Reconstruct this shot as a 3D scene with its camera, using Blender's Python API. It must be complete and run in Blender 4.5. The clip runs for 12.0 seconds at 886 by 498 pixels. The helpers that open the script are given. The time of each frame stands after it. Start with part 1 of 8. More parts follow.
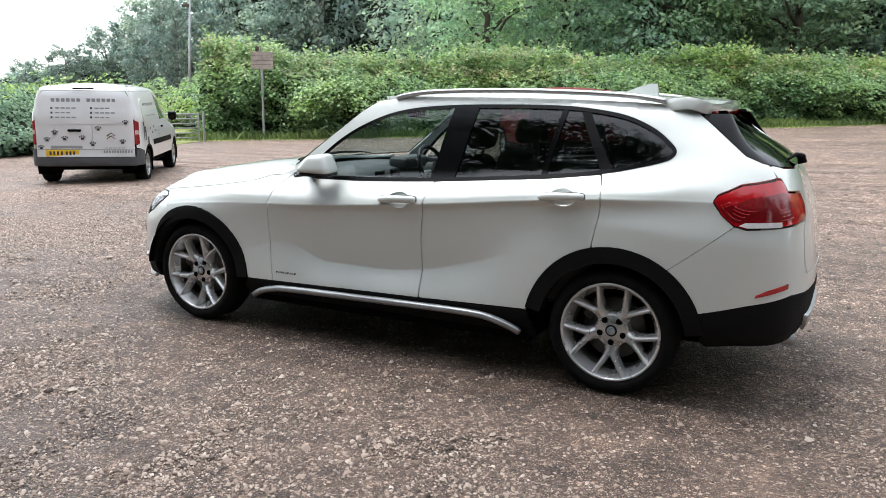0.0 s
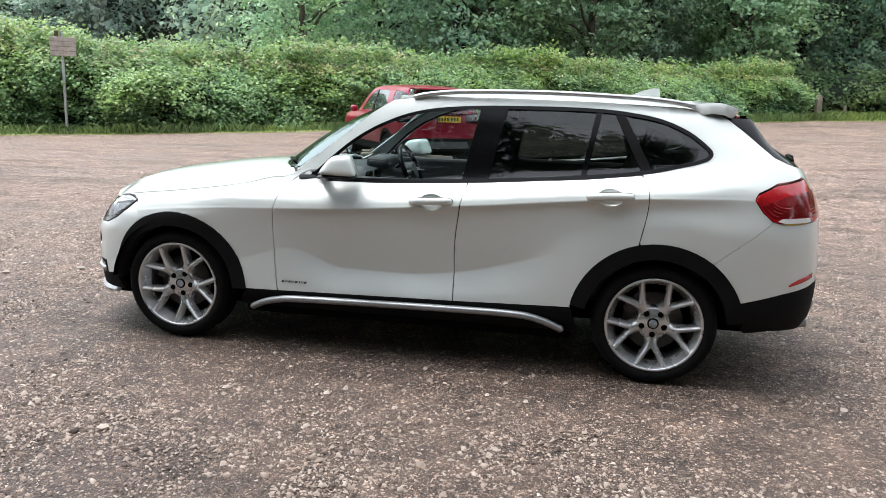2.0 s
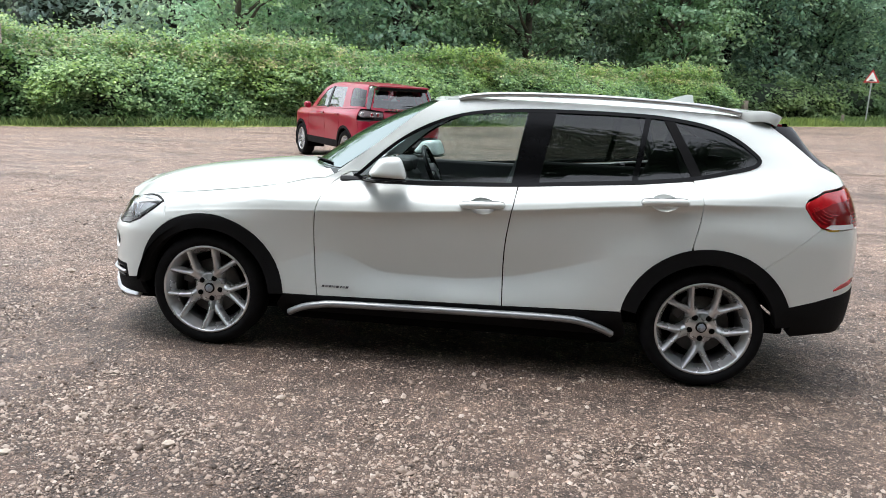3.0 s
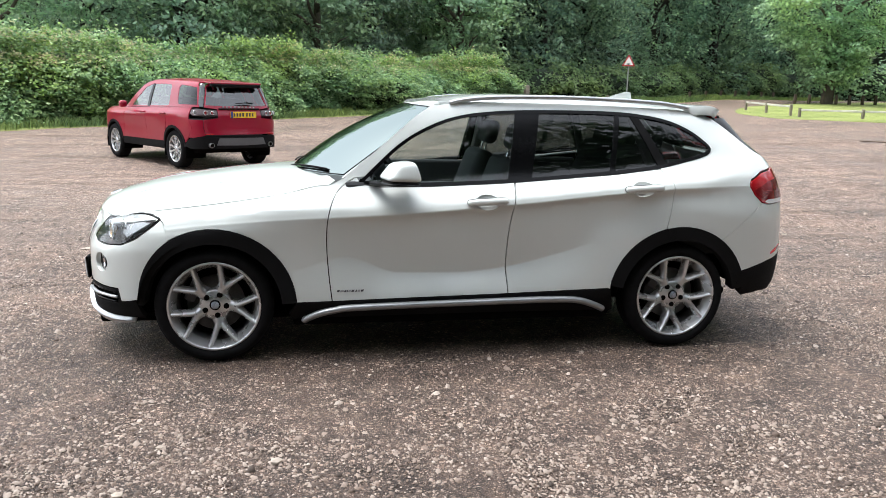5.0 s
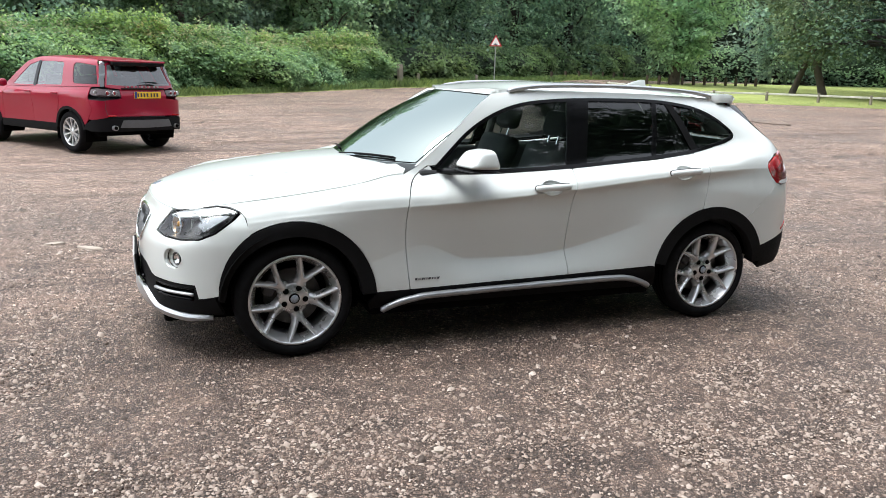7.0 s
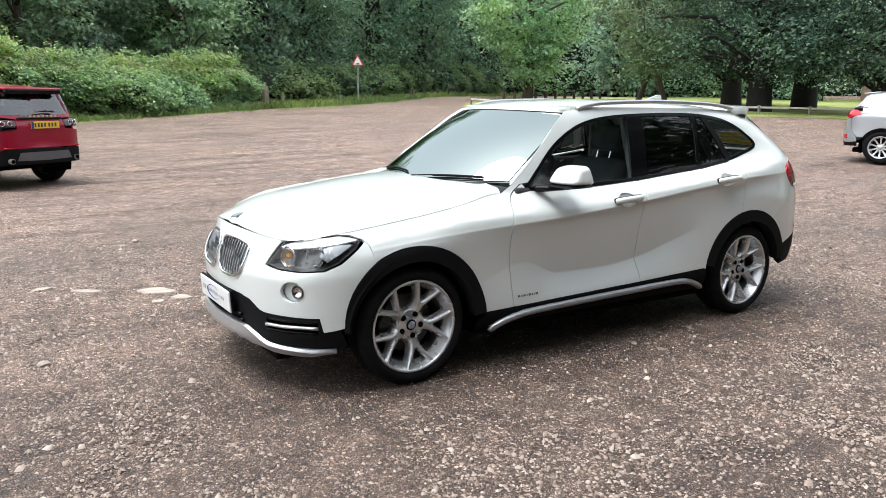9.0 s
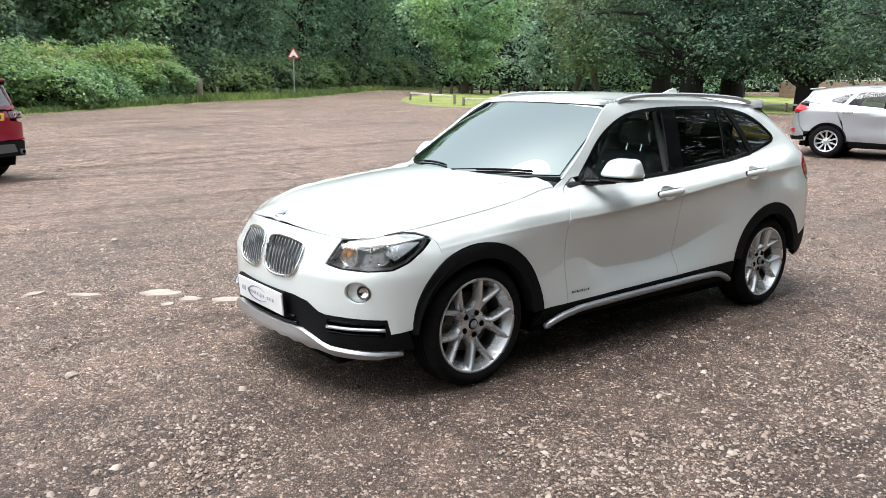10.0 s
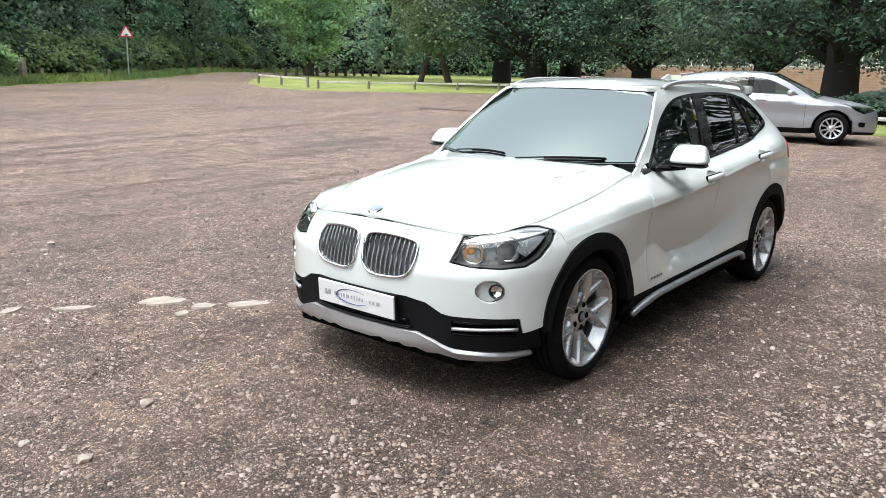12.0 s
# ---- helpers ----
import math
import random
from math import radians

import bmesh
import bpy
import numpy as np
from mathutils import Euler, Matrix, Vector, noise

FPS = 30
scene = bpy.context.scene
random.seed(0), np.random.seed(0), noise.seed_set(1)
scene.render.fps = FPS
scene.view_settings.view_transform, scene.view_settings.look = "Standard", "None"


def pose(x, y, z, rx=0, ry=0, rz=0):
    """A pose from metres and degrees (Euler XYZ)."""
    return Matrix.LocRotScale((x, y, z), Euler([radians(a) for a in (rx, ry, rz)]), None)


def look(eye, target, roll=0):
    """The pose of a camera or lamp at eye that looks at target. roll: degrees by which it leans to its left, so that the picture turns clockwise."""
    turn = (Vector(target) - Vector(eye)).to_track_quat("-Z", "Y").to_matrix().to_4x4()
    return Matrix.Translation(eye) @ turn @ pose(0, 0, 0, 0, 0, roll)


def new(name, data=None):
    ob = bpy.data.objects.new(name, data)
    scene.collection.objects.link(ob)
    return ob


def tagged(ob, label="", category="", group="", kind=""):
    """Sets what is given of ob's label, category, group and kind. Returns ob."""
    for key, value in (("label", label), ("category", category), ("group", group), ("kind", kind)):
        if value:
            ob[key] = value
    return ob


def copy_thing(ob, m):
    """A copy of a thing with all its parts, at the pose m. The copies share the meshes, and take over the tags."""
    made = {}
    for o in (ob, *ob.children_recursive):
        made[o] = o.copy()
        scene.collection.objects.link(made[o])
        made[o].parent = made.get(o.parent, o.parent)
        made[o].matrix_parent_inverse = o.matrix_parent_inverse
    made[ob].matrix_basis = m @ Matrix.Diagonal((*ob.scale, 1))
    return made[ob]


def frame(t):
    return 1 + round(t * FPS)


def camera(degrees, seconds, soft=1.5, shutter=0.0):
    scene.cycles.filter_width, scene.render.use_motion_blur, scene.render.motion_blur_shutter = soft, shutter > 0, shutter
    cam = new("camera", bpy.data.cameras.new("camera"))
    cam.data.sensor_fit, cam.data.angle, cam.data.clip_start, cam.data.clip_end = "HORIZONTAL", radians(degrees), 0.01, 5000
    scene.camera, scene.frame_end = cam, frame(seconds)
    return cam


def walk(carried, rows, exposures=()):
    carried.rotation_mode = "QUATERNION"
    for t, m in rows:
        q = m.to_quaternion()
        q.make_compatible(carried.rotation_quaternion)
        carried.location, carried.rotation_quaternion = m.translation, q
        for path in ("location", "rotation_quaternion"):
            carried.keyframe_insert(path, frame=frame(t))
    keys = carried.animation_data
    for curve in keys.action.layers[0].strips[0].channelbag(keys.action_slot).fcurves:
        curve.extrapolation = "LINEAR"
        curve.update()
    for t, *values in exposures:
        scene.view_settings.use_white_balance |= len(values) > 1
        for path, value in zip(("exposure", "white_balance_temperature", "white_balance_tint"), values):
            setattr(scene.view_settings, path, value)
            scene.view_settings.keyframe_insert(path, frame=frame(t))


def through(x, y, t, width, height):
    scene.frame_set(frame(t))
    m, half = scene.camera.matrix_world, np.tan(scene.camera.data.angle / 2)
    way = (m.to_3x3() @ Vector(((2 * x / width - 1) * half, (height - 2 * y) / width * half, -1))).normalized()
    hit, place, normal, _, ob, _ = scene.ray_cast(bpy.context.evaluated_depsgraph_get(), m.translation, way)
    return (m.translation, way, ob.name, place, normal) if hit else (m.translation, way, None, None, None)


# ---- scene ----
cam = camera(59.7, 12.0, soft=0.6)
PATH = [
    (0, (2.304, -4.563, 1.487), (1.422, -2.811, 1.096), 0.6),
    (0.5, (1.999, -4.691, 1.482), (1.225, -2.887, 1.104), 0.7),
    (1, (1.722, -4.83, 1.508), (1.095, -2.967, 1.141), 0.3),
    (1.5, (1.361, -4.831, 1.497), (0.85, -2.934, 1.121), 1.3),
    (2, (1.045, -4.934, 1.488), (0.662, -3.011, 1.096), 1.8),
    (2.5, (0.719, -4.976, 1.486), (0.45, -3.034, 1.089), 2.2),
    (2.7, (0.573, -4.956, 1.479), (0.332, -3.01, 1.089), 2.7),
    (4.3, (-0.454, -5.093, 1.515), (-0.289, -3.138, 1.127), 1.4),
    (4.5, (-0.582, -5.096, 1.51), (-0.352, -3.148, 1.122), 1.3),
    (5, (-0.909, -5.159, 1.53), (-0.544, -3.233, 1.132), 1.5),
    (5.5, (-1.212, -5.099, 1.506), (-0.778, -3.191, 1.09), 3.0),
    (6, (-1.5, -5.074, 1.523), (-0.955, -3.201, 1.082), 3.5),
    (6.5, (-1.825, -5.059, 1.552), (-1.17, -3.224, 1.1), 3.2),
    (7, (-2.139, -4.893, 1.554), (-1.416, -3.081, 1.113), 2.0),
    (7.2, (-2.286, -4.881, 1.567), (-1.52, -3.083, 1.137), 1.7),
    (8.8, (-3.272, -4.308, 1.512), (-2.243, -2.638, 1.127), 0.5),
    (9, (-3.419, -4.265, 1.534), (-2.351, -2.619, 1.147), 0.6),
    (9.5, (-3.679, -4.007, 1.505), (-2.551, -2.403, 1.109), 0.8),
    (10, (-3.908, -3.746, 1.51), (-2.692, -2.21, 1.111), 0.9),
    (10.5, (-4.168, -3.499, 1.511), (-2.847, -2.056, 1.097), 0.5),
    (11, (-4.356, -3.182, 1.501), (-2.981, -1.797, 1.064), 0.3),
    (11.5, (-4.592, -2.913, 1.499), (-3.146, -1.602, 1.06), 1.3),
    (12, (-4.768, -2.645, 1.505), (-3.252, -1.415, 1.071), 1.2),
]
walk(cam, [(t, look(eye, target, roll)) for t, eye, target, roll in PATH], [(0, 2.36), (2.5, 2.46), (5.5, 2.45), (7, 2.41), (9.5, 2.36), (12, 2.23)])

# ---- overcast daylight ----
world = bpy.data.worlds.new("sky")
scene.world = world
world.use_nodes = True
wn = world.node_tree
wn.nodes.clear()
sky = wn.nodes.new("ShaderNodeTexSky")
sky.sky_type, sky.sun_disc = "NISHITA", False
SUN_UP, SUN_AZ = radians(70), radians(-68)
sky.sun_elevation, sky.sun_rotation = SUN_UP, SUN_AZ
sky.air_density, sky.dust_density, sky.ozone_density = 1.0, 1.5, 0.6
pale = wn.nodes.new("ShaderNodeHueSaturation")
pale.inputs["Saturation"].default_value = 0.36
back = wn.nodes.new("ShaderNodeBackground")
back.inputs["Strength"].default_value = 0.15
out = wn.nodes.new("ShaderNodeOutputWorld")
wn.links.new(sky.outputs[0], pale.inputs["Color"])
cloud = wn.nodes.new("ShaderNodeMix")
cloud.data_type = "RGBA"
cloud.inputs[0].default_value = 0.6
cloud.inputs[7].default_value = (1.37, 1.46, 1.56, 1)
wn.links.new(pale.outputs[0], cloud.inputs[6])
wn.links.new(cloud.outputs[2], back.inputs["Color"])
wn.links.new(back.outputs[0], out.inputs["Surface"])
sun_data = bpy.data.lights.new("sun", "SUN")
sun_data.energy, sun_data.angle, sun_data.color = 0.7, radians(36), (0.97, 0.99, 1.0)
sun = new("sun", sun_data)
sun_dir = Vector((math.sin(SUN_AZ) * math.cos(SUN_UP), math.cos(SUN_AZ) * math.cos(SUN_UP), math.sin(SUN_UP)))
sun.matrix_world = Matrix.Translation(sun_dir * 60) @ sun_dir.to_track_quat("Z", "Y").to_matrix().to_4x4()

# ---- materials ----
def nodes_of(name):
    m = bpy.data.materials.new(name)
    m.use_nodes = True
    t = m.node_tree
    return m, t, t.nodes["Principled BSDF"]


def link(t, a, b):
    t.links.new(a, b)


def noise_tex(t, scale, detail=4.0, rough=0.6, vec=None):
    n = t.nodes.new("ShaderNodeTexNoise")
    n.inputs["Scale"].default_value, n.inputs["Detail"].default_value = scale, detail
    n.inputs["Roughness"].default_value = rough
    if vec is not None:
        link(t, vec, n.inputs["Vector"])
    return n


def ramp(t, fac, stops):
    r = t.nodes.new("ShaderNodeValToRGB")
    el = r.color_ramp.elements
    while len(el) < len(stops):
        el.new(0.5)
    for e, (p, c) in zip(el, stops):
        e.position, e.color = p, (*c, 1) if len(c) == 3 else c
    link(t, fac, r.inputs["Fac"])
    return r


def mix(t, fac, a, b, mode="MIX"):
    m = t.nodes.new("ShaderNodeMix")
    m.data_type, m.blend_type = "RGBA", mode
    for sock, v in ((m.inputs[0], fac), (m.inputs[6], a), (m.inputs[7], b)):
        if hasattr(v, "links"):
            link(t, v, sock)
        elif isinstance(v, (int, float)):
            sock.default_value = v
        else:
            sock.default_value = (*v, 1)
    return m.outputs[2]


def bump(t, bsdf, height, strength=0.3, dist=0.01):
    b = t.nodes.new("ShaderNodeBump")
    b.inputs["Strength"].default_value, b.inputs["Distance"].default_value = strength, dist
    link(t, height, b.inputs["Height"])
    link(t, b.outputs[0], bsdf.inputs["Normal"])
    return b


def obj_coords(t):
    return t.nodes.new("ShaderNodeTexCoord").outputs["Object"]


def surface(name, col, rough=0.5, metal=0.0, vary=0.12, scale=8.0, bump_s=0.0, bump_scale=60.0, coat=0.0, spec=0.5):
    """A plain surface with two scales of variation in colour, roughness and relief."""
    m, t, b = nodes_of(name)
    co = obj_coords(t)
    big, fine = noise_tex(t, scale, 5, 0.6, co), noise_tex(t, bump_scale, 4, 0.7, co)
    lo = [c * (1 - vary) for c in col]
    hi = [min(1, c * (1 + vary)) for c in col]
    c1 = ramp(t, big.outputs["Fac"], [(0.3, lo), (0.7, hi)])
    link(t, mix(t, vary * 0.6, c1.outputs[0], fine.outputs["Fac"], "OVERLAY"), b.inputs["Base Color"])
    rr = ramp(t, big.outputs["Fac"], [(0.25, (max(0, rough - 0.08),) * 3), (0.75, (min(1, rough + 0.08),) * 3)])
    link(t, rr.outputs[0], b.inputs["Roughness"])
    b.inputs["Metallic"].default_value = metal
    b.inputs["Specular IOR Level"].default_value = spec
    if coat:
        b.inputs["Coat Weight"].default_value, b.inputs["Coat Roughness"].default_value = coat, 0.04
    if bump_s:
        bump(t, b, fine.outputs["Fac"], bump_s, 0.004)
    return m


def car_paint(name, col, flake=0.0, coat=0.8):
    m, t, b = nodes_of(name)
    co = obj_coords(t)
    dirt = noise_tex(t, 2.5, 6, 0.65, co)
    link(t, ramp(t, dirt.outputs["Fac"], [(0.3, [c * 0.97 for c in col]), (0.7, col)]).outputs[0], b.inputs["Base Color"])
    link(t, ramp(t, dirt.outputs["Fac"], [(0.3, (0.34,) * 3), (0.7, (0.28,) * 3)]).outputs[0], b.inputs["Roughness"])
    b.inputs["Metallic"].default_value = flake
    b.inputs["Specular IOR Level"].default_value = 0.5 * min(1.0, coat / 0.8)
    b.inputs["Coat Weight"].default_value, b.inputs["Coat Roughness"].default_value = coat, 0.02
    return m


def pane_glass(name, tint, ior=1.5, rough=0.0, sheen=(1, 1, 1)):
    m, t, b = nodes_of(name)
    t.nodes.remove(b)
    o = t.nodes["Material Output"]
    tr, gl = t.nodes.new("ShaderNodeBsdfTransparent"), t.nodes.new("ShaderNodeBsdfGlossy")
    tr.inputs["Color"].default_value = (*tint, 1)
    gl.inputs["Roughness"].default_value = rough
    gl.inputs["Color"].default_value = (*sheen, 1)
    fr, mx = t.nodes.new("ShaderNodeFresnel"), t.nodes.new("ShaderNodeMixShader")
    fr.inputs["IOR"].default_value = ior
    link(t, fr.outputs[0], mx.inputs[0])
    link(t, tr.outputs[0], mx.inputs[1])
    link(t, gl.outputs[0], mx.inputs[2])
    link(t, mx.outputs[0], o.inputs["Surface"])
    return m


def leaf_material(name, dark, light, through=0.35, rough=0.42, gloss=0.6):
    """Leaves that differ one from the next and let some light through."""
    m, t, b = nodes_of(name)
    geo, info = t.nodes.new("ShaderNodeNewGeometry"), t.nodes.new("ShaderNodeObjectInfo")
    co = t.nodes.new("ShaderNodeTexCoord").outputs["Object"]
    n = noise_tex(t, 0.55, 3, 0.6, co)
    c = ramp(t, geo.outputs["Random Per Island"], [(0.0, [v * 0.85 for v in dark]), (0.6, [(a + b) * 0.62 for a, b in zip(dark, light)]), (0.88, light), (1.0, [min(1, v * 1.45) for v in light])])
    n2 = noise_tex(t, 0.22, 4, 0.7, co)
    warm = ramp(t, n2.outputs["Fac"], [(0.35, (0.74, 0.86, 0.95)), (0.5, (1.0, 1.0, 1.0)), (0.66, (1.3, 1.22, 0.95))])
    c1 = mix(t, 1.0, c.outputs[0], warm.outputs[0], "MULTIPLY")
    c2 = mix(t, ramp(t, n.outputs["Fac"], [(0.3, (0.75,) * 3), (0.52, (1,) * 3)]).outputs[0], [v * 0.8 for v in dark], c1)
    hs = t.nodes.new("ShaderNodeHueSaturation")
    mr = t.nodes.new("ShaderNodeMapRange")
    mr.inputs["To Min"].default_value, mr.inputs["To Max"].default_value = 0.75, 1.2
    link(t, info.outputs["Random"], mr.inputs["Value"])
    link(t, mr.outputs[0], hs.inputs["Value"])
    link(t, c2, hs.inputs["Color"])
    link(t, hs.outputs[0], b.inputs["Base Color"])
    b.inputs["Roughness"].default_value = rough
    b.inputs["Specular IOR Level"].default_value = gloss
    tl, mx = t.nodes.new("ShaderNodeBsdfTranslucent"), t.nodes.new("ShaderNodeMixShader")
    link(t, hs.outputs[0], tl.inputs["Color"])
    mx.inputs[0].default_value = through
    link(t, b.outputs[0], mx.inputs[1])
    link(t, tl.outputs[0], mx.inputs[2])
    link(t, mx.outputs[0], t.nodes["Material Output"].inputs["Surface"])
    return m


PAINT = car_paint("white_paint", (0.70, 0.738, 0.712), 0.0, 1.0)
RED = car_paint("red_paint", (0.28, 0.003, 0.024), 0.0, 0.45)
SILVER_PAINT = car_paint("silver_paint", (0.38, 0.39, 0.41), 0.45)
VAN_WHITE = car_paint("van_white", (0.78, 0.79, 0.79))
BLACK_PLASTIC = surface("black_plastic", (0.009, 0.009, 0.0095), 0.7, spec=0.08, vary=0.2, bump_s=0.25, bump_scale=300)
GLOSS_BLACK = surface("gloss_black", (0.004, 0.004, 0.0045), 0.14, spec=0.16, vary=0.1)
RUBBER = surface("tyre_rubber", (0.010, 0.010, 0.0105), 0.9, spec=0.08, vary=0.25, scale=20, bump_s=0.3, bump_scale=150)
ALLOY = surface("alloy", (0.62, 0.63, 0.635), 0.26, 0.7, vary=0.03, scale=5)
SATIN = surface("satin_silver", (0.52, 0.53, 0.54), 0.36, 0.75, vary=0.06)
SILL_SATIN = surface("sill_satin", (0.34, 0.35, 0.36), 0.38, 0.7, vary=0.06)
CHROME = surface("chrome", (0.8, 0.8, 0.8), 0.1, 1.0, vary=0.03)
STEEL = surface("brake_steel", (0.16, 0.155, 0.15), 0.5, 0.7, vary=0.15, scale=30)
# near-black for gaps, wells and hollows; their shade is put into this colour
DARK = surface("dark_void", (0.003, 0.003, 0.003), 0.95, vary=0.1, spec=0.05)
CLOTH = surface("seat_cloth", (0.032, 0.033, 0.035), 0.85, vary=0.2, bump_s=0.3, bump_scale=400)
CABIN = surface("cabin_plastic", (0.042, 0.044, 0.047), 0.65, vary=0.15, bump_s=0.2, bump_scale=250)
CABIN_PALE = surface("cabin_lining", (0.16, 0.155, 0.15), 0.85, vary=0.1)
CLEAR = pane_glass("clear_glass", (0.70, 0.78, 0.77), 1.6)
TINTED = pane_glass("tinted_glass", (0.17, 0.20, 0.195), 1.58)
REAR_TINT = pane_glass("rear_tint", (0.05, 0.06, 0.06), 1.25)
SCREEN = pane_glass("screen_glass", (0.66, 0.73, 0.72), 1.5, sheen=(0.315, 0.365, 0.35))
SKY_GLASS = pane_glass("sky_glass", (0.40, 0.45, 0.44), 2.1)
MID_GLASS = pane_glass("mid_glass", (0.34, 0.40, 0.39), 1.5)
LENS = pane_glass("lamp_lens", (0.9, 0.92, 0.92), 1.38)
RED_LENS = surface("red_lens", (0.45, 0.006, 0.012), 0.12, vary=0.2, scale=20, coat=0.6)
RED_DARK = surface("dark_red_lens", (0.20, 0.005, 0.009), 0.15, vary=0.2, coat=0.6)
AMBER = surface("amber_bulb", (0.85, 0.42, 0.08), 0.2, 0.3)
PLATE_WHITE = surface("plate_white", (0.78, 0.78, 0.77), 0.35, vary=0.04)
PLATE_YELLOW = surface("plate_yellow", (0.85, 0.55, 0.04), 0.35, vary=0.04)
INK = surface("dark_print", (0.05, 0.05, 0.06), 0.5)
BADGE_BLUE = surface("badge_blue", (0.34, 0.38, 0.44), 0.25, 0.3)
KIDNEY_GREY = surface("kidney_slat", (0.33, 0.34, 0.35), 0.35, 0.7)
GRILLE_BACK = surface("grille_back", (0.055, 0.058, 0.06), 0.5, 0.2)
BLUE_INK = surface("blue_print", (0.03, 0.05, 0.22), 0.4)
GREY_INK = surface("grey_print", (0.33, 0.34, 0.36), 0.5)

# ---- building helpers ----
from mathutils.geometry import delaunay_2d_cdt


class Net(list):
    """Vertices that carry the true normals of the surface they lie on."""
    normals = None


def mesh_from(name, verts, faces, mat=None, smooth=True):
    me = bpy.data.meshes.new(name)
    me.from_pydata([tuple(v) for v in verts], [], [tuple(f) for f in faces])
    if mat:
        me.materials.append(mat)
    if smooth:
        me.polygons.foreach_set("use_smooth", [True] * len(me.polygons))
    me.update()
    if isinstance(verts, Net):
        me.normals_split_custom_set_from_vertices([Vector(n) for n in verts.normals])
    return me


def child(name, me, parent=None, label=""):
    ob = new(name, me)
    if parent:
        ob.parent = parent
    return tagged(ob, label)


def part(name, bm, material, parent=None, label="", smooth=False, m=None):
    me = bpy.data.meshes.new(name)
    if m is not None:
        bmesh.ops.transform(bm, matrix=m, verts=bm.verts)
    bm.to_mesh(me)
    bm.free()
    me.materials.append(material)
    if smooth:
        me.polygons.foreach_set("use_smooth", [True] * len(me.polygons))
    return child(name, me, parent, label)


def thing(name, m, label, category, group="", kind=""):
    ob = new(name)
    ob.empty_display_size = 0.1
    ob.matrix_world = m
    return tagged(ob, label, category, group, kind)


def box(size, at=(0, 0, 0), bevel=0.0, seg=2, rot=None):
    bm = bmesh.new()
    bmesh.ops.create_cube(bm, size=1, matrix=Matrix.Translation(at) @ (rot or Matrix()) @ Matrix.Diagonal((*size, 1)))
    if bevel:
        bmesh.ops.bevel(bm, geom=bm.edges[:], offset=bevel, segments=seg, affect="EDGES", profile=0.5)
    return bm


def rod(a, b, r1, r2=None, n=12, caps=True):
    a, b = Vector(a), Vector(b)
    bm = bmesh.new()
    m = Matrix.Translation((a + b) / 2) @ (b - a).to_track_quat("Z", "Y").to_matrix().to_4x4()
    bmesh.ops.create_cone(bm, cap_ends=caps, segments=n, radius1=r1, radius2=r1 if r2 is None else r2, depth=(b - a).length, matrix=m)
    return bm


def spun(profile, n=48, axis="Y"):
    """A body turned round the Y axis from (radius, offset) pairs."""
    verts, faces = [], []
    for i in range(n):
        a = 2 * math.pi * i / n
        for r, o in profile:
            verts.append((r * math.cos(a), o, r * math.sin(a)))
    k = len(profile)
    for i in range(n):
        j = (i + 1) % n
        for q in range(k - 1):
            faces.append((i * k + q, i * k + q + 1, j * k + q + 1, j * k + q))
    return verts, faces


def tube(points, r, n=8, flat=1.0, closed=False):
    """A swept bar along points; flat squeezes it across its height."""
    pts = [Vector(p) for p in points]
    verts, faces = [], []
    k = len(pts)
    for i, p in enumerate(pts):
        a = pts[(i - 1) % k] if closed or i else p
        b = pts[(i + 1) % k] if closed or i < k - 1 else p
        d = (b - a).normalized()
        up = Vector((0, 0, 1)) if abs(d.z) < 0.95 else Vector((1, 0, 0))
        s = d.cross(up).normalized()
        u = s.cross(d)
        rr = r[i] if isinstance(r, (list, tuple)) else r
        for q in range(n):
            t = 2 * math.pi * q / n
            verts.append(p + s * math.cos(t) * rr + u * math.sin(t) * rr * flat)
    for i in range(k if closed else k - 1):
        j = (i + 1) % k
        for q in range(n):
            w = (q + 1) % n
            faces.append((i * n + q, i * n + w, j * n + w, j * n + q))
    if not closed:
        faces.append(tuple(range(n))[::-1])
        faces.append(tuple((k - 1) * n + q for q in range(n)))
    return verts, faces


def smooth_line(points, per=8, closed=False):
    """Catmull-Rom through points of any dimension."""
    p = np.array(points, float)
    k = len(p)
    res = []
    for i in range(k if closed else k - 1):
        if closed:
            a, b, c, d = p[(i - 1) % k], p[i], p[(i + 1) % k], p[(i + 2) % k]
        else:
            a, b, c, d = p[max(i - 1, 0)], p[i], p[i + 1], p[min(i + 2, k - 1)]
        for q in range(per):
            t = q / per
            res.append(0.5 * (2 * b + (c - a) * t + (2 * a - 5 * b + 4 * c - d) * t * t + (3 * b - a - 3 * c + d) * t ** 3))
    if not closed:
        res.append(p[-1])
    return np.array(res)


def slopes(x, y):
    """Monotone cubic slopes along the last axis."""
    h, d = np.diff(x, axis=-1), np.diff(y, axis=-1)
    h = np.where(h < 1e-9, 1e-9, h)
    d = d / h
    m = np.zeros_like(y)
    a, b = d[..., :-1], d[..., 1:]
    w1, w2 = 2 * h[..., 1:] + h[..., :-1], h[..., 1:] + 2 * h[..., :-1]
    ok = a * b > 0
    sa, sb = np.where(ok, a, 1), np.where(ok, b, 1)
    m[..., 1:-1] = np.where(ok, (w1 + w2) / (w1 / sa + w2 / sb), 0)
    m[..., 0], m[..., -1] = d[..., 0], d[..., -1]
    return m


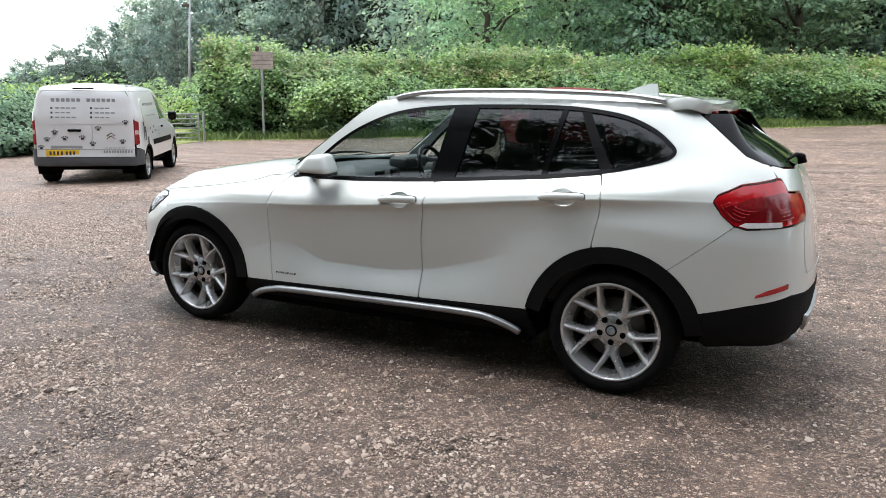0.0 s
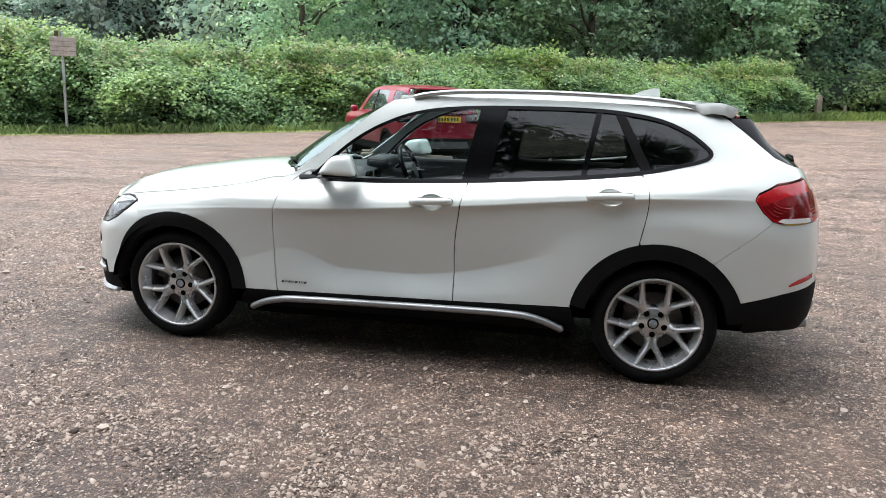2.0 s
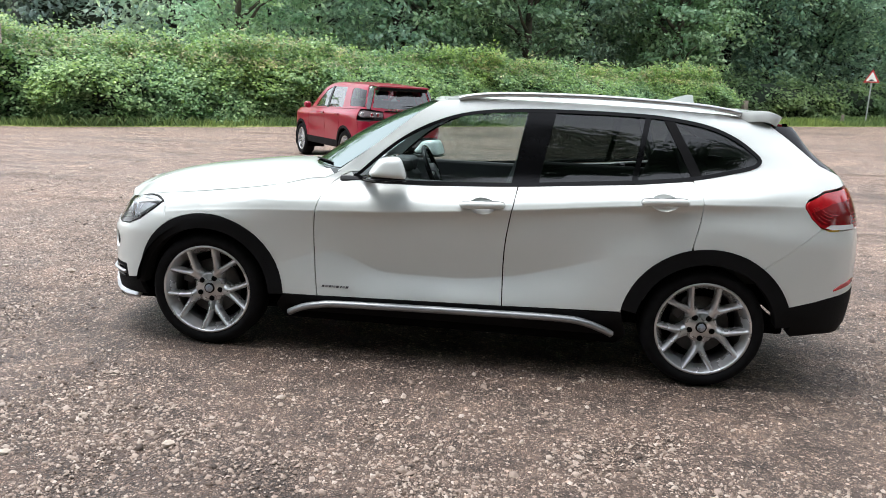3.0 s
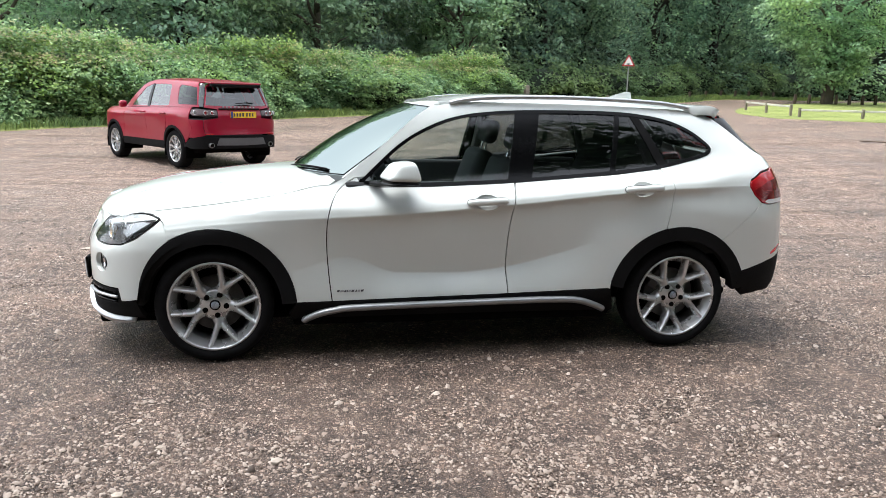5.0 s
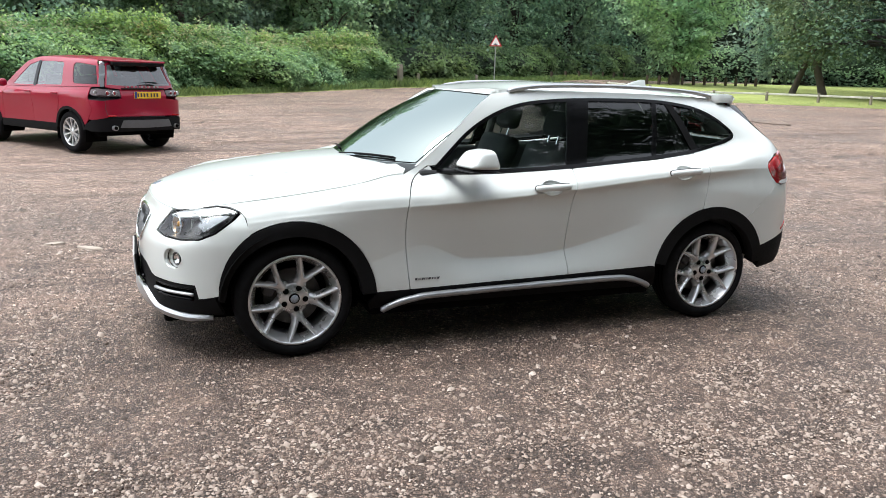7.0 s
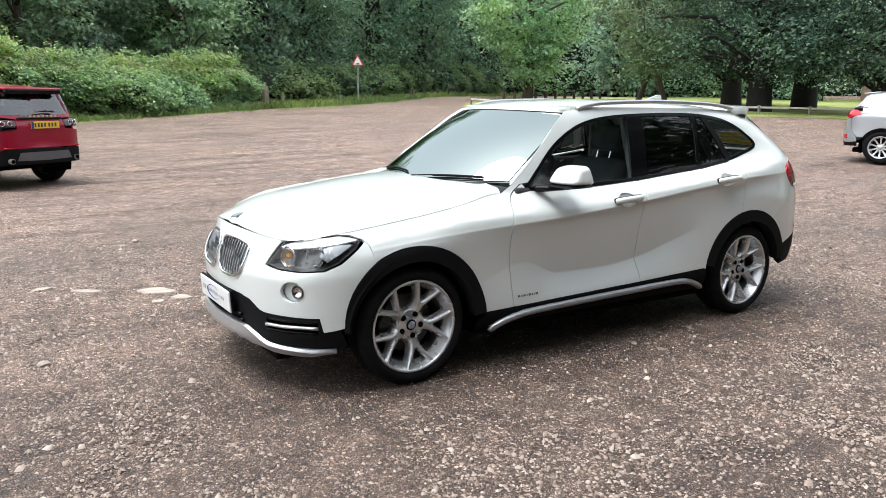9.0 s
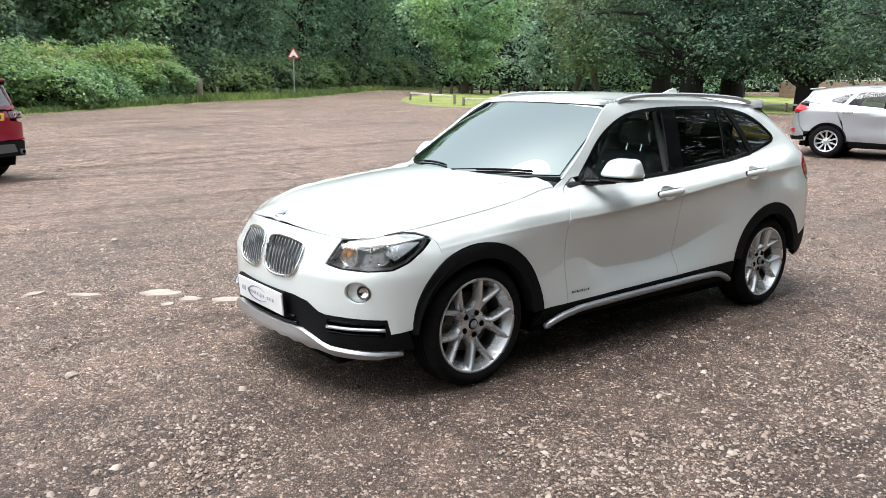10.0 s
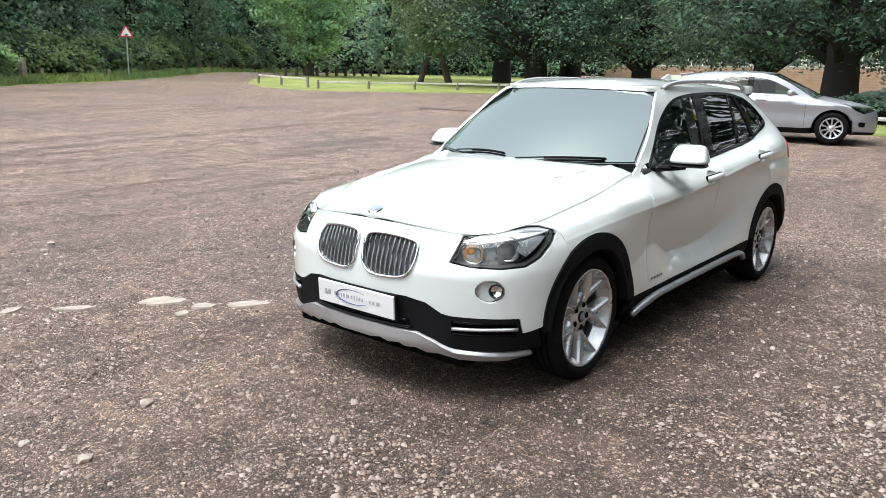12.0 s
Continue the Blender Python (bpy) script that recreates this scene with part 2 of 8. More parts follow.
def curve1(rows, col=1):
    """A monotone cubic through rows (x, ..., y, ...), as a function."""
    rows = sorted(rows)
    x = np.array([r[0] for r in rows], float)
    y = np.array([r[col] for r in rows], float)
    m = slopes(x, y)

    def f(q):
        q = np.clip(np.asarray(q, float), x[0], x[-1])
        i = np.clip(np.searchsorted(x, q) - 1, 0, len(x) - 2)
        h = x[i + 1] - x[i]
        t = (q - x[i]) / h
        return (1 + 2 * t) * (1 - t) ** 2 * y[i] + t * (1 - t) ** 2 * h * m[i] + t * t * (3 - 2 * t) * y[i + 1] + t * t * (t - 1) * h * m[i + 1]
    return f


def inside(px, py, poly):
    res = np.zeros(len(px), bool)
    j = len(poly) - 1
    for i in range(len(poly)):
        (xi, yi), (xj, yj) = poly[i], poly[j]
        if yi != yj:
            res ^= ((yi > py) != (yj > py)) & (px < (xj - xi) * (py - yi) / (yj - yi) + xi)
        j = i
    return res


def area2(poly):
    x, y = poly[:, 0], poly[:, 1]
    return 0.5 * np.sum(x * np.roll(y, -1) - np.roll(x, -1) * y)


def shrunk(poly, d):
    """A polygon moved inwards by d, vertex by vertex."""
    poly = np.array(poly, float)
    if area2(poly) < 0:
        poly = poly[::-1]
    e1 = poly - np.roll(poly, 1, 0)
    e2 = np.roll(poly, -1, 0) - poly
    n1 = np.stack([-e1[:, 1], e1[:, 0]], 1) / (np.linalg.norm(e1, axis=1, keepdims=True) + 1e-9)
    n2 = np.stack([-e2[:, 1], e2[:, 0]], 1) / (np.linalg.norm(e2, axis=1, keepdims=True) + 1e-9)
    n = n1 + n2
    n /= np.maximum(np.sum(n * n1, 1, keepdims=True), 0.5)
    return poly + n * d


def cut_long(poly, step):
    res = []
    for i in range(len(poly)):
        a, b = np.array(poly[i]), np.array(poly[(i + 1) % len(poly)])
        k = max(1, int(np.linalg.norm(b - a) / step + 0.5))
        res += [a + (b - a) * q / k for q in range(k)]
    return np.array(res)


def skin(poly, mapping, step=0.04, gap=0.0, lip=0.0, holes=(), flip=False, folds=()):
    """Verts and faces of a panel: a flat outline filled with a fine net and laid on a curved surface, its rims turned inwards by lip.
    mapping takes (n, 2) and gives (n, 3) places; the lip goes along -normal."""
    poly = np.array(poly, float)
    if area2(poly) < 0:
        poly = poly[::-1]
    if gap:
        poly = shrunk(poly, gap)
    loops = [cut_long(poly, step)] + [cut_long(np.array(h, float), step) for h in holes]
    pts = np.concatenate(loops)
    lo, hi = pts.min(0), pts.max(0)
    gx, gy = np.meshgrid(np.arange(lo[0] + step / 2, hi[0], step), np.arange(lo[1] + step / 2, hi[1], step))
    g = np.stack([gx.ravel(), gy.ravel()], 1)
    ok = inside(g[:, 0], g[:, 1], loops[0])
    for h in loops[1:]:
        ok &= ~inside(g[:, 0], g[:, 1], h)
    g = g[ok]
    if len(g):
        near = np.min(np.linalg.norm(g[:, None] - pts[None], axis=2), axis=1)
        g = g[near > step * 0.45]
    for z_of in folds:
        xs = np.arange(lo[0] + step * .3, hi[0], step * .6)
        zc = z_of(xs)
        row = np.concatenate([np.stack([xs, zc + e], 1) for e in (-.020, -.0065, 0, .0065, .020)])
        row = row[inside(row[:, 0], row[:, 1], loops[0])]
        if len(row):
            row = row[np.min(np.linalg.norm(row[:, None] - pts[None], axis=2), axis=1) > .008]
        if len(row) and len(g):
            g = g[np.min(np.linalg.norm(g[:, None] - row[None], axis=2), axis=1) > step * .6]
            g = np.concatenate([g, row])
    allp = np.concatenate([pts, g])
    faces_in, k = [], 0
    for lp in loops:
        faces_in.append(list(range(k, k + len(lp))))
        k += len(lp)
    vs, es, fs, ov, oe, of = delaunay_2d_cdt([Vector(p) for p in allp], [], faces_in, 0, 1e-6)
    mid = np.array([((vs[f[0]].x + vs[f[1]].x + vs[f[2]].x) / 3, (vs[f[0]].y + vs[f[1]].y + vs[f[2]].y) / 3) for f in fs])
    use = inside(mid[:, 0], mid[:, 1], loops[0])
    for h in loops[1:]:
        use &= ~inside(mid[:, 0], mid[:, 1], h)
    tris = [tuple(f) for f, u in zip(fs, use) if u]
    v2 = np.array([(v.x, v.y) for v in vs])
    v3 = mapping(v2)
    e = 1e-3
    du, dv = mapping(v2 + (e, 0)) - mapping(v2 - (e, 0)), mapping(v2 + (0, e)) - mapping(v2 - (0, e))
    nrm = np.cross(du, dv)
    nrm /= np.linalg.norm(nrm, axis=1, keepdims=True) + 1e-12
    if flip:
        nrm = -nrm
    tris = [tuple(f) if not flip else tuple(f[::-1]) for f in tris]
    verts = Net(tuple(p) for p in v3)
    norms = [tuple(q) for q in nrm]
    if lip:
        count = {}
        for f in tris:
            for a, b in zip(f, f[1:] + f[:1]):
                count[(a, b)] = 1
        rim = [ab for ab in count if (ab[1], ab[0]) not in count]
        idx = {}
        away = {}
        for a, b in rim:
            o = np.cross(v3[b] - v3[a], nrm[a])
            o /= np.linalg.norm(o) + 1e-12
            for q in (a, b):
                away[q] = away.get(q, 0) + o
        for a, b in rim:
            for q in (a, b):
                if q not in idx:
                    idx[q] = len(verts)
                    o = away[q] / (np.linalg.norm(away[q]) + 1e-12)
                    verts.append(tuple(v3[q]))
                    verts.append(tuple(v3[q] - nrm[q] * lip))
                    norms += [tuple(o + nrm[q] * .6), tuple(o)]
        for a, b in rim:
            tris.append((idx[b], idx[a], idx[a] + 1, idx[b] + 1))
    verts.normals = norms
    return verts, tris


def mirrored(vf):
    v = Net((x, -y, z) for x, y, z in vf[0])
    if not isinstance(vf[0], Net):
        return list(v), [tuple(f[::-1]) for f in vf[1]]
    v.normals = [(x, -y, z) for x, y, z in vf[0].normals]
    return v, [tuple(f[::-1]) for f in vf[1]]


def both(*vfs):
    verts, faces = [], []
    for v, f in vfs:
        k = len(verts)
        verts += [tuple(p) for p in v]
        faces += [tuple(i + k for i in q) for q in f]
    return verts, faces

# ---- ground ----
def smoothstep(a, b, x):
    t = np.clip((np.asarray(x, float) - a) / (b - a), 0, 1)
    return t * t * (3 - 2 * t)


def ground_z(x, y):
    """Level round the parked car, rising gently beyond it."""
    x, y = np.asarray(x, float), np.asarray(y, float)
    r = np.hypot(x, y)
    lift = 0.020 * np.minimum(x, 30) + 0.012 * np.minimum(y, 45) + 0.0004 * np.clip(y - 12, 0, 33) ** 2
    far = smoothstep(60, 130, r) * 1.0
    hollow = 0.085 * np.exp(-((x + 3.3) ** 2 + (y - 12.0) ** 2) / 28.0)
    return smoothstep(4.5, 15, r) * lift + far - hollow * smoothstep(4.5, 9, r)


def gz(x, y):
    return float(ground_z(x, y))


def gravel_material():
    """Damp brown soil packed with small stones of many colours."""
    m, t, b = nodes_of("wet_gravel")
    co = obj_coords(t)
    cells = []
    for sc in (46, 105, 210):
        v = t.nodes.new("ShaderNodeTexVoronoi")
        v.inputs["Scale"].default_value = sc
        link(t, co, v.inputs["Vector"])
        cells.append(v)
    patch, mid, fine = noise_tex(t, 0.4, 6, 0.62, co), noise_tex(t, 2.6, 6, 0.68, co), noise_tex(t, 45, 4, 0.7, co)
    tones = [(0.0, (0.06, 0.042, 0.034)), (0.3, (0.15, 0.112, 0.092)), (0.55, (0.28, 0.215, 0.18)), (0.8, (0.47, 0.39, 0.33)), (1.0, (0.66, 0.575, 0.505))]
    sep = []
    for v in cells:
        x = t.nodes.new("ShaderNodeSeparateColor")
        link(t, v.outputs["Color"], x.inputs[0])
        sep.append(x)
    s1, s2, s3 = (ramp(t, x.outputs[0], tones) for x in sep)
    soil = ramp(t, mid.outputs["Fac"], [(0.3, (0.032, 0.022, 0.017)), (0.7, (0.10, 0.072, 0.057))])
    # which stones stand out of the soil, each round-edged with dark soil in the gaps
    c = soil.outputs[0]
    for v, x, tone, lo in ((cells[2], sep[2], s3, 0.22), (cells[1], sep[1], s2, 0.38), (cells[0], sep[0], s1, 0.62)):
        seen = ramp(t, x.outputs[1], [(lo, (0, 0, 0)), (lo + 0.06, (1, 1, 1))])
        stone = ramp(t, v.outputs["Distance"], [(0.38, (1, 1, 1)), (0.47, (0, 0, 0))])
        c = mix(t, mix(t, 1.0, seen.outputs[0], stone.outputs[0], "MULTIPLY"), c, tone.outputs[0])
    bare = ramp(t, mid.outputs["Fac"], [(0.42, (0.0,) * 3), (0.68, (0.42,) * 3)])
    c = mix(t, bare.outputs[0], c, soil.outputs[0])
    damp = ramp(t, patch.outputs["Fac"], [(0.30, (0.70, 0.635, 0.60)), (0.60, (1.08, 1.0, 0.95))])
    c = mix(t, 1.0, c, damp.outputs[0], "MULTIPLY")
    mott = noise_tex(t, 8.0, 6, 0.8, co)
    c = mix(t, 1.0, c, ramp(t, mott.outputs["Fac"], [(0.38, (0.56, 0.55, 0.54)), (0.5, (1.0,) * 3), (0.62, (1.40, 1.39, 1.38))]).outputs[0], "MULTIPLY")
    c = mix(t, 0.45, c, fine.outputs["Fac"], "OVERLAY")
    # worn streaks, and gravel that grows paler with distance from the car
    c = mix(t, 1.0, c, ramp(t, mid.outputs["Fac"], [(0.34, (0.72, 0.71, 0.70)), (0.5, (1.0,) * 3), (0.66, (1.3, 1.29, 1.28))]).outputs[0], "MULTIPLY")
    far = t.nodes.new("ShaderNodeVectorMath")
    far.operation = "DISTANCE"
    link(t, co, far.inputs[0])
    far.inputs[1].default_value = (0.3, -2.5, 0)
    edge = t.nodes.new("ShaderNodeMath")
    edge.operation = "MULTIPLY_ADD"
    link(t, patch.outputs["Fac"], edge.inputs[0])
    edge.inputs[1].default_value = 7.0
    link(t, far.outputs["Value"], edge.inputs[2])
    outer_tone = t.nodes.new("ShaderNodeMapRange")
    outer_tone.inputs["From Min"].default_value, outer_tone.inputs["From Max"].default_value = 5.5, 13.0
    link(t, edge.outputs[0], outer_tone.inputs["Value"])
    c = mix(t, 1.0, c, ramp(t, outer_tone.outputs[0], [(0.0, (0.82, 0.80, 0.78)), (1.0, (1.52, 1.48, 1.45))]).outputs[0], "MULTIPLY")
    # long shallow wheel tracks across the yard
    lay = t.nodes.new("ShaderNodeMapping")
    lay.inputs["Rotation"].default_value, lay.inputs["Scale"].default_value = (0, 0, radians(24)), (0.16, 1.1, 1)
    link(t, co, lay.inputs["Vector"])
    track = noise_tex(t, 1.5, 5, 0.6, lay.outputs[0])
    c = mix(t, 1.0, c, ramp(t, track.outputs["Fac"], [(0.36, (0.66, 0.62, 0.60)), (0.47, (0.98,) * 3), (0.7, (1.12, 1.11, 1.10))]).outputs[0], "MULTIPLY")
    link(t, c, b.inputs["Base Color"])
    link(t, ramp(t, patch.outputs["Fac"], [(0.3, (0.45,) * 3), (0.6, (0.75,) * 3)]).outputs[0], b.inputs["Roughness"])
    h = mix(t, 0.5, cells[0].outputs["Distance"], cells[1].outputs["Distance"])
    h = mix(t, 0.35, h, fine.outputs["Fac"])
    bump(t, b, h, 1.0, 0.03)
    return m


def grass_soil():
    m, t, b = nodes_of("mown_grass")
    co = obj_coords(t)
    a, f = noise_tex(t, 0.6, 5, 0.6, co), noise_tex(t, 25, 5, 0.75, co)
    c = ramp(t, a.outputs["Fac"], [(0.3, (0.19, 0.23, 0.06)), (0.7, (0.35, 0.385, 0.115))])
    link(t, mix(t, 0.5, c.outputs[0], f.outputs["Fac"], "OVERLAY"), b.inputs["Base Color"])
    b.inputs["Roughness"].default_value = 0.85
    bump(t, b, f.outputs["Fac"], 0.8, 0.05)
    return m


GRAVEL, TURF = gravel_material(), grass_soil()


def ground_sheet():
    """One sheet: fine near the car, coarse out to the horizon."""
    ax = np.concatenate([-np.geomspace(900, 14, 26), np.arange(-13, 13.01, 0.25), np.geomspace(14, 900, 26)])
    X, Y = np.meshgrid(ax, ax)
    Z = ground_z(X, Y)
    near = 1 - smoothstep(9, 13, np.hypot(X, Y))
    rng = np.random.default_rng(3)
    Z = Z + near * rng.normal(0, 0.004, Z.shape) * (np.hypot(X / 2.6, Y / 1.1) > 1)
    n = len(ax)
    verts = np.stack([X.ravel(), Y.ravel(), Z.ravel()], 1)
    faces = [(j * n + i, j * n + i + 1, (j + 1) * n + i + 1, (j + 1) * n + i) for j in range(n - 1) for i in range(n - 1)]
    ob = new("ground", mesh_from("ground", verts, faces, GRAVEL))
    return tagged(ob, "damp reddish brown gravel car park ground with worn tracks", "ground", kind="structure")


ground_sheet()

# ---- hedge, woods and grass ----
HEDGE_LEAF = leaf_material("hedge_leaves", (0.085, 0.19, 0.07), (0.56, 0.78, 0.37), 0.42, 0.5, 0.4)
# wood leaves lifted and greyed, with some haze put into their colour
WOOD_LEAF = leaf_material("wood_leaves", (0.22, 0.34, 0.24), (0.53, 0.68, 0.48), 0.5)
OAK_LEAF = leaf_material("oak_leaves", (0.20, 0.32, 0.175), (0.46, 0.62, 0.36), 0.5)
YEW_LEAF = leaf_material("yew_needles", (0.030, 0.058, 0.042), (0.095, 0.155, 0.092), 0.3, 0.75, 0.2)
BACK_LEAF = leaf_material("evergreen_needles", (0.024, 0.050, 0.031), (0.068, 0.115, 0.063), 0.3, 0.75, 0.2)
PALE_LEAF = leaf_material("willow_leaves", (0.14, 0.20, 0.10), (0.33, 0.40, 0.22), 0.45)
GRASS_BLADE = leaf_material("grass_blades", (0.10, 0.16, 0.045), (0.27, 0.36, 0.12), 0.3, 0.7)
# near-black green: the shade between hedge leaves is put into this colour
CORE = surface("hedge_shade", (0.02, 0.032, 0.018), 0.95, vary=0.4, scale=3, bump_s=0.5, bump_scale=8)
BARK = surface("bark", (0.075, 0.06, 0.045), 0.9, vary=0.35, scale=6, bump_s=0.8, bump_scale=25)
# yew trunk near black: the crown's shade is painted into the bark
YEW_SHADE_BARK = surface("yew_shade_bark", (0.012, 0.010, 0.009), 0.95, vary=0.35, scale=6, bump_s=0.8, bump_scale=20)
# bark paled to grey so that its colour carries the distance haze
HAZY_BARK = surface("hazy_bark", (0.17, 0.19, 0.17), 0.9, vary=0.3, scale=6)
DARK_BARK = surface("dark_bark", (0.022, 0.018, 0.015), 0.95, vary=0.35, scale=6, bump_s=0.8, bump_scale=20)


def leaves(centres, size, rng, droop=0.25, out=None, slim=0.5):
    """One small folded leaf at each centre, as arrays of verts and faces."""
    n = len(centres)
    nn = rng.normal(0, 0.5, (n, 3)) + np.array((0, 0, 0.95))
    if out is not None:
        nn = nn + out * 0.75
    nn /= np.linalg.norm(nn, axis=1, keepdims=True) + 1e-9
    d = rng.normal(0, 0.7, (n, 3))
    d[:, 2] -= droop
    d -= nn * np.sum(d * nn, 1, keepdims=True)
    d /= np.linalg.norm(d, axis=1, keepdims=True) + 1e-9
    w = np.cross(d, nn)
    s = size * rng.uniform(0.6, 1.3, (n, 1))
    a = centres - d * s * 0.5
    b = centres + d * s * 0.5
    l = centres + w * s * slim * 0.5 - nn * s * 0.1
    r = centres - w * s * slim * 0.5 - nn * s * 0.1
    v = np.stack([a, r, b, l], 1).reshape(-1, 3)
    i = np.arange(n) * 4
    f = np.concatenate([np.stack([i, i + 1, i + 2], 1), np.stack([i, i + 2, i + 3], 1)])
    return v, f


def big_mesh(name, v, f, mat):
    me = bpy.data.meshes.new(name)
    me.vertices.add(len(v))
    me.vertices.foreach_set("co", np.asarray(v, np.float32).ravel())
    k = f.shape[1]
    me.loops.add(len(f) * k)
    me.loops.foreach_set("vertex_index", np.asarray(f, np.int32).ravel())
    me.polygons.add(len(f))
    me.polygons.foreach_set("loop_start", np.arange(0, len(f) * k, k, dtype=np.int32))
    me.polygons.foreach_set("loop_total", np.full(len(f), k, dtype=np.int32))
    me.materials.append(mat)
    me.update(calc_edges=True)
    return me


def lumps(p, scale, seed):
    """Cheap smooth noise for arrays of places."""
    rng = np.random.default_rng(seed)
    r = np.zeros(len(p))
    for o in range(3):
        for _ in range(4):
            k = rng.normal(0, 1, p.shape[1]) * scale * 2 ** o
            r += np.sin(p @ k + rng.uniform(0, 6.28)) / 2 ** o / 4
    return r


def hedge(path, heights, depth, count, leaf, seed, mat, name="hedge", label="", cat="hedge", shoots=0):
    """A lumpy wall of leaves along a path, leaning out at the top."""
    rng = np.random.default_rng(seed)
    line = smooth_line(path, 12)
    L = np.concatenate([[0], np.cumsum(np.linalg.norm(np.diff(line, axis=0), axis=1))])
    hs = np.interp(L / L[-1], np.linspace(0, 1, len(heights)), heights)
    tan = np.gradient(line, L, axis=0)
    tan /= np.linalg.norm(tan, axis=1, keepdims=True)
    nor = np.stack([tan[:, 1], -tan[:, 0]], 1)

    def place(u, v, fuzz):
        """u along (m), v: 0 foot of the face to 1 its brow, to 2 across the top."""
        x, y = np.interp(u, L, line[:, 0]), np.interp(u, L, line[:, 1])
        nx, ny = np.interp(u, L, nor[:, 0]), np.interp(u, L, nor[:, 1])
        h = np.interp(u, L, hs)
        q = np.stack([u, v * 3], 1)
        n1 = lumps(q, 0.9, seed + 1)
        n2 = lumps(q, 0.35, seed + 2)
        hh = h * (1 + 0.07 * n2 + 0.07 * lumps(q[:, :1], 1.1, seed + 3))
        bulge = 0.45 * np.sin(np.clip(v, 0, 1) * 2.6) + 0.75 * n1 + 0.22 * lumps(q, 3.2, seed + 5) + fuzz - 0.8 * (np.clip(v - 0.5, 0, 0.5) * 2) ** 2
        z = np.where(v < 1, hh * v, hh + 0.22 * np.sin((v - 1) * 3) + 0.3 * n1 + fuzz * 1.6)
        off = np.where(v < 1, bulge, (bulge - (v - 1) * depth))
        px, py = x + nx * off, y + ny * off
        return np.stack([px, py, ground_z(px, py) + z], 1), np.stack([nx, ny, 0.4 + 0 * nx], 1)
    m = count // 8
    u = rng.uniform(0, L[-1], m)
    v = np.where(rng.random(m) < 0.74, rng.random(m), 1 + rng.random(m) ** 1.5 * 0.8)
    keep = rng.random(m) < 0.72 + 0.68 * lumps(np.stack([u, v * 3], 1), 3.2, seed + 5)
    u, v = u[keep], v[keep]
    c, o = place(u, v, rng.normal(0.0, 0.15, len(u)))
    # sprays of eight to ten leaves, each spray drooping outwards from its twig
    c, o = np.repeat(c, 9, 0), np.repeat(o, 9, 0)
    reach = rng.normal(0, 1, (len(c), 3)) * np.array((1.0, 1.0, 0.55)) * leaf * 0.85
    c = c + reach - np.array((0, 0, 0.35)) * np.hypot(reach[:, :1], reach[:, 1:2]) ** 1.3
    root = thing(name, Matrix.Translation((*line[0], gz(*line[0]))), label, cat)
    inv = np.array(root.matrix_world.translation)
    lv, lf = leaves(c - inv, leaf, rng, 0.45, o, 0.62)
    tagged(child("foliage", big_mesh("foliage", lv, lf, mat), root), kind="stuff")
    if shoots:
        u = rng.uniform(0, L[-1], shoots)
        v = np.clip(rng.normal(1.0, .3, shoots), .05, 1.7)
        c, o = place(u, v, rng.normal(.12, .12, shoots) + .1 * lumps(np.stack([u, v * 3], 1), 2.0, seed + 9))
        c = np.repeat(c, 5, 0) + rng.normal(0, .11, (shoots * 5, 3))
        lv, lf = leaves(c - inv, leaf * 1.1, rng, 0.1, np.repeat(o, 5, 0), 0.55)
        tagged(child("new_growth", big_mesh("new_growth", lv, lf, SCRUB_LEAF), root), kind="stuff")
        u = rng.uniform(0, L[-1], shoots // 4)
        c, o = place(u, rng.normal(1.0, .08, shoots // 4), rng.normal(.16, .1, shoots // 4) + .12 * lumps(np.stack([u], 1), .7, seed + 12))
        c = np.repeat(c, 5, 0) + rng.normal(0, .09, (len(c) * 5, 3))
        lv, lf = leaves(c - inv, leaf * .9, rng, -.2, np.repeat(o, 5, 0), 0.5)
        tagged(child("tip_growth", big_mesh("tip_growth", lv, lf, BRONZE_LEAF), root), kind="stuff")
    # dark sheet inside, its near-black colour standing in for the hedge's shaded depth
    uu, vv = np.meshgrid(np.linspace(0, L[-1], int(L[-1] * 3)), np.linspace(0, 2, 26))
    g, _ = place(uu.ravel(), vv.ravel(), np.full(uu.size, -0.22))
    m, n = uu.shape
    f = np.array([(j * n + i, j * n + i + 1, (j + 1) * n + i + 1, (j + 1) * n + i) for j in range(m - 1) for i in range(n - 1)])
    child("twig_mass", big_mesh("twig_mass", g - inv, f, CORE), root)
    return root


def limb_path(rng, a, b, k=5, sag=0.1):
    a, b = np.array(a, float), np.array(b, float)
    L = np.linalg.norm(b - a)
    pts = [a + (b - a) * t + rng.normal(0, sag * L * 0.4, 3) * math.sin(math.pi * t) + np.array((0, 0, L * 0.12 * math.sin(math.pi * t))) for t in np.linspace(0, 1, k)]
    return pts


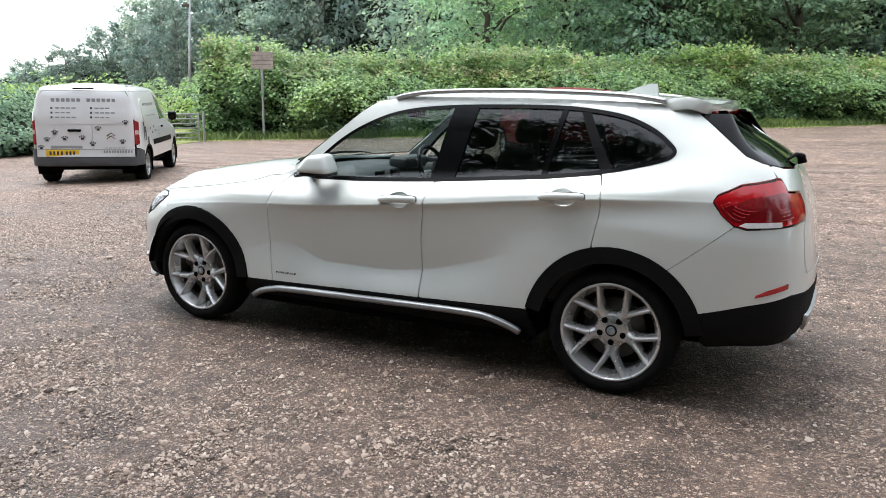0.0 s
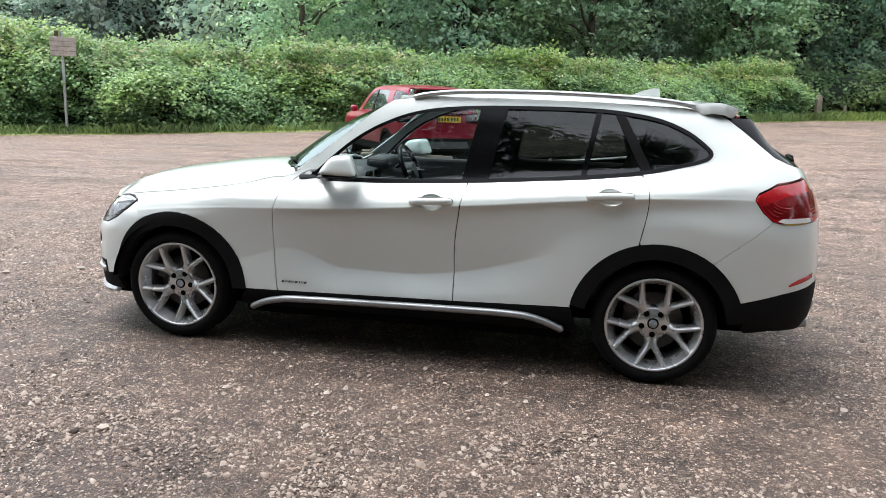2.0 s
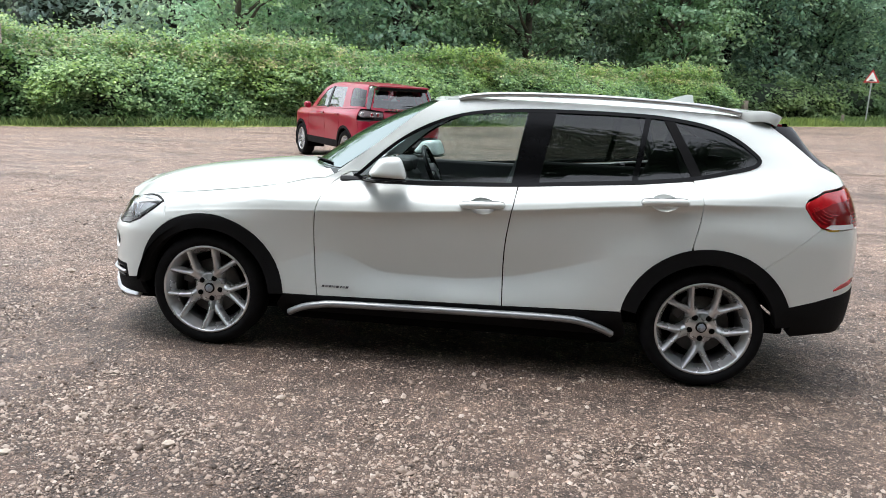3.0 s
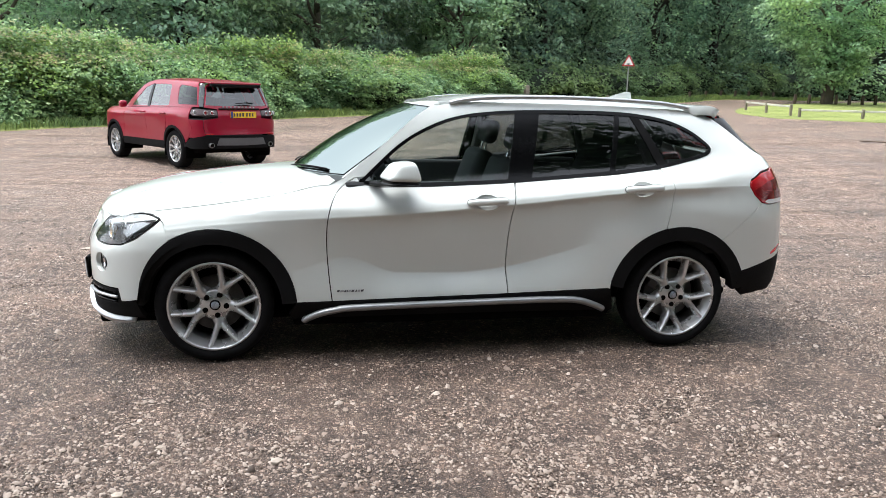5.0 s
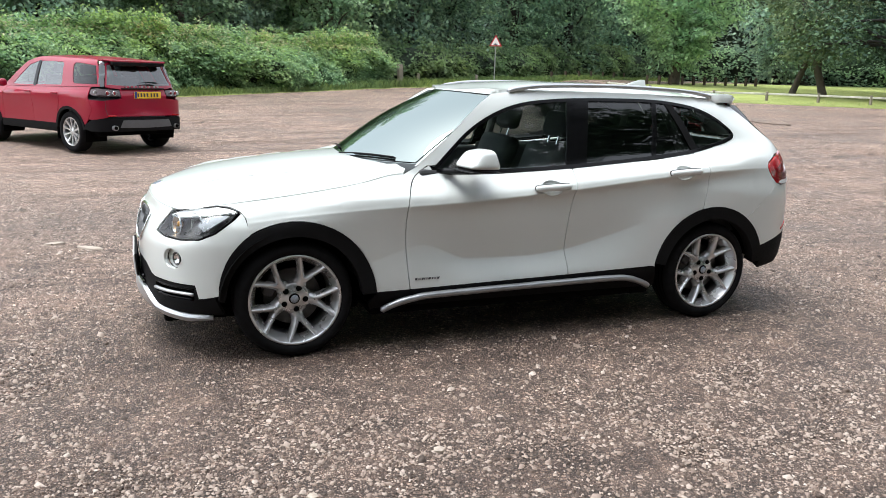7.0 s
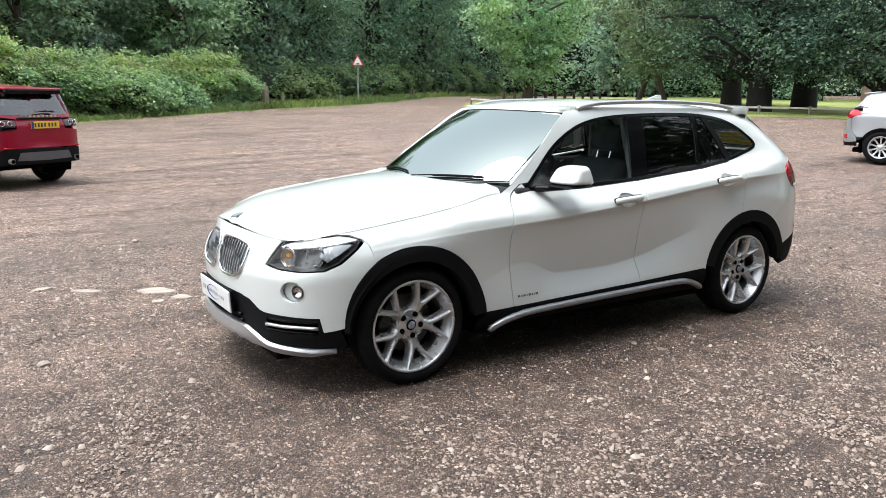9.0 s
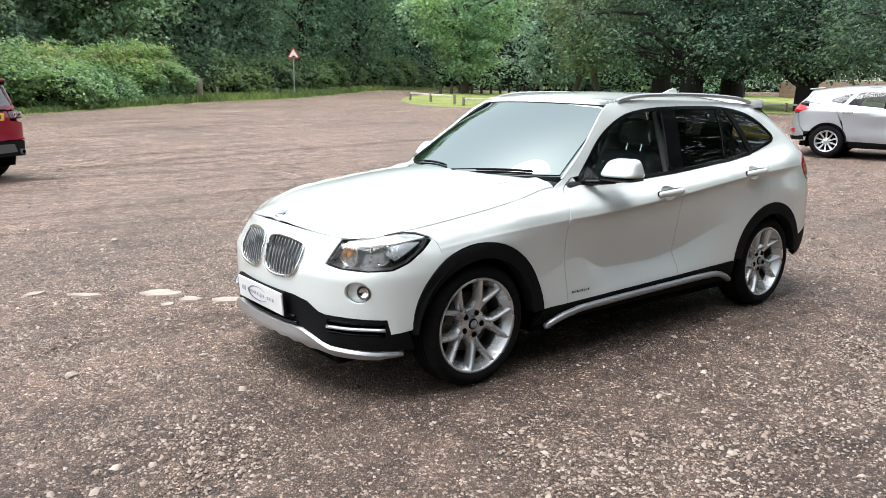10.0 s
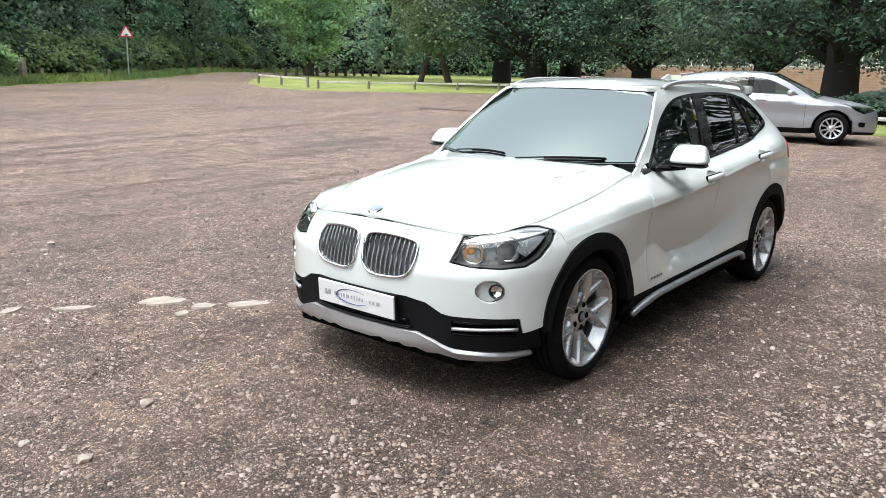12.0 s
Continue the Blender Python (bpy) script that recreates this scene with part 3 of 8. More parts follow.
def tree(name, height, spread, trunk_r, seed, mat, bark, clumps, per, leaf, bare=0.25, lean=(0, 0), low=0.0, label="", flat=1.0, cat="tree", skirt=1.0):
    """A tapered trunk, limbs that fork, and a crown of leaf clumps at their ends."""
    rng = np.random.default_rng(seed)
    root = thing(name, Matrix(), label, cat)
    top = np.array((lean[0], lean[1], height * 0.78))
    tp = [np.array((0, 0, -0.3))] + [top * t + np.append(rng.normal(0, 0.12, 2) * t, 0) for t in np.linspace(0.02, 1, 8)]
    rad = [trunk_r * 1.35] + [trunk_r * (1.15 - t * 0.95) for t in np.linspace(0.02, 1, 8)]
    child("trunk", mesh_from("trunk", *tube(tp, rad, 10), bark), root)
    cents = []
    limbs = []
    for i in range(clumps):
        t = ((i + 0.5) / clumps) ** skirt
        ang = i * 2.39996 + rng.normal(0, 0.3)
        zz = bare + (1 - bare) * t
        prof = math.sin(math.pi * min(1, 0.18 + 0.82 * (1 - (zz - bare) / (1 - bare)) ** 0.75)) if low <= 0 else (1 - t) ** 0.6 + 0.12
        prof = max(prof, 0.16)
        r = spread * prof * rng.uniform(0.55, 1.0) if rng.random() < 0.8 else spread * prof * rng.uniform(0.1, 0.6)
        c = np.array((math.cos(ang) * r, math.sin(ang) * r, height * zz - low * r)) + np.append(np.array(lean) * zz, 0)
        cents.append((c, spread * rng.uniform(0.2, 0.34)))
        if i % 3 == 0:
            st = top * max(0.12, min(0.95, (zz - 0.16) / 0.78))
            pts = limb_path(rng, st, c)
            limbs.append(tube(pts, [trunk_r * 0.34 * (1 - 0.8 * q / 4) for q in range(5)], 6))
    child("branch_work", mesh_from("branch_work", *both(*limbs), bark), root)
    allc, outs = [], []
    for c, r in cents:
        d = rng.normal(0, 1, (per, 3))
        d /= np.linalg.norm(d, axis=1, keepdims=True)
        # leaves gather in flat drooping sprays round the clump
        twigs = rng.normal(0, 1, (15, 3))
        twigs /= np.linalg.norm(twigs, axis=1, keepdims=True)
        twigs *= rng.uniform(0.45, 1.1, (15, 1)) * np.array((1, 1, 0.7 * flat))
        at = twigs[rng.integers(0, 15, per)]
        p = r * (at + rng.normal(0, 1, (per, 3)) * np.array((0.23, 0.23, 0.085)))
        p[:, 2] -= 0.25 * r * np.linalg.norm(p[:, :2] / r - at[:, :2], axis=1)
        d = p / (np.linalg.norm(p, axis=1, keepdims=True) + 1e-6)
        allc.append(c + p)
        outs.append(d * np.array((1, 1, 0.7)))
    v, f = leaves(np.concatenate(allc), leaf, rng, 0.5, np.concatenate(outs), 0.6)
    tagged(child("crown", big_mesh("crown", v, f, mat), root), kind="stuff")
    return root


BRONZE_LEAF = leaf_material("bronze_shoots", (0.30, 0.30, 0.15), (0.62, 0.56, 0.34), 0.5, 0.55, 0.4)
# darker leaf colour that holds the wood's shade; dark gate hedge uses it too
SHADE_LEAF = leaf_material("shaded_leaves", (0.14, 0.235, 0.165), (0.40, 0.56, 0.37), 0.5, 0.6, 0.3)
# pale bluish leaf colour with the haze of distance painted in
HAZE_LEAF = leaf_material("haze_leaves", (0.21, 0.29, 0.235), (0.39, 0.50, 0.41), 0.5)
BRAMBLE_LEAF = leaf_material("bramble_leaves", (0.11, 0.19, 0.075), (0.30, 0.42, 0.18), 0.45)
SCRUB_LEAF = leaf_material("scrub_leaves", (0.20, 0.34, 0.09), (0.46, 0.64, 0.20), 0.5)

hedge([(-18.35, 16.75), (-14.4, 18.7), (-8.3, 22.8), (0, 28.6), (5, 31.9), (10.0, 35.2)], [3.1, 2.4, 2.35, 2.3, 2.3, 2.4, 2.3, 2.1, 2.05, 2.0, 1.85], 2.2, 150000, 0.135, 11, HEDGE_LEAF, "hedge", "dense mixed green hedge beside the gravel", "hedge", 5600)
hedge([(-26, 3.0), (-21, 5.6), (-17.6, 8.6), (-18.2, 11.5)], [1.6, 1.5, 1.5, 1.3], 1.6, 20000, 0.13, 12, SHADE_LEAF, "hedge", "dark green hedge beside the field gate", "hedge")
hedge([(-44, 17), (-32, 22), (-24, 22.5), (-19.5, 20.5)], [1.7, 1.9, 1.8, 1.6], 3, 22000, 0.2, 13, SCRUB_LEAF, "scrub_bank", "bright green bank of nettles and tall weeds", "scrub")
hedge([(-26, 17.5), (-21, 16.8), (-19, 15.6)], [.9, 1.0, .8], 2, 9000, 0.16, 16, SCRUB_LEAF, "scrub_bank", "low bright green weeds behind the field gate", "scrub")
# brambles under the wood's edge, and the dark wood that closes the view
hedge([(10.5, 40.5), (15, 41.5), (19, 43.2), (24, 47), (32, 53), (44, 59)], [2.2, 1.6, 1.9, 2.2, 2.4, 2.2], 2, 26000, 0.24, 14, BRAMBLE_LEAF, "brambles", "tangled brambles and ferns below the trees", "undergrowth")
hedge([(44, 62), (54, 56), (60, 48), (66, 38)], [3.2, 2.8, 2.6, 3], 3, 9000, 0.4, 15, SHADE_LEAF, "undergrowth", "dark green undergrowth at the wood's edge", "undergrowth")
# low dark mass behind the hatchback, built of leaves
hedge([(21.5, 2.5), (20.2, -1.0), (19.8, -5)], [1.0, 1.1, 1.0], 1.0, 5000, 0.12, 19, YEW_LEAF, "hedge", "low dark leafy mass behind the silver car", "hedge")
hedge([(-62, 66), (-36, 66), (-10, 62), (14, 68), (40, 76), (62, 64), (84, 44), (96, 14), (92, -20)], [13, 19, 18, 18, 19, 17, 14, 12, 12], 5, 95000, 0.55, 17, HAZE_LEAF, "far_wood", "tall hazy green wood behind the car park", "wood")
hedge([(-104, 54), (-97, 62), (-90, 68.5), (-85, 74), (-78, 80), (-58, 74)], [1.5, 3.4, 5.6, 8.5, 10.5, 12], 5, 30000, 0.4, 18, HAZE_LEAF, "far_wood", "low hazy line of far trees", "wood")

OAK = tree("oak_tree", 13, 5.6, 0.42, 21, WOOD_LEAF, DARK_BARK, 64, 205, 0.29, 0.08, label="leafy broadleaved tree at the edge of the wood")
ASH = tree("ash_tree", 16, 5.4, 0.36, 22, WOOD_LEAF, DARK_BARK, 66, 190, 0.31, 0.10, label="tall broadleaved tree in the wood")
MAPLE = tree("maple_tree", 11, 5.0, 0.34, 23, OAK_LEAF, BARK, 60, 205, 0.28, 0.06, label="bright green broadleaved tree by the wood's edge")
THICKET = tree("broadleaf_tree", 14, 5.6, 0.36, 25, WOOD_LEAF, DARK_BARK, 64, 105, 0.40, 0.06, label="leafy tree deep in the wood")
DARK_TREE = tree("evergreen_tree", 14, 5.6, 0.36, 26, BACK_LEAF, DARK_BARK, 64, 115, 0.40, 0.05, label="dark evergreen tree behind the open gravel")
SHADE_TREE = tree("lime_tree", 15, 5.6, 0.38, 27, SHADE_LEAF, DARK_BARK, 66, 170, 0.30, 0.06, label="broadleaved tree in the wood, shade put into its leaf colour")
WOODS = [OAK, ASH, MAPLE, THICKET, DARK_TREE, SHADE_TREE]
rng = np.random.default_rng(77)


def stand(src, x, y, s=1.0, turn=0.0, tall=1.0, label="", group=""):
    t = copy_thing(src, Matrix.Translation((x, y, gz(x, y) - 0.1)) @ Matrix.Rotation(turn, 4, "Z"))
    t.scale = (s, s, s * tall)
    return tagged(t, label, group=group)


def wood_row(a, b, n, jitter, scale=(0.85, 1.2), pick=(0, 1, 2)):
    a, b = np.array(a, float), np.array(b, float)
    for i in range(n):
        p = a + (b - a) * (i + 0.5) / n + rng.normal(0, jitter, 2)
        stand(WOODS[pick[int(rng.integers(len(pick)))]], p[0], p[1], rng.uniform(*scale), rng.uniform(0, 6.28), rng.uniform(0.9, 1.15), group="trees of the wood")


wood_row((-15, 29.5), (12, 46), 8, 1.0, (0.7, 1.0), (0, 2, 2))
wood_row((-22, 38), (13, 57), 8, 1.5, (0.95, 1.3), (3, 3, 1))
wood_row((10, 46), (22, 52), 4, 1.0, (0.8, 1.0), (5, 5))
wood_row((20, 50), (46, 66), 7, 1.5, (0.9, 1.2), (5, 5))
wood_row((50, 54), (66, 36), 4, 2.0, (0.9, 1.2), (3, 3))
# behind the camera the car park is ringed by trees as well
hedge([(46, -22), (20, -21), (0, -20), (-24, -19), (-44, -12)], [8, 9, 8, 8, 6], 4, 14000, 0.6, 20, BACK_LEAF, "far_wood", "dense green wood behind the open side of the gravel", "wood")
wood_row((-20, -15.5), (24, -15.5), 9, .6, (1.1, 1.25), (4, 4))
wood_row((20, -13), (30, -6), 2, 1.0, (1.2, 1.4), (4, 4))
wood_row((-28, -14), (-34, 0), 2, 1.5, (0.7, 0.9), (4, 4))
for src, at in zip(WOODS, ((-6.0, 33.0), (3.0, 40.0), (8.5, 41.0), (-14.0, 44.0), (0.0, -17.0), (15.0, 45.5))):
    src.matrix_world = Matrix.Translation((*at, gz(*at) - 0.1))
    tagged(src, group="trees of the wood")

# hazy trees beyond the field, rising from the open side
FAR_TREE = tree("far_tree", 10, 4.2, 0.3, 24, HAZE_LEAF, HAZY_BARK, 54, 110, 0.42, 0.02, label="hazy blue-green tree beyond the field")
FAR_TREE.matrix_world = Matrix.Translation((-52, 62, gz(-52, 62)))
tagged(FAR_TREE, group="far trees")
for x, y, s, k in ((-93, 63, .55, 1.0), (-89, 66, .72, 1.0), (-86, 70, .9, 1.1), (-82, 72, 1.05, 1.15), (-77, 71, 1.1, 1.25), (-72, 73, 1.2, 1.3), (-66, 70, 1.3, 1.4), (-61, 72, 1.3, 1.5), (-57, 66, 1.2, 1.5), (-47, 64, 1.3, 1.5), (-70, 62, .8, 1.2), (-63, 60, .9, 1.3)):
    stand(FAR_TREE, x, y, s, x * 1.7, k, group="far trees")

# trees on the green beyond the rails
GREEN_OAK = tree("oak_tree", 11.5, 5.6, 0.36, 31, OAK_LEAF, BARK, 74, 360, 0.27, 0.17, label="bright green oak standing on the grass")
GREEN_OAK.matrix_world = Matrix.Translation((32.9, 40.6, gz(32.9, 40.6)))
WILLOW = tree("willow_tree", 11, 4.6, 0.20, 32, PALE_LEAF, BARK, 46, 200, 0.24, 0.22, (-2.6, 1.2), label="thin-leaved leaning willow with grey limbs")
WILLOW.matrix_world = Matrix.Translation((33.4, 28.1, gz(33.4, 28.1)))
stand(WILLOW, 34.5, 31.5, .9, 2.4, 1.0, "grey willow with a slanting trunk on the grass")
YEW = tree("yew_tree", 12, 6.4, 0.62, 33, YEW_LEAF, YEW_SHADE_BARK, 104, 225, 0.20, 0.27, low=0.07, skirt=1.7, label="dark spreading yew tree with a thick trunk")
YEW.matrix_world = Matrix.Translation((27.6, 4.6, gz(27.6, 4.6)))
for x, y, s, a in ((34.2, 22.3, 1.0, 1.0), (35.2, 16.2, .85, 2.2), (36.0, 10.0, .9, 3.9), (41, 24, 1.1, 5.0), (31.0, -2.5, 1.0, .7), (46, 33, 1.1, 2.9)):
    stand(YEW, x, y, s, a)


def blades(name, poly, count, height, seed, mat, label, lean=0.35):
    """Grass over a plan outline, one narrow folded blade at each root."""
    r = np.random.default_rng(seed)
    poly = np.array(poly, float)
    lo, hi = poly.min(0), poly.max(0)
    p = r.uniform(lo, hi, (count * 16, 2))
    p = p[inside(p[:, 0], p[:, 1], poly)][:count]
    n = len(p)
    z = ground_z(p[:, 0], p[:, 1])
    tall = height * r.uniform(.4, 1.2, n) * (1 + .5 * lumps(p, 1.3, seed + 1))
    a = r.uniform(0, 6.28, n)
    dx = np.stack([np.cos(a), np.sin(a)], 1)
    w = (0.008 + 0.014 * height)
    tip = p + r.normal(0, lean, (n, 2)) * tall[:, None]
    base = np.stack([p[:, 0] - dx[:, 0] * w, p[:, 1] - dx[:, 1] * w, z - .02], 1)
    base2 = np.stack([p[:, 0] + dx[:, 0] * w, p[:, 1] + dx[:, 1] * w, z - .02], 1)
    mid = np.stack([(p[:, 0] * .6 + tip[:, 0] * .4) + dx[:, 0] * w * .8, (p[:, 1] * .6 + tip[:, 1] * .4) + dx[:, 1] * w * .8, z + tall * .62], 1)
    tp = np.stack([tip[:, 0], tip[:, 1], z + tall], 1)
    v = np.stack([base, base2, mid, tp], 1).reshape(-1, 3)
    i = np.arange(n) * 4
    f = np.concatenate([np.stack([i, i + 1, i + 2], 1), np.stack([i, i + 2, i + 3], 1)])
    return tagged(new(name, big_mesh(name, v, f, mat)), label, "grass", kind="stuff")


def turf(poly, lift, label):
    m = lambda p: np.stack([p[:, 0], p[:, 1], ground_z(p[:, 0], p[:, 1]) + lift], 1)
    ob = new("grass_ground", mesh_from("grass_ground", *skin(np.array(poly, float), m, 1.5, 0, .03), TURF))
    return tagged(ob, label, "grass", kind="structure")


def strip(path, w0, w1):
    """An outline along a path, from w0 before it to w1 behind it, with a ragged front."""
    line = smooth_line(path, 8)
    t = np.gradient(line, axis=0)
    t /= np.linalg.norm(t, axis=1, keepdims=True)
    nrm = np.stack([t[:, 1], -t[:, 0]], 1)
    wob = 0.22 * lumps(line, 1.6, 5)[:, None]
    return np.concatenate([line + nrm * (w0 + wob), (line - nrm * w1)[::-1]])


VERGE = strip([(-18.6, 16.6), (-14.4, 18.6), (-8.3, 22.7), (0, 28.5), (5, 31.8), (10.0, 35.0), (14.5, 36.6), (18.6, 39.2), (24.0, 43.4), (32, 49.2), (44, 55.5)], 1.55, 1.5)
turf(VERGE, .015, "rough grass verge in front of the hedge")
blades("grass_verge", VERGE, 34000, .30, 41, GRASS_BLADE, "long uneven grass along the hedge foot")
LAWN = [(22.6, 33.8), (21.0, 31.5), (19.9, 29.3), (19.6, 25.8), (21.6, 23.6), (23.7, 21.6), (26.1, 19.4), (28.6, 17.0), (30.2, 14.0), (28.5, 9.5), (23.5, 5.5), (18.5, 3.6), (16.3, 1.6), (15.7, -3), (17, -9), (40, -14), (88, -16), (90, 20), (70, 44), (54, 50), (42, 46.5), (31, 40), (25, 36.4)]
turf(LAWN, .02, "mown yellowish green grass beyond the rails")
blades("lawn_grass", [(22.6, 33.8), (19.9, 29.3), (19.5, 25.8), (21.6, 23.5), (26.1, 19.3), (28.6, 16.9), (30.2, 13.9), (28.5, 9.4), (23.5, 5.4), (18.5, 3.5), (16.2, 1.6), (15.6, -3), (19, -4), (20, 2), (30, 7), (34, 14), (31, 20), (26, 26), (24, 33)], 22000, .045, 42, GRASS_BLADE, "short grass along the edge of the green")
turf([(-17.5, 10.5), (-16.2, 12.6), (-17.2, 16.0), (-20, 22), (-45, 26), (-60, 10), (-40, -2), (-24, 1.5)], .02, "rough field grass behind the gate")

# ---- the white estate car: body surface ----
OUTLINE = smooth_line([(-2.168, 0), (-2.158, -.2), (-2.125, -.4), (-2.062, -.58), (-1.953, -.735), (-1.793, -.83), (-1.55, -.878), (-1.25, -.892), (-.8, -.888), (0, -.885), (.8, -.889), (1.3, -.899), (1.6, -.893), (1.85, -.868), (2.03, -.81), (2.16, -.70), (2.235, -.52), (2.27, -.28), (2.28, 0)], 14)
OUT_S = np.concatenate([[0], np.cumsum(np.linalg.norm(np.diff(OUTLINE, axis=0), axis=1))])
LEN = OUT_S[-1]
_t = np.gradient(OUTLINE, OUT_S, axis=0)
_t /= np.linalg.norm(_t, axis=1, keepdims=True)
_t[0], _t[-1] = (0, -1), (0, 1)
_k = np.ones(9) / 9
_t[4:-4] = np.stack([np.convolve(_t[:, i], _k, "valid") for i in (0, 1)], 1)
OUT_N = np.stack([_t[:, 1], -_t[:, 0]], 1)
FRONT_HALF = OUT_S < LEN / 2


def sx(x):
    return np.interp(x, OUTLINE[:, 0], OUT_S)


def sfy(y):
    """Arc length at a place on the nose, y <= 0."""
    return np.interp(-np.asarray(y, float), -OUTLINE[FRONT_HALF, 1], OUT_S[FRONT_HALF])


def sry(y):
    """Arc length at a place on the tail, y <= 0."""
    return np.interp(np.asarray(y, float), OUTLINE[~FRONT_HALF, 1], OUT_S[~FRONT_HALF])


def body_lines():
    F, C, X, R = sfy(0), sfy(-.6), sx, sry(-.6)
    E = LEN
    return [
        [(F, .19, .06), (C, .19, .06), (X(-1.8), .21, .07), (X(-.9), .19, .12), (X(.9), .19, .12), (X(1.8), .27, .07), (R, .30, .07), (E, .30, .07)],
        [(F, .27, .0), (X(-1.8), .27, .02), (X(-.9), .26, .05), (X(.9), .27, .05), (X(1.8), .34, .02), (R, .36, .02), (E, .38, .02)],
        [(F, .38, .01), (X(-1.8), .37, .0), (X(-.9), .345, .008), (X(.3), .37, .004), (X(.95), .39, .004), (X(1.8), .47, .0), (R, .55, 0), (E, .55, 0)],
        [(F, .48, .0), (X(-1.8), .5, 0), (X(-1.0), .52, .018), (X(-.66), .60, .034), (X(-.35), .50, .064), (X(0), .495, .068), (X(.3), .525, .065), (X(.62), .605, .051), (X(.95), .70, .012), (X(1.4), .72, 0), (X(1.8), .62, 0), (R, .65, 0), (E, .65, 0)],
        [(F, .6, .005), (X(-1.8), .62, 0), (X(-1.0), .66, .014), (X(-.35), .66, .040), (X(.3), .69, .040), (X(.95), .82, .022), (X(1.4), .86, .005), (X(1.8), .8, 0), (R, .78, .005), (E, .8, .03)],
        [(F, .715, .028), (C, .695, .040), (X(-1.8), .70, .016), (X(-1.4), .735, .006), (X(-1.0), .775, .006), (X(-.4), .812, .018), (X(.3), .867, .020), (X(1), .937, .020), (X(1.4), .967, .022), (X(1.8), .985, .028), (R, .94, .028), (E, .91, .048)],
        [(F, .72, .03), (C, .70, .042), (X(-1.8), .735, .026), (X(-1.4), .785, .020), (X(-1.0), .815, .005), (X(-.4), .845, 0), (X(.3), .9, 0), (X(1), .97, 0), (X(1.4), 1.0, .01), (X(1.8), 1.01, .03), (R, .95, .03), (E, .92, .05)],
        [(F, .775, .05), (C, .753, .078), (X(-1.8), .79, .058), (X(-1.4), .84, .056), (X(-1.0), .87, .024), (X(-.4), .875, .012), (X(.3), .93, .012), (X(1), 1.0, .013), (X(1.4), 1.03, .024), (X(1.8), 1.06, .05), (R, 1.03, .06), (E, 1.02, .09)],
        [(F, .828, .078), (sfy(-.35), .816, .082), (C, .793, .120), (X(-1.8), .842, .125), (X(-1.4), .886, .165), (X(-1.0), .945, .165), (X(-.75), 1.0, .15), (X(-.4), 1.0, .12), (X(.3), 1.03, .125), (X(1), 1.085, .145), (X(1.4), 1.13, .165), (X(1.8), 1.17, .14), (R, 1.15, .13), (E, 1.15, .15)],
        [(F, 1.2, .3), (X(-1), 1.2, .24), (X(-.4), 1.2, .195), (X(.3), 1.23, .205), (X(1), 1.25, .21), (X(1.4), 1.27, .222), (X(1.8), 1.3, .248), (R, 1.3, .345), (E, 1.3, .38)],
        [(F, 1.43, .4), (X(-1), 1.43, .32), (X(.3), 1.43, .297), (X(1), 1.425, .30), (X(1.4), 1.415, .307), (X(1.8), 1.41, .365), (R, 1.42, .51), (E, 1.42, .56)],
        [(F, 1.475, .45), (X(-1), 1.475, .36), (X(.3), 1.48, .335), (X(1), 1.475, .34), (X(1.4), 1.455, .355), (X(1.8), 1.445, .42), (R, 1.455, .60), (E, 1.455, .66)],
    ]


LINES = [(curve1(l, 1), curve1(l, 2)) for l in body_lines()]


def inset(s, z):
    K = np.stack([f(s) for f, _ in LINES], 1)
    D = np.stack([g(s) for _, g in LINES], 1)
    K = np.maximum.accumulate(K + np.arange(K.shape[1]) * 1e-5, axis=1)
    for c, e in ((6, .006), (3, .006)):
        cols_k, cols_d = [], []
        for o in (-1, 1):
            f = np.minimum(e / np.maximum(np.abs(K[:, c + o] - K[:, c]), 1e-4), .5)
            cols_k.append(K[:, c] + (K[:, c + o] - K[:, c]) * f)
            cols_d.append(D[:, c] + (D[:, c + o] - D[:, c]) * f)
        K = np.insert(K, c + 1, cols_k[1], axis=1)
        D = np.insert(D, c + 1, cols_d[1], axis=1)
        K = np.insert(K, c, cols_k[0], axis=1)
        D = np.insert(D, c, cols_d[0], axis=1)
    M = slopes(K, D)
    z = np.clip(z, K[:, 0], K[:, -1])
    i = np.clip((K <= z[:, None]).sum(1) - 1, 0, K.shape[1] - 2)
    r = np.arange(len(z))
    h = K[r, i + 1] - K[r, i] + 1e-9
    t = (z - K[r, i]) / h
    return (1 + 2 * t) * (1 - t) ** 2 * D[r, i] + t * (1 - t) ** 2 * h * M[r, i] + t * t * (3 - 2 * t) * D[r, i + 1] + t * t * (t - 1) * h * M[r, i + 1]


def hull(q, proud=0.0):
    """Places on the body for (arc length, height); negative lengths and those past the tail are on the far side."""
    s, z = q[:, 0].copy(), q[:, 1]
    far = (s < 0) | (s > LEN)
    s = np.where(s < 0, -s, np.where(s > LEN, 2 * LEN - s, s))
    d = inset(s, z) - proud
    x = np.interp(s, OUT_S, OUTLINE[:, 0]) - d * np.interp(s, OUT_S, OUT_N[:, 0])
    y = np.interp(s, OUT_S, OUTLINE[:, 1]) - d * np.interp(s, OUT_S, OUT_N[:, 1])
    return np.stack([x, np.where(far, -y, y), z], 1)


def on_hull(proud):
    return lambda q: hull(q, proud)


def side(pts):
    """(x, z) of a side view to (arc length, height)."""
    p = np.array(pts, float)
    return np.stack([sx(p[:, 0]), p[:, 1]], 1)


def nose(pts):
    p = np.array(pts, float)
    s = sfy(-np.abs(p[:, 0]))
    return np.stack([np.where(p[:, 0] > 0, -s, s), p[:, 1]], 1)


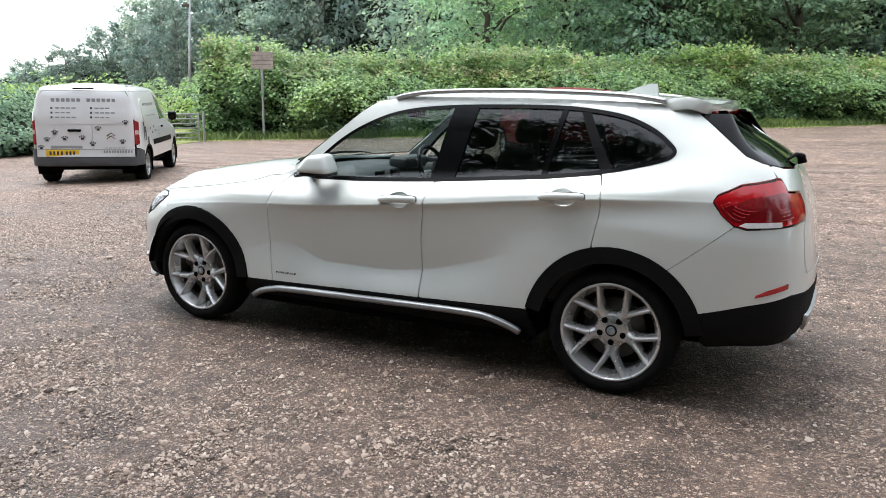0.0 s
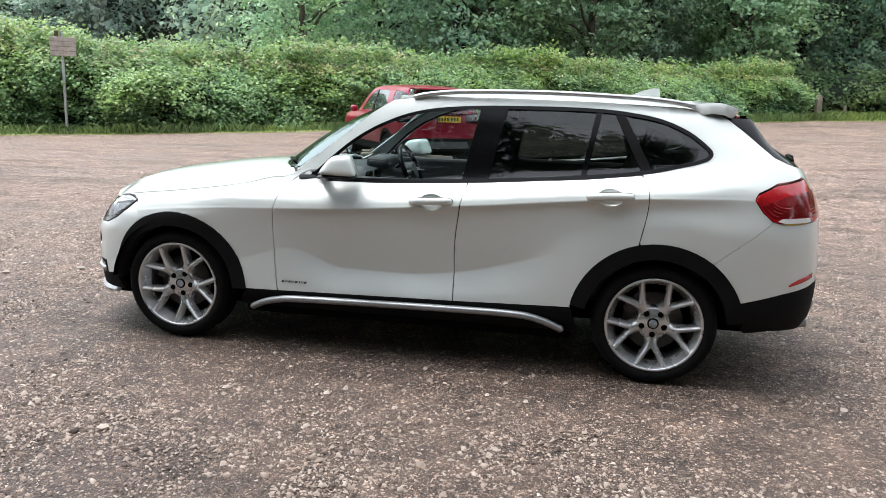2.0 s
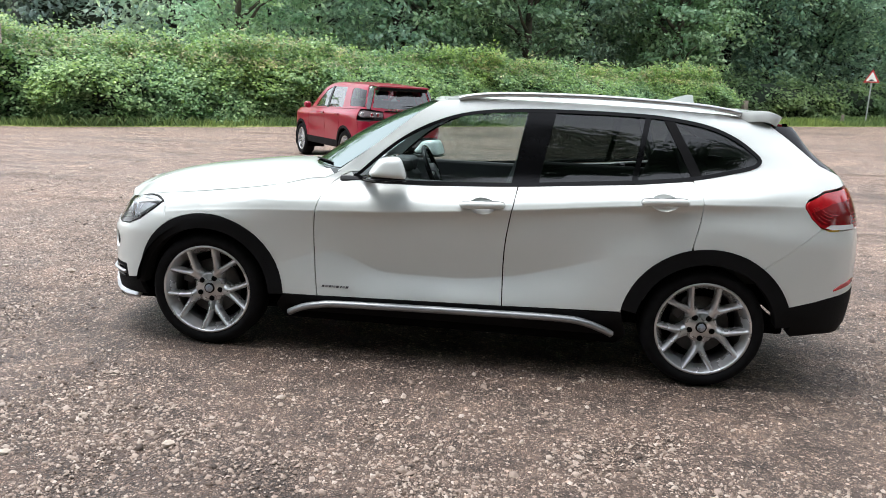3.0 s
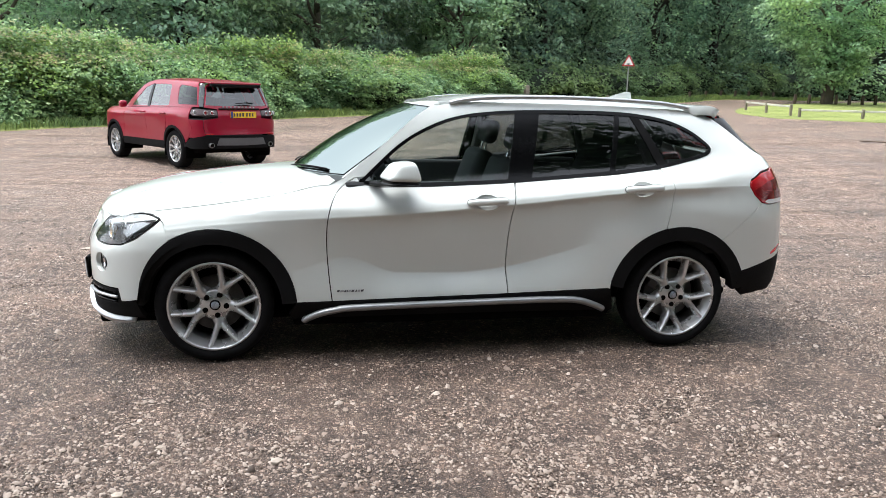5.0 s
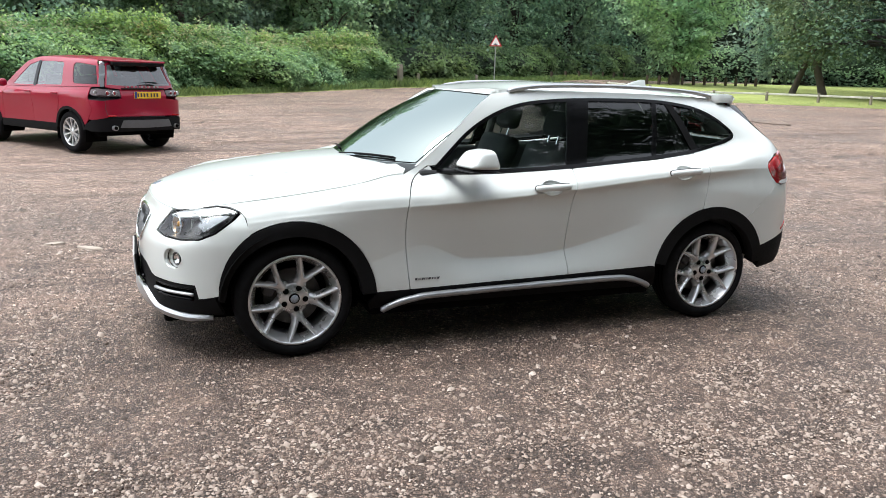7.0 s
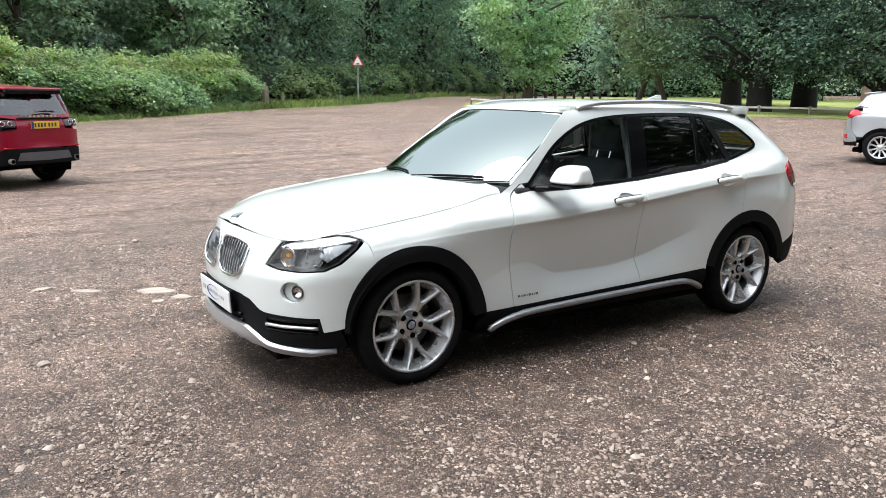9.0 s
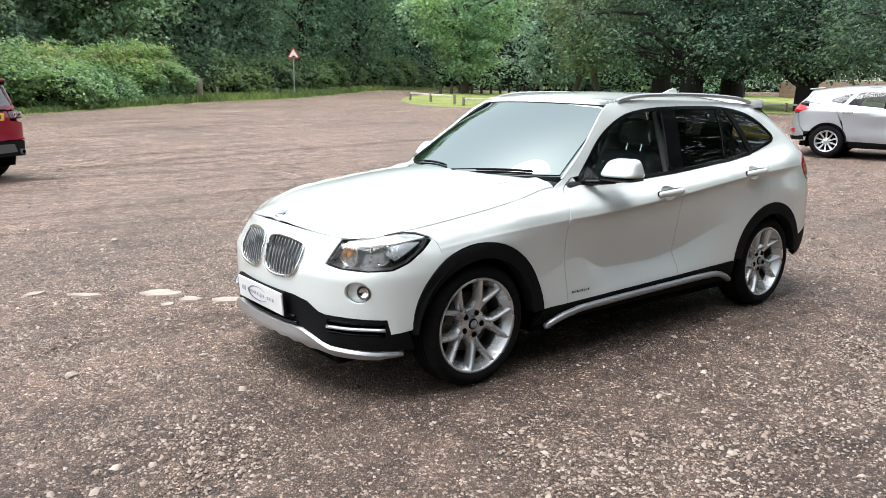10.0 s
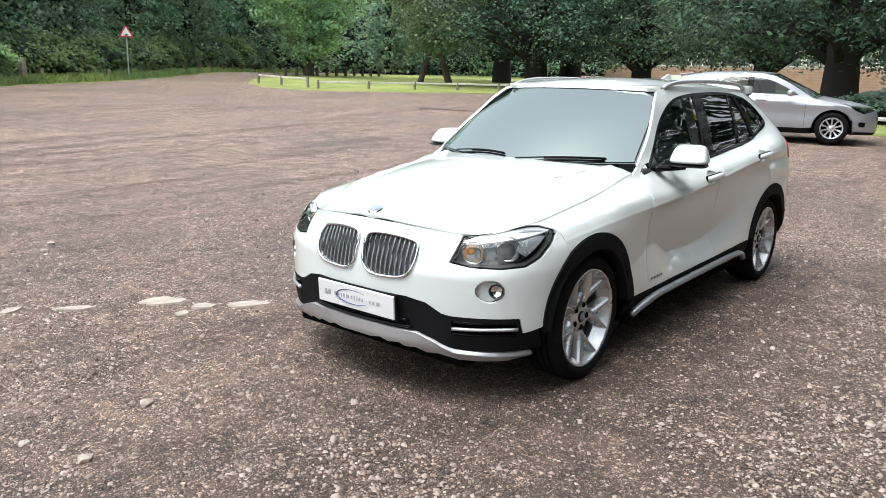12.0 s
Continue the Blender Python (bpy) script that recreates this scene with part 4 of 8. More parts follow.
def tail(pts):
    p = np.array(pts, float)
    s = sry(-np.abs(p[:, 0]))
    return np.stack([np.where(p[:, 0] > 0, 2 * LEN - s, s), p[:, 1]], 1)


def arc(cx, r, a0, a1, n=14, cz=0.315):
    return [(cx + r * math.cos(radians(a0 + (a1 - a0) * i / n)), cz + r * math.sin(radians(a0 + (a1 - a0) * i / n))) for i in range(n + 1)]


FW, RW, R_OUT, R_IN = -1.38, 1.38, 0.452, 0.372


def front_arch(a0, a1, n=14):
    """The front arch, whose cladding narrows ahead of the wheel."""
    res = []
    for a in np.linspace(a0, a1, n + 1):
        r = R_OUT - .05 * float(np.clip((a - 118) / 55, 0, 1)) ** 1.3
        res.append((FW + r * math.cos(radians(a)), .315 + r * math.sin(radians(a))))
    return res


CAR = thing("estate_car", Matrix(), "clean white compact estate car with black cladding, parked on gravel", "car")


def oval(x0, z0, a, b, n=22):
    return side([(x0 + a * math.cos(6.28318 * i / n), z0 + b * math.sin(6.28318 * i / n)) for i in range(n)])




def sided(name, poly, mat, step=0.024, gap=0.0032, lip=0.02, proud=0.0, label="", flip=False, holes=()):
    """A panel on the near flank and its mirror image on the far one."""
    vf = skin(poly, on_hull(proud), step, gap, lip, holes, flip=flip, folds=(LINES[3][0], LINES[6][0]) if mat is PAINT else ())
    a = child(name, mesh_from(name, *vf, mat), CAR, label)
    b = child(name, mesh_from(name, *mirrored(vf), mat), CAR, label)
    return a, b


DOOR_FRONT_EDGE = smooth_line([(-.585, 1.045), (-.69, .97), (-.745, .86), (-.76, .70), (-.748, .50), (-.73, .348)], 5).tolist()
B_EDGE = smooth_line([(.342, 1.02), (.315, .87), (.295, .71), (.292, .54), (.30, .372)], 4).tolist()
REAR_EDGE = smooth_line([(1.265, 1.105), (1.30, 1.04), (1.305, .94), (1.275, .772)], 5).tolist()
DLO = smooth_line([(-.565, 1.015), (-.54, 1.045), (-.34, 1.225), (-.15, 1.335), (.05, 1.40), (.32, 1.43), (.66, 1.440), (1.0, 1.438), (1.20, 1.421), (1.36, 1.392), (1.50, 1.338), (1.59, 1.278), (1.630, 1.234), (1.612, 1.198), (1.555, 1.174), (1.47, 1.152), (1.27, 1.108), (.97, 1.072), (.37, 1.022), (-.16, .998), (-.45, .995)], 5, True)

def top_line(x, drop=.004):
    return float(LINES[8][0](sx(x))) - drop


HOOD_SIDE = [(-1.80, top_line(-1.80)), (-1.73, top_line(-1.73)), (-1.66, top_line(-1.66)), (-1.5, top_line(-1.5)), (-1.4, top_line(-1.4)), (-1.25, top_line(-1.25)), (-1.1, top_line(-1.1)), (-.95, top_line(-.95)), (-.82, top_line(-.82)), (-.74, top_line(-.74))]
fender = HOOD_SIDE + [(-.64, 1.045)] + DOOR_FRONT_EDGE + [(-.93, .345)] + arc(FW, R_OUT, 5, 122, 16) + [(-1.64, .785), (-1.668, .815), (-1.73, .832)]
sided("front_wing", side(fender), PAINT)
fd = DOOR_FRONT_EDGE[::-1] + [(-.555, 1.003), (-.45, .990), (-.16, .994), (.1, 1.006), (.342, 1.019)] + B_EDGE[1:]
FRONT_DOORS = sided("front_door", side(fd), PAINT, holes=[oval(.16, .912, .074, .044)])
rd = B_EDGE[::-1][:-1] + [(.345, 1.019), (.6, 1.039), (.97, 1.069), (1.262, 1.104)] + REAR_EDGE[1:] + arc(RW, R_OUT, 104, 171, 10) + [(.935, .392)]
REAR_DOORS = sided("rear_door", side(rd), PAINT, holes=[oval(1.11, .992, .074, .044)])
top = [(-.13, 1.452), (.05, 1.472), (.3, 1.48), (1.0, 1.475), (1.4, 1.462), (1.62, 1.450)]
dlo_upper = [tuple(p) for p in DLO[5:81]]
frame_poly = [(-.66, 1.04), (-.40, 1.245), (-.22, 1.395)] + top + [(1.725, 1.408), (1.822, 1.346), (1.925, 1.276), (2.015, 1.218), (2.11, 1.188), (2.158, 1.178), (2.16, 1.122), (1.96, 1.096), (1.85, 1.05), (1.832, 1.024), (1.83, 1.01), (1.87, .955), (1.928, .906)] + arc(RW, R_OUT, 54, 103, 8) + REAR_EDGE[::-1][:-1] + dlo_upper[::-1] + [(-.60, 1.04)]
sided("side_frame", side(frame_poly), PAINT, 0.03, 0.0015)


def ring(name, poly, width, mat, proud=0.004, lip=0.012, label=""):
    """A band that runs inside a closed outline."""
    o = cut_long(np.array(poly, float), 0.03)
    if area2(o) < 0:
        o = o[::-1]
    i = shrunk(o, width)
    a, b, c = hull(o, proud), hull(i, proud), hull(i, proud - lip)
    d = hull(o, proud - lip)
    n = len(o)
    v = np.concatenate([d, a, a, b, b, c])
    f = []
    for q in range(n):
        w = (q + 1) % n
        for lo in (0, 2, 4):
            f.append((lo * n + q, lo * n + w, (lo + 1) * n + w, (lo + 1) * n + q))
    vf = ([tuple(p) for p in v], f)
    return [child(name, mesh_from(name, *x, mat), CAR, label) for x in (vf, mirrored(vf))]


ring("window_surround", side(DLO), 0.018, GLOSS_BLACK, 0.003, label="gloss black window surround")
PANES = {
    "front_window": [(-.50, 1.02), (-.33, 1.20), (-.14, 1.315), (.05, 1.378), (.38, 1.415), (.31, 1.035), (-.16, 1.012), (-.44, 1.008)],
    "rear_window": [(.52, 1.417), (.8, 1.422), (1.005, 1.416), (.945, 1.083), (.7, 1.062), (.445, 1.044)],
    "rear_quarter_light": [(1.03, 1.415), (1.108, 1.407), (1.265, 1.122), (.97, 1.088)],
    "side_window": [(1.15, 1.405), (1.22, 1.400), (1.35, 1.376), (1.48, 1.327), (1.572, 1.267), (1.610, 1.232), (1.597, 1.206), (1.545, 1.187), (1.45, 1.164), (1.315, 1.13)],
}
for nm, pl in PANES.items():
    for w in sided(nm, side(pl), CLEAR if nm == "front_window" else TINTED, 0.05, -0.010, 0, -0.006, "clear side glass" if nm == "front_window" else "dark tinted side glass"):
        w.visible_shadow = False
for nm, pl in {
    "b_pillar": [(.375, 1.425), (.525, 1.427), (.45, 1.035), (.305, 1.027)],
    "window_bar": [(1.003, 1.424), (1.033, 1.421), (.973, 1.082), (.943, 1.078)],
    "c_bar": [(1.10, 1.418), (1.155, 1.410), (1.318, 1.124), (1.262, 1.116)],
}.items():
    sided(nm, side(pl), GLOSS_BLACK if nm != "c_bar" else BLACK_PLASTIC, 0.05, 0, 0.012, 0.002, "black pillar trim")

# black cladding: arches, sills, bumper skirts
for cx, a0, a1 in ((FW, 4, 176), (RW, 168, 8)):
    o, i = front_arch(a0, a1, 30) if cx < 0 else arc(cx, R_OUT, a0, a1, 30), arc(cx, R_IN, a0, a1, 30)
    sided("arch_cladding", side(o + i[::-1]), BLACK_PLASTIC, 0.03, 0, 0.07, 0.008, "black plastic wheel arch cladding")
sided("sill_cladding", side([(-.925, .348), (-.7, .346), (.3, .37), (.94, .388), (.955, .33), (.98, .25), (.95, .20), (-.93, .195), (-.97, .27)]), BLACK_PLASTIC, 0.04, 0, 0.02, 0.002, "black plastic sill cladding")

# ---- nose, bonnet, screen, roof, tail ----
def half(pts_nose, pts_side=()):
    return np.concatenate([nose(pts_nose), side(pts_side)]) if len(pts_side) else nose(pts_nose)


def mirror_join(h):
    """A half outline, from centre line to centre line, made whole."""
    m = h[::-1].copy()
    m[:, 0] = -m[:, 0]
    keep = [p for p in m if abs(p[0]) > 1e-4]
    return np.concatenate([h, keep])


KIDNEY = smooth_line([(-.023, .72), (-.046, .760), (-.16, .768), (-.285, .755), (-.330, .735), (-.336, .68), (-.315, .615), (-.26, .580), (-.15, .570), (-.07, .578), (-.034, .612), (-.024, .66)], 4, True)
kid_near, kid_far = nose(KIDNEY), nose(np.stack([-KIDNEY[:, 0], KIDNEY[:, 1]], 1))
LAMP = np.concatenate([nose([(-.510, .677), (-.53, .72), (-.543, .765), (-.552, .785), (-.60, .790), (-.68, .802)]), side([(-1.88, .824), (-1.80, .832), (-1.74, .828), (-1.674, .813), (-1.715, .769), (-1.805, .705), (-1.88, .670)]), nose([(-.72, .660), (-.60, .662)])])
upper = np.concatenate([nose([(0, .825), (-.2, .821), (-.36, .811), (-.47, .800), (-.52, .796), (-.545, .791), (-.537, .77), (-.525, .735), (-.512, .70), (-.502, .675), (-.60, .660), (-.72, .658)]), side([(-1.87, .668), (-1.79, .704), (-1.70, .773), (-1.662, .808), (-1.642, .788)]), side(front_arch(121, 172, 10)),
                        side([(-1.84, .358)]), nose([(-.79, .352), (-.78, .425), (-.52, .425), (-.48, .432), (-.40, .475), (-.30, .49), (0, .49)])])
FOG = np.array([(sfy(-.680) + .070 * math.cos(a), .555 + .054 * math.sin(a)) for a in np.linspace(0, 2 * math.pi, 20, endpoint=False)])
FOG_FAR = FOG * (-1, 1)
vf = skin(mirror_join(upper), hull, 0.032, 0.0015, 0.025, [kid_near, kid_far[::-1], FOG, FOG_FAR])
child("front_bumper", mesh_from("front_bumper", *vf, PAINT), CAR)
# black lower grille with its slanting wings
low = np.concatenate([nose([(0, .487), (-.30, .487), (-.40, .472), (-.48, .429), (-.52, .422), (-.78, .422), (-.79, .349)]), side([(-1.84, .355), (-1.80, .36), (-1.76, .26)]), nose([(-.78, .262), (-.6, .262), (-.45, .272), (0, .272)])])
SLOT = nose([(-.525, .405), (-.775, .405), (-.775, .338), (-.525, .332)])
vf = skin(mirror_join(low), on_hull(-0.002), 0.035, 0.001, 0.03, [SLOT, SLOT * (-1, 1)])
child("lower_grille", mesh_from("lower_grille", *vf, BLACK_PLASTIC), CAR, "black plastic lower bumper grille")
for sgn in (1, -1):
    vf = skin(SLOT * (sgn, 1), on_hull(-0.035), 0.05)
    child("air_duct", mesh_from("air_duct", *vf, DARK), CAR)
    blade = hull(nose([(-.53 * sgn if sgn > 0 else .53, .368), (-.65 * sgn, .372), (-.775 * sgn, .375)]), 0.004)
    child("duct_blade", mesh_from("duct_blade", *tube(smooth_line(blade, 4), 0.011, 8, 0.8), SATIN), CAR, "satin silver blade")
    for zz in (.340, .398):
        b2 = hull(nose([(-.53 * sgn, zz), (-.65 * sgn, zz + .002), (-.772 * sgn, zz + .004)]), -0.008)
        child("duct_slat", mesh_from("duct_slat", *tube(smooth_line(b2, 4), 0.008, 6), GLOSS_BLACK), CAR)
for zz, w in ((.345, .33), (.375, .31)):
    g = hull(nose([(-w, zz), (-w / 2, zz - .004), (0, zz - .006), (w / 2, zz - .004), (w, zz)]), 0.004)
    child("grille_bar", mesh_from("grille_bar", *tube(smooth_line(g, 4), 0.012, 8, 0.7), GLOSS_BLACK), CAR)
# silver skid lip under the nose, scalloped in the middle
lip_top = np.concatenate([nose([(0, .328), (-.2, .326), (-.36, .326), (-.44, .300), (-.54, .252), (-.75, .238)]), side([(-1.90, .240), (-1.82, .244)])])
lip_bot = np.concatenate([side([(-1.82, .232), (-1.90, .222)]), nose([(-.75, .212), (-.56, .212), (-.47, .236), (-.41, .232), (-.36, .252), (-.30, .246), (-.27, .262), (-.2, .254), (-.16, .268), (-.10, .258), (0, .262)])])
vf = skin(mirror_join(np.concatenate([lip_top, lip_bot])), on_hull(0.022), 0.03, 0, 0.05)
child("skid_plate", mesh_from("skid_plate", *vf, SATIN), CAR, "satin silver front skid plate")
# kidneys
for k, sg in ((KIDNEY, 1), (KIDNEY * (-1, 1), -1)):
    q = nose(k)
    kid = child("kidney_grille", mesh_from("kidney_grille", *skin(q, on_hull(-0.018), 0.04), GRILLE_BACK), CAR, "chrome framed grille with vertical slats")
    loop = hull(q, 0.004)
    child("chrome_frame", mesh_from("chrome_frame", *tube(loop, 0.008, 8, 1.0, True), CHROME), kid)
    lo_s, hi_s = q[:, 0].min(), q[:, 0].max()
    for i in range(1, 11):
        s0 = lo_s + (hi_s - lo_s) * i / 11
        zs = []
        for a, b in zip(q, np.roll(q, -1, 0)):
            if (a[0] - s0) * (b[0] - s0) < 0:
                zs.append(a[1] + (b[1] - a[1]) * (s0 - a[0]) / (b[0] - a[0]))
        if len(zs) < 2:
            continue
        lo, hi = hull(np.array([(s0, min(zs) + .004), (s0, max(zs) - .004)]), -0.003)
        ln = [lo + (hi - lo) * k + np.array((-.006 * math.sin(math.pi * k), 0, 0)) for k in np.linspace(0, 1, 6)]
        child("slat", mesh_from("slat", *tube(ln, 0.0042, 6), KIDNEY_GREY), kid)
# headlamps
def circle_tube(c, n, r, w, mat, name, parent, k=24):
    n = Vector(n).normalized()
    a = n.orthogonal().normalized()
    b = n.cross(a)
    pts = [Vector(c) + (a * math.cos(t) + b * math.sin(t)) * r for t in np.linspace(0, 2 * math.pi, k, endpoint=False)]
    return child(name, mesh_from(name, *tube(pts, w, 6, 1.0, True), mat), parent)


def dish(c, n, r, depth, mat, name, parent, rings=6, k=24):
    """A shallow bowl that opens along n."""
    n = Vector(n).normalized()
    a = n.orthogonal().normalized()
    b = n.cross(a)
    verts, faces = [], []
    for i in range(rings + 1):
        rr = r * i / rings
        for q in range(k):
            t = 2 * math.pi * q / k
            verts.append(Vector(c) + (a * math.cos(t) + b * math.sin(t)) * max(rr, 1e-4) + n * depth * ((i / rings) ** 2 - 1))
    for i in range(rings):
        for q in range(k):
            faces.append((i * k + q, i * k + (q + 1) % k, (i + 1) * k + (q + 1) % k, (i + 1) * k + q))
    return child(name, mesh_from(name, verts, faces, mat), parent)


LAMP_PALE = surface("lamp_brow", (0.75, 0.76, 0.76), 0.3, 0.2)
LAMP_GREY = surface("lamp_corner", (0.55, 0.56, 0.57), 0.25, 0.6)
AMBER_DISH = surface("amber_dish", (0.75, 0.48, 0.24), 0.2, 0.7)
LAMP_WALL = surface("lamp_wall", (0.10, 0.10, 0.10), 0.3, 0.5)
LAMP_BACK = surface("lamp_back", (0.13, 0.125, 0.12), 0.3, 0.6, vary=0.3, scale=30)
for sgn in (1, -1):
    q = LAMP * (sgn, 1)
    lamp = child("headlamp", mesh_from("headlamp", *skin(q, on_hull(-0.075), 0.04, 0, 0), LAMP_BACK), CAR, "clear headlamp with two round reflectors and amber bulb")
    lens = child("lens", mesh_from("lens", *skin(q, on_hull(-0.002), 0.03, 0.002, 0.012), LENS), lamp)
    lens.visible_shadow = False
    edge = hull(q, -0.004)
    child("rim", mesh_from("rim", *tube(edge, 0.003, 6, 1, True), GLOSS_BLACK), lamp)
    oa = cut_long(q if area2(q) > 0 else q[::-1], .03)
    wa, wb, n = hull(oa, -.005), hull(oa, -.074), len(oa)
    child("housing", mesh_from("housing", [tuple(p) for p in np.concatenate([wa, wb])], [(i, (i + 1) % n, n + (i + 1) % n, n + i) for i in range(n)], LAMP_WALL), lamp, "grey inner wall of the lamp")
    side_n = Vector((-0.92, -0.38 * sgn, 0.05))
    c1, c2 = hull(np.array([(sfy(-.60) * sgn, .712)]), -0.05)[0], hull(np.array([(sfy(-.755) * sgn, .735)]), -0.055)[0]
    dish(c1, side_n, 0.046, 0.04, AMBER_DISH, "inner_reflector", lamp)
    dish(c2, side_n, 0.058, 0.04, LAMP_GREY, "outer_reflector", lamp)
    for cc, r in ((c1, .052), (c2, .058)):
        circle_tube(cc, side_n, r, 0.006, CHROME, "reflector_ring", lamp)
    bulb = bmesh.new()
    bmesh.ops.create_uvsphere(bulb, u_segments=12, v_segments=8, radius=0.018, matrix=Matrix.Translation(Vector(c1) - side_n * 0.02 + Vector((0, 0.02 * sgn, 0))))
    part("indicator_bulb", bulb, AMBER, lamp, "amber indicator bulb", True)
    bp = np.concatenate([nose([(-.552, .762), (-.60, .782), (-.68, .796)]), side([(-1.88, .818), (-1.80, .826), (-1.74, .822), (-1.69, .812), (-1.80, .796)]), nose([(-.735, .775), (-.62, .757)])]) * (sgn, 1)
    child("brow_panel", mesh_from("brow_panel", *skin(bp, on_hull(-0.014), .03, 0, .01), LAMP_PALE), lamp, "pale satin brow inside the lamp")
    cp = side([(-1.86, .708), (-1.765, .765), (-1.725, .790), (-1.79, .79), (-1.88, .772), (-1.90, .735)]) * (sgn, 1)
    child("corner_reflector", mesh_from("corner_reflector", *skin(cp, on_hull(-0.022), .03, 0, .02), LAMP_GREY), lamp)
    brow = hull(np.concatenate([nose([(-.56, .754), (-.64, .772)]), side([(-1.86, .806), (-1.77, .808), (-1.70, .803)])]) * (sgn, 1), -0.03)
    child("brow", mesh_from("brow", *tube(smooth_line(brow, 4), 0.014, 8, 0.6), SATIN), lamp)
    fogc = hull(np.array([(sfy(-.695) * sgn, .558)]), -0.03)[0]
    child("fog_recess", mesh_from("fog_recess", *skin(FOG * (sgn, 1), lambda p, s=sgn: hull(p, -0.03 * 1.0), 0.03), PAINT), CAR, "white recess round the fog lamp")
    fn = Vector((-0.88, -0.45 * sgn, 0))
    fo = Vector(fogc) + Vector((0.0, -0.018 * sgn, 0))
    fogl = dish(fo - fn * -0.014, fn, 0.034, 0.03, LAMP_WALL, "fog_lamp", CAR)
    dish(fo + fn * 0.012, fn, 0.026, 0.012, CHROME, "reflector", fogl)
    circle_tube(fo + fn * 0.014, fn, 0.034, 0.003, LAMP_WALL, "bezel", fogl)

# bonnet: its rim follows the top line of nose and wings
HC = curve1([(-2.11, .828), (-1.98, .888), (-1.8, .940), (-1.5, .992), (-1.2, 1.03), (-1.0, 1.045), (-.7, 1.06)])
_s = np.linspace(0, sx(-.715), 72)
RIM = hull(np.stack([_s, LINES[8][0](_s) - .002], 1))
RIM[0] = (RIM[0, 0], 0, RIM[0, 2])


def bonnet_map(p):
    x, y = p[:, 0], p[:, 1]
    ey, ez = np.interp(x, RIM[:, 0], -RIM[:, 1]), np.interp(x, RIM[:, 0], RIM[:, 2])
    k = np.clip(np.abs(y) / np.maximum(ey, .02), 0, 1.02) ** 2.5
    z = ez * k + np.maximum(HC(x), ez) * (1 - k)
    fold = np.exp(-((np.abs(y) - (.37 + .17 * (x + 2.1))) / .024) ** 2) * .015 * smoothstep(-2.1, -1.6, x)
    return np.stack([x, y, z + fold], 1)


hb = [(r[0] + .002, r[1]) for r in RIM[::2]] + [(-.70, -.66), (-.800, -.50), (-.886, -.28), (-.925, 0)]
bonnet_poly = np.array(hb + [(x, -y) for x, y in hb[::-1] if abs(y) > 1e-4])
child("bonnet", mesh_from("bonnet", *skin(bonnet_poly, bonnet_map, 0.035, 0.002, 0.02), PAINT), CAR)
c = bonnet_map(np.array([(-2.045, 0.0)]))[0]
badge = bmesh.new()
bmesh.ops.create_cone(badge, cap_ends=True, segments=28, radius1=0.041, radius2=0.036, depth=0.008)
bd = part("bonnet_badge", badge, CHROME, CAR, "round chrome badge", m=Matrix.Translation((c[0], 0, c[2] + .003)) @ Matrix.Rotation(radians(-20), 4, "Y"))
b2 = bmesh.new()
bmesh.ops.create_cone(b2, cap_ends=True, segments=24, radius1=0.026, radius2=0.026, depth=0.003)
part("badge_centre", b2, BADGE_BLUE, bd, "grey blue disc", m=Matrix.Translation((c[0], 0, c[2] + .008)) @ Matrix.Rotation(radians(-20), 4, "Y"))


# windscreen
def screen_map(p):
    u, v = p[:, 0], p[:, 1]
    bx, by, bz = -.955 + .30 * u ** 2, .715 * u, 1.035 + .012 * u ** 2
    tx, ty, tz = -.212 + .155 * u ** 2, .578 * u, 1.456 - .016 * u ** 2
    bul = .035 * np.sin(np.pi * np.clip(v, 0, 1))
    bow = .045 * u ** 4 * np.sin(np.pi * np.clip(v, 0, 1))
    return np.stack([bx + (tx - bx) * v - bul * .5 + bow, by + (ty - by) * v, bz + (tz - bz) * v + bul], 1)


scr = child("windscreen", mesh_from("windscreen", *skin([(-1, 0), (1, 0), (1, 1), (-1, 1)], screen_map, 0.08, 0, 0), SCREEN), CAR, "windscreen mirroring the pale sky")
scr.visible_shadow = False
edge = screen_map(cut_long(np.array([(-.985, .012), (.985, .012), (.985, .985), (-.985, .985)]), .08))
child("screen_seal", mesh_from("screen_seal", *tube(edge, 0.0045, 6, 0.7, True), GLOSS_BLACK), CAR)
cowl = [screen_map(np.array([(u, -.005)]))[0] + np.array((-.004, 0, -.036)) for u in np.linspace(-.9, .9, 15)]
child("cowl", mesh_from("cowl", *tube(cowl, [.02] + [.036] * 13 + [.02], 8, 0.5), BLACK_PLASTIC), CAR, "black plastic scuttle panel")
for u0, u1, v1 in ((.62, .02, .05), (-.12, -.80, .035)):
    arm = [screen_map(np.array([(u0 + (u1 - u0) * t, .01 + v1 * math.sin(t * 2.2))]))[0] + np.array((-.008, 0, .010)) for t in np.linspace(0, 1, 10)]
    w = child("wiper", mesh_from("wiper", *tube(arm, 0.0055, 6, 0.8), BLACK_PLASTIC), CAR, "black wiper at rest")
    blade = [p + np.array((.012, 0, -.006)) for p in arm[3:]]
    child("wiper_blade", mesh_from("wiper_blade", *tube(blade, 0.0045, 6), RUBBER), w)

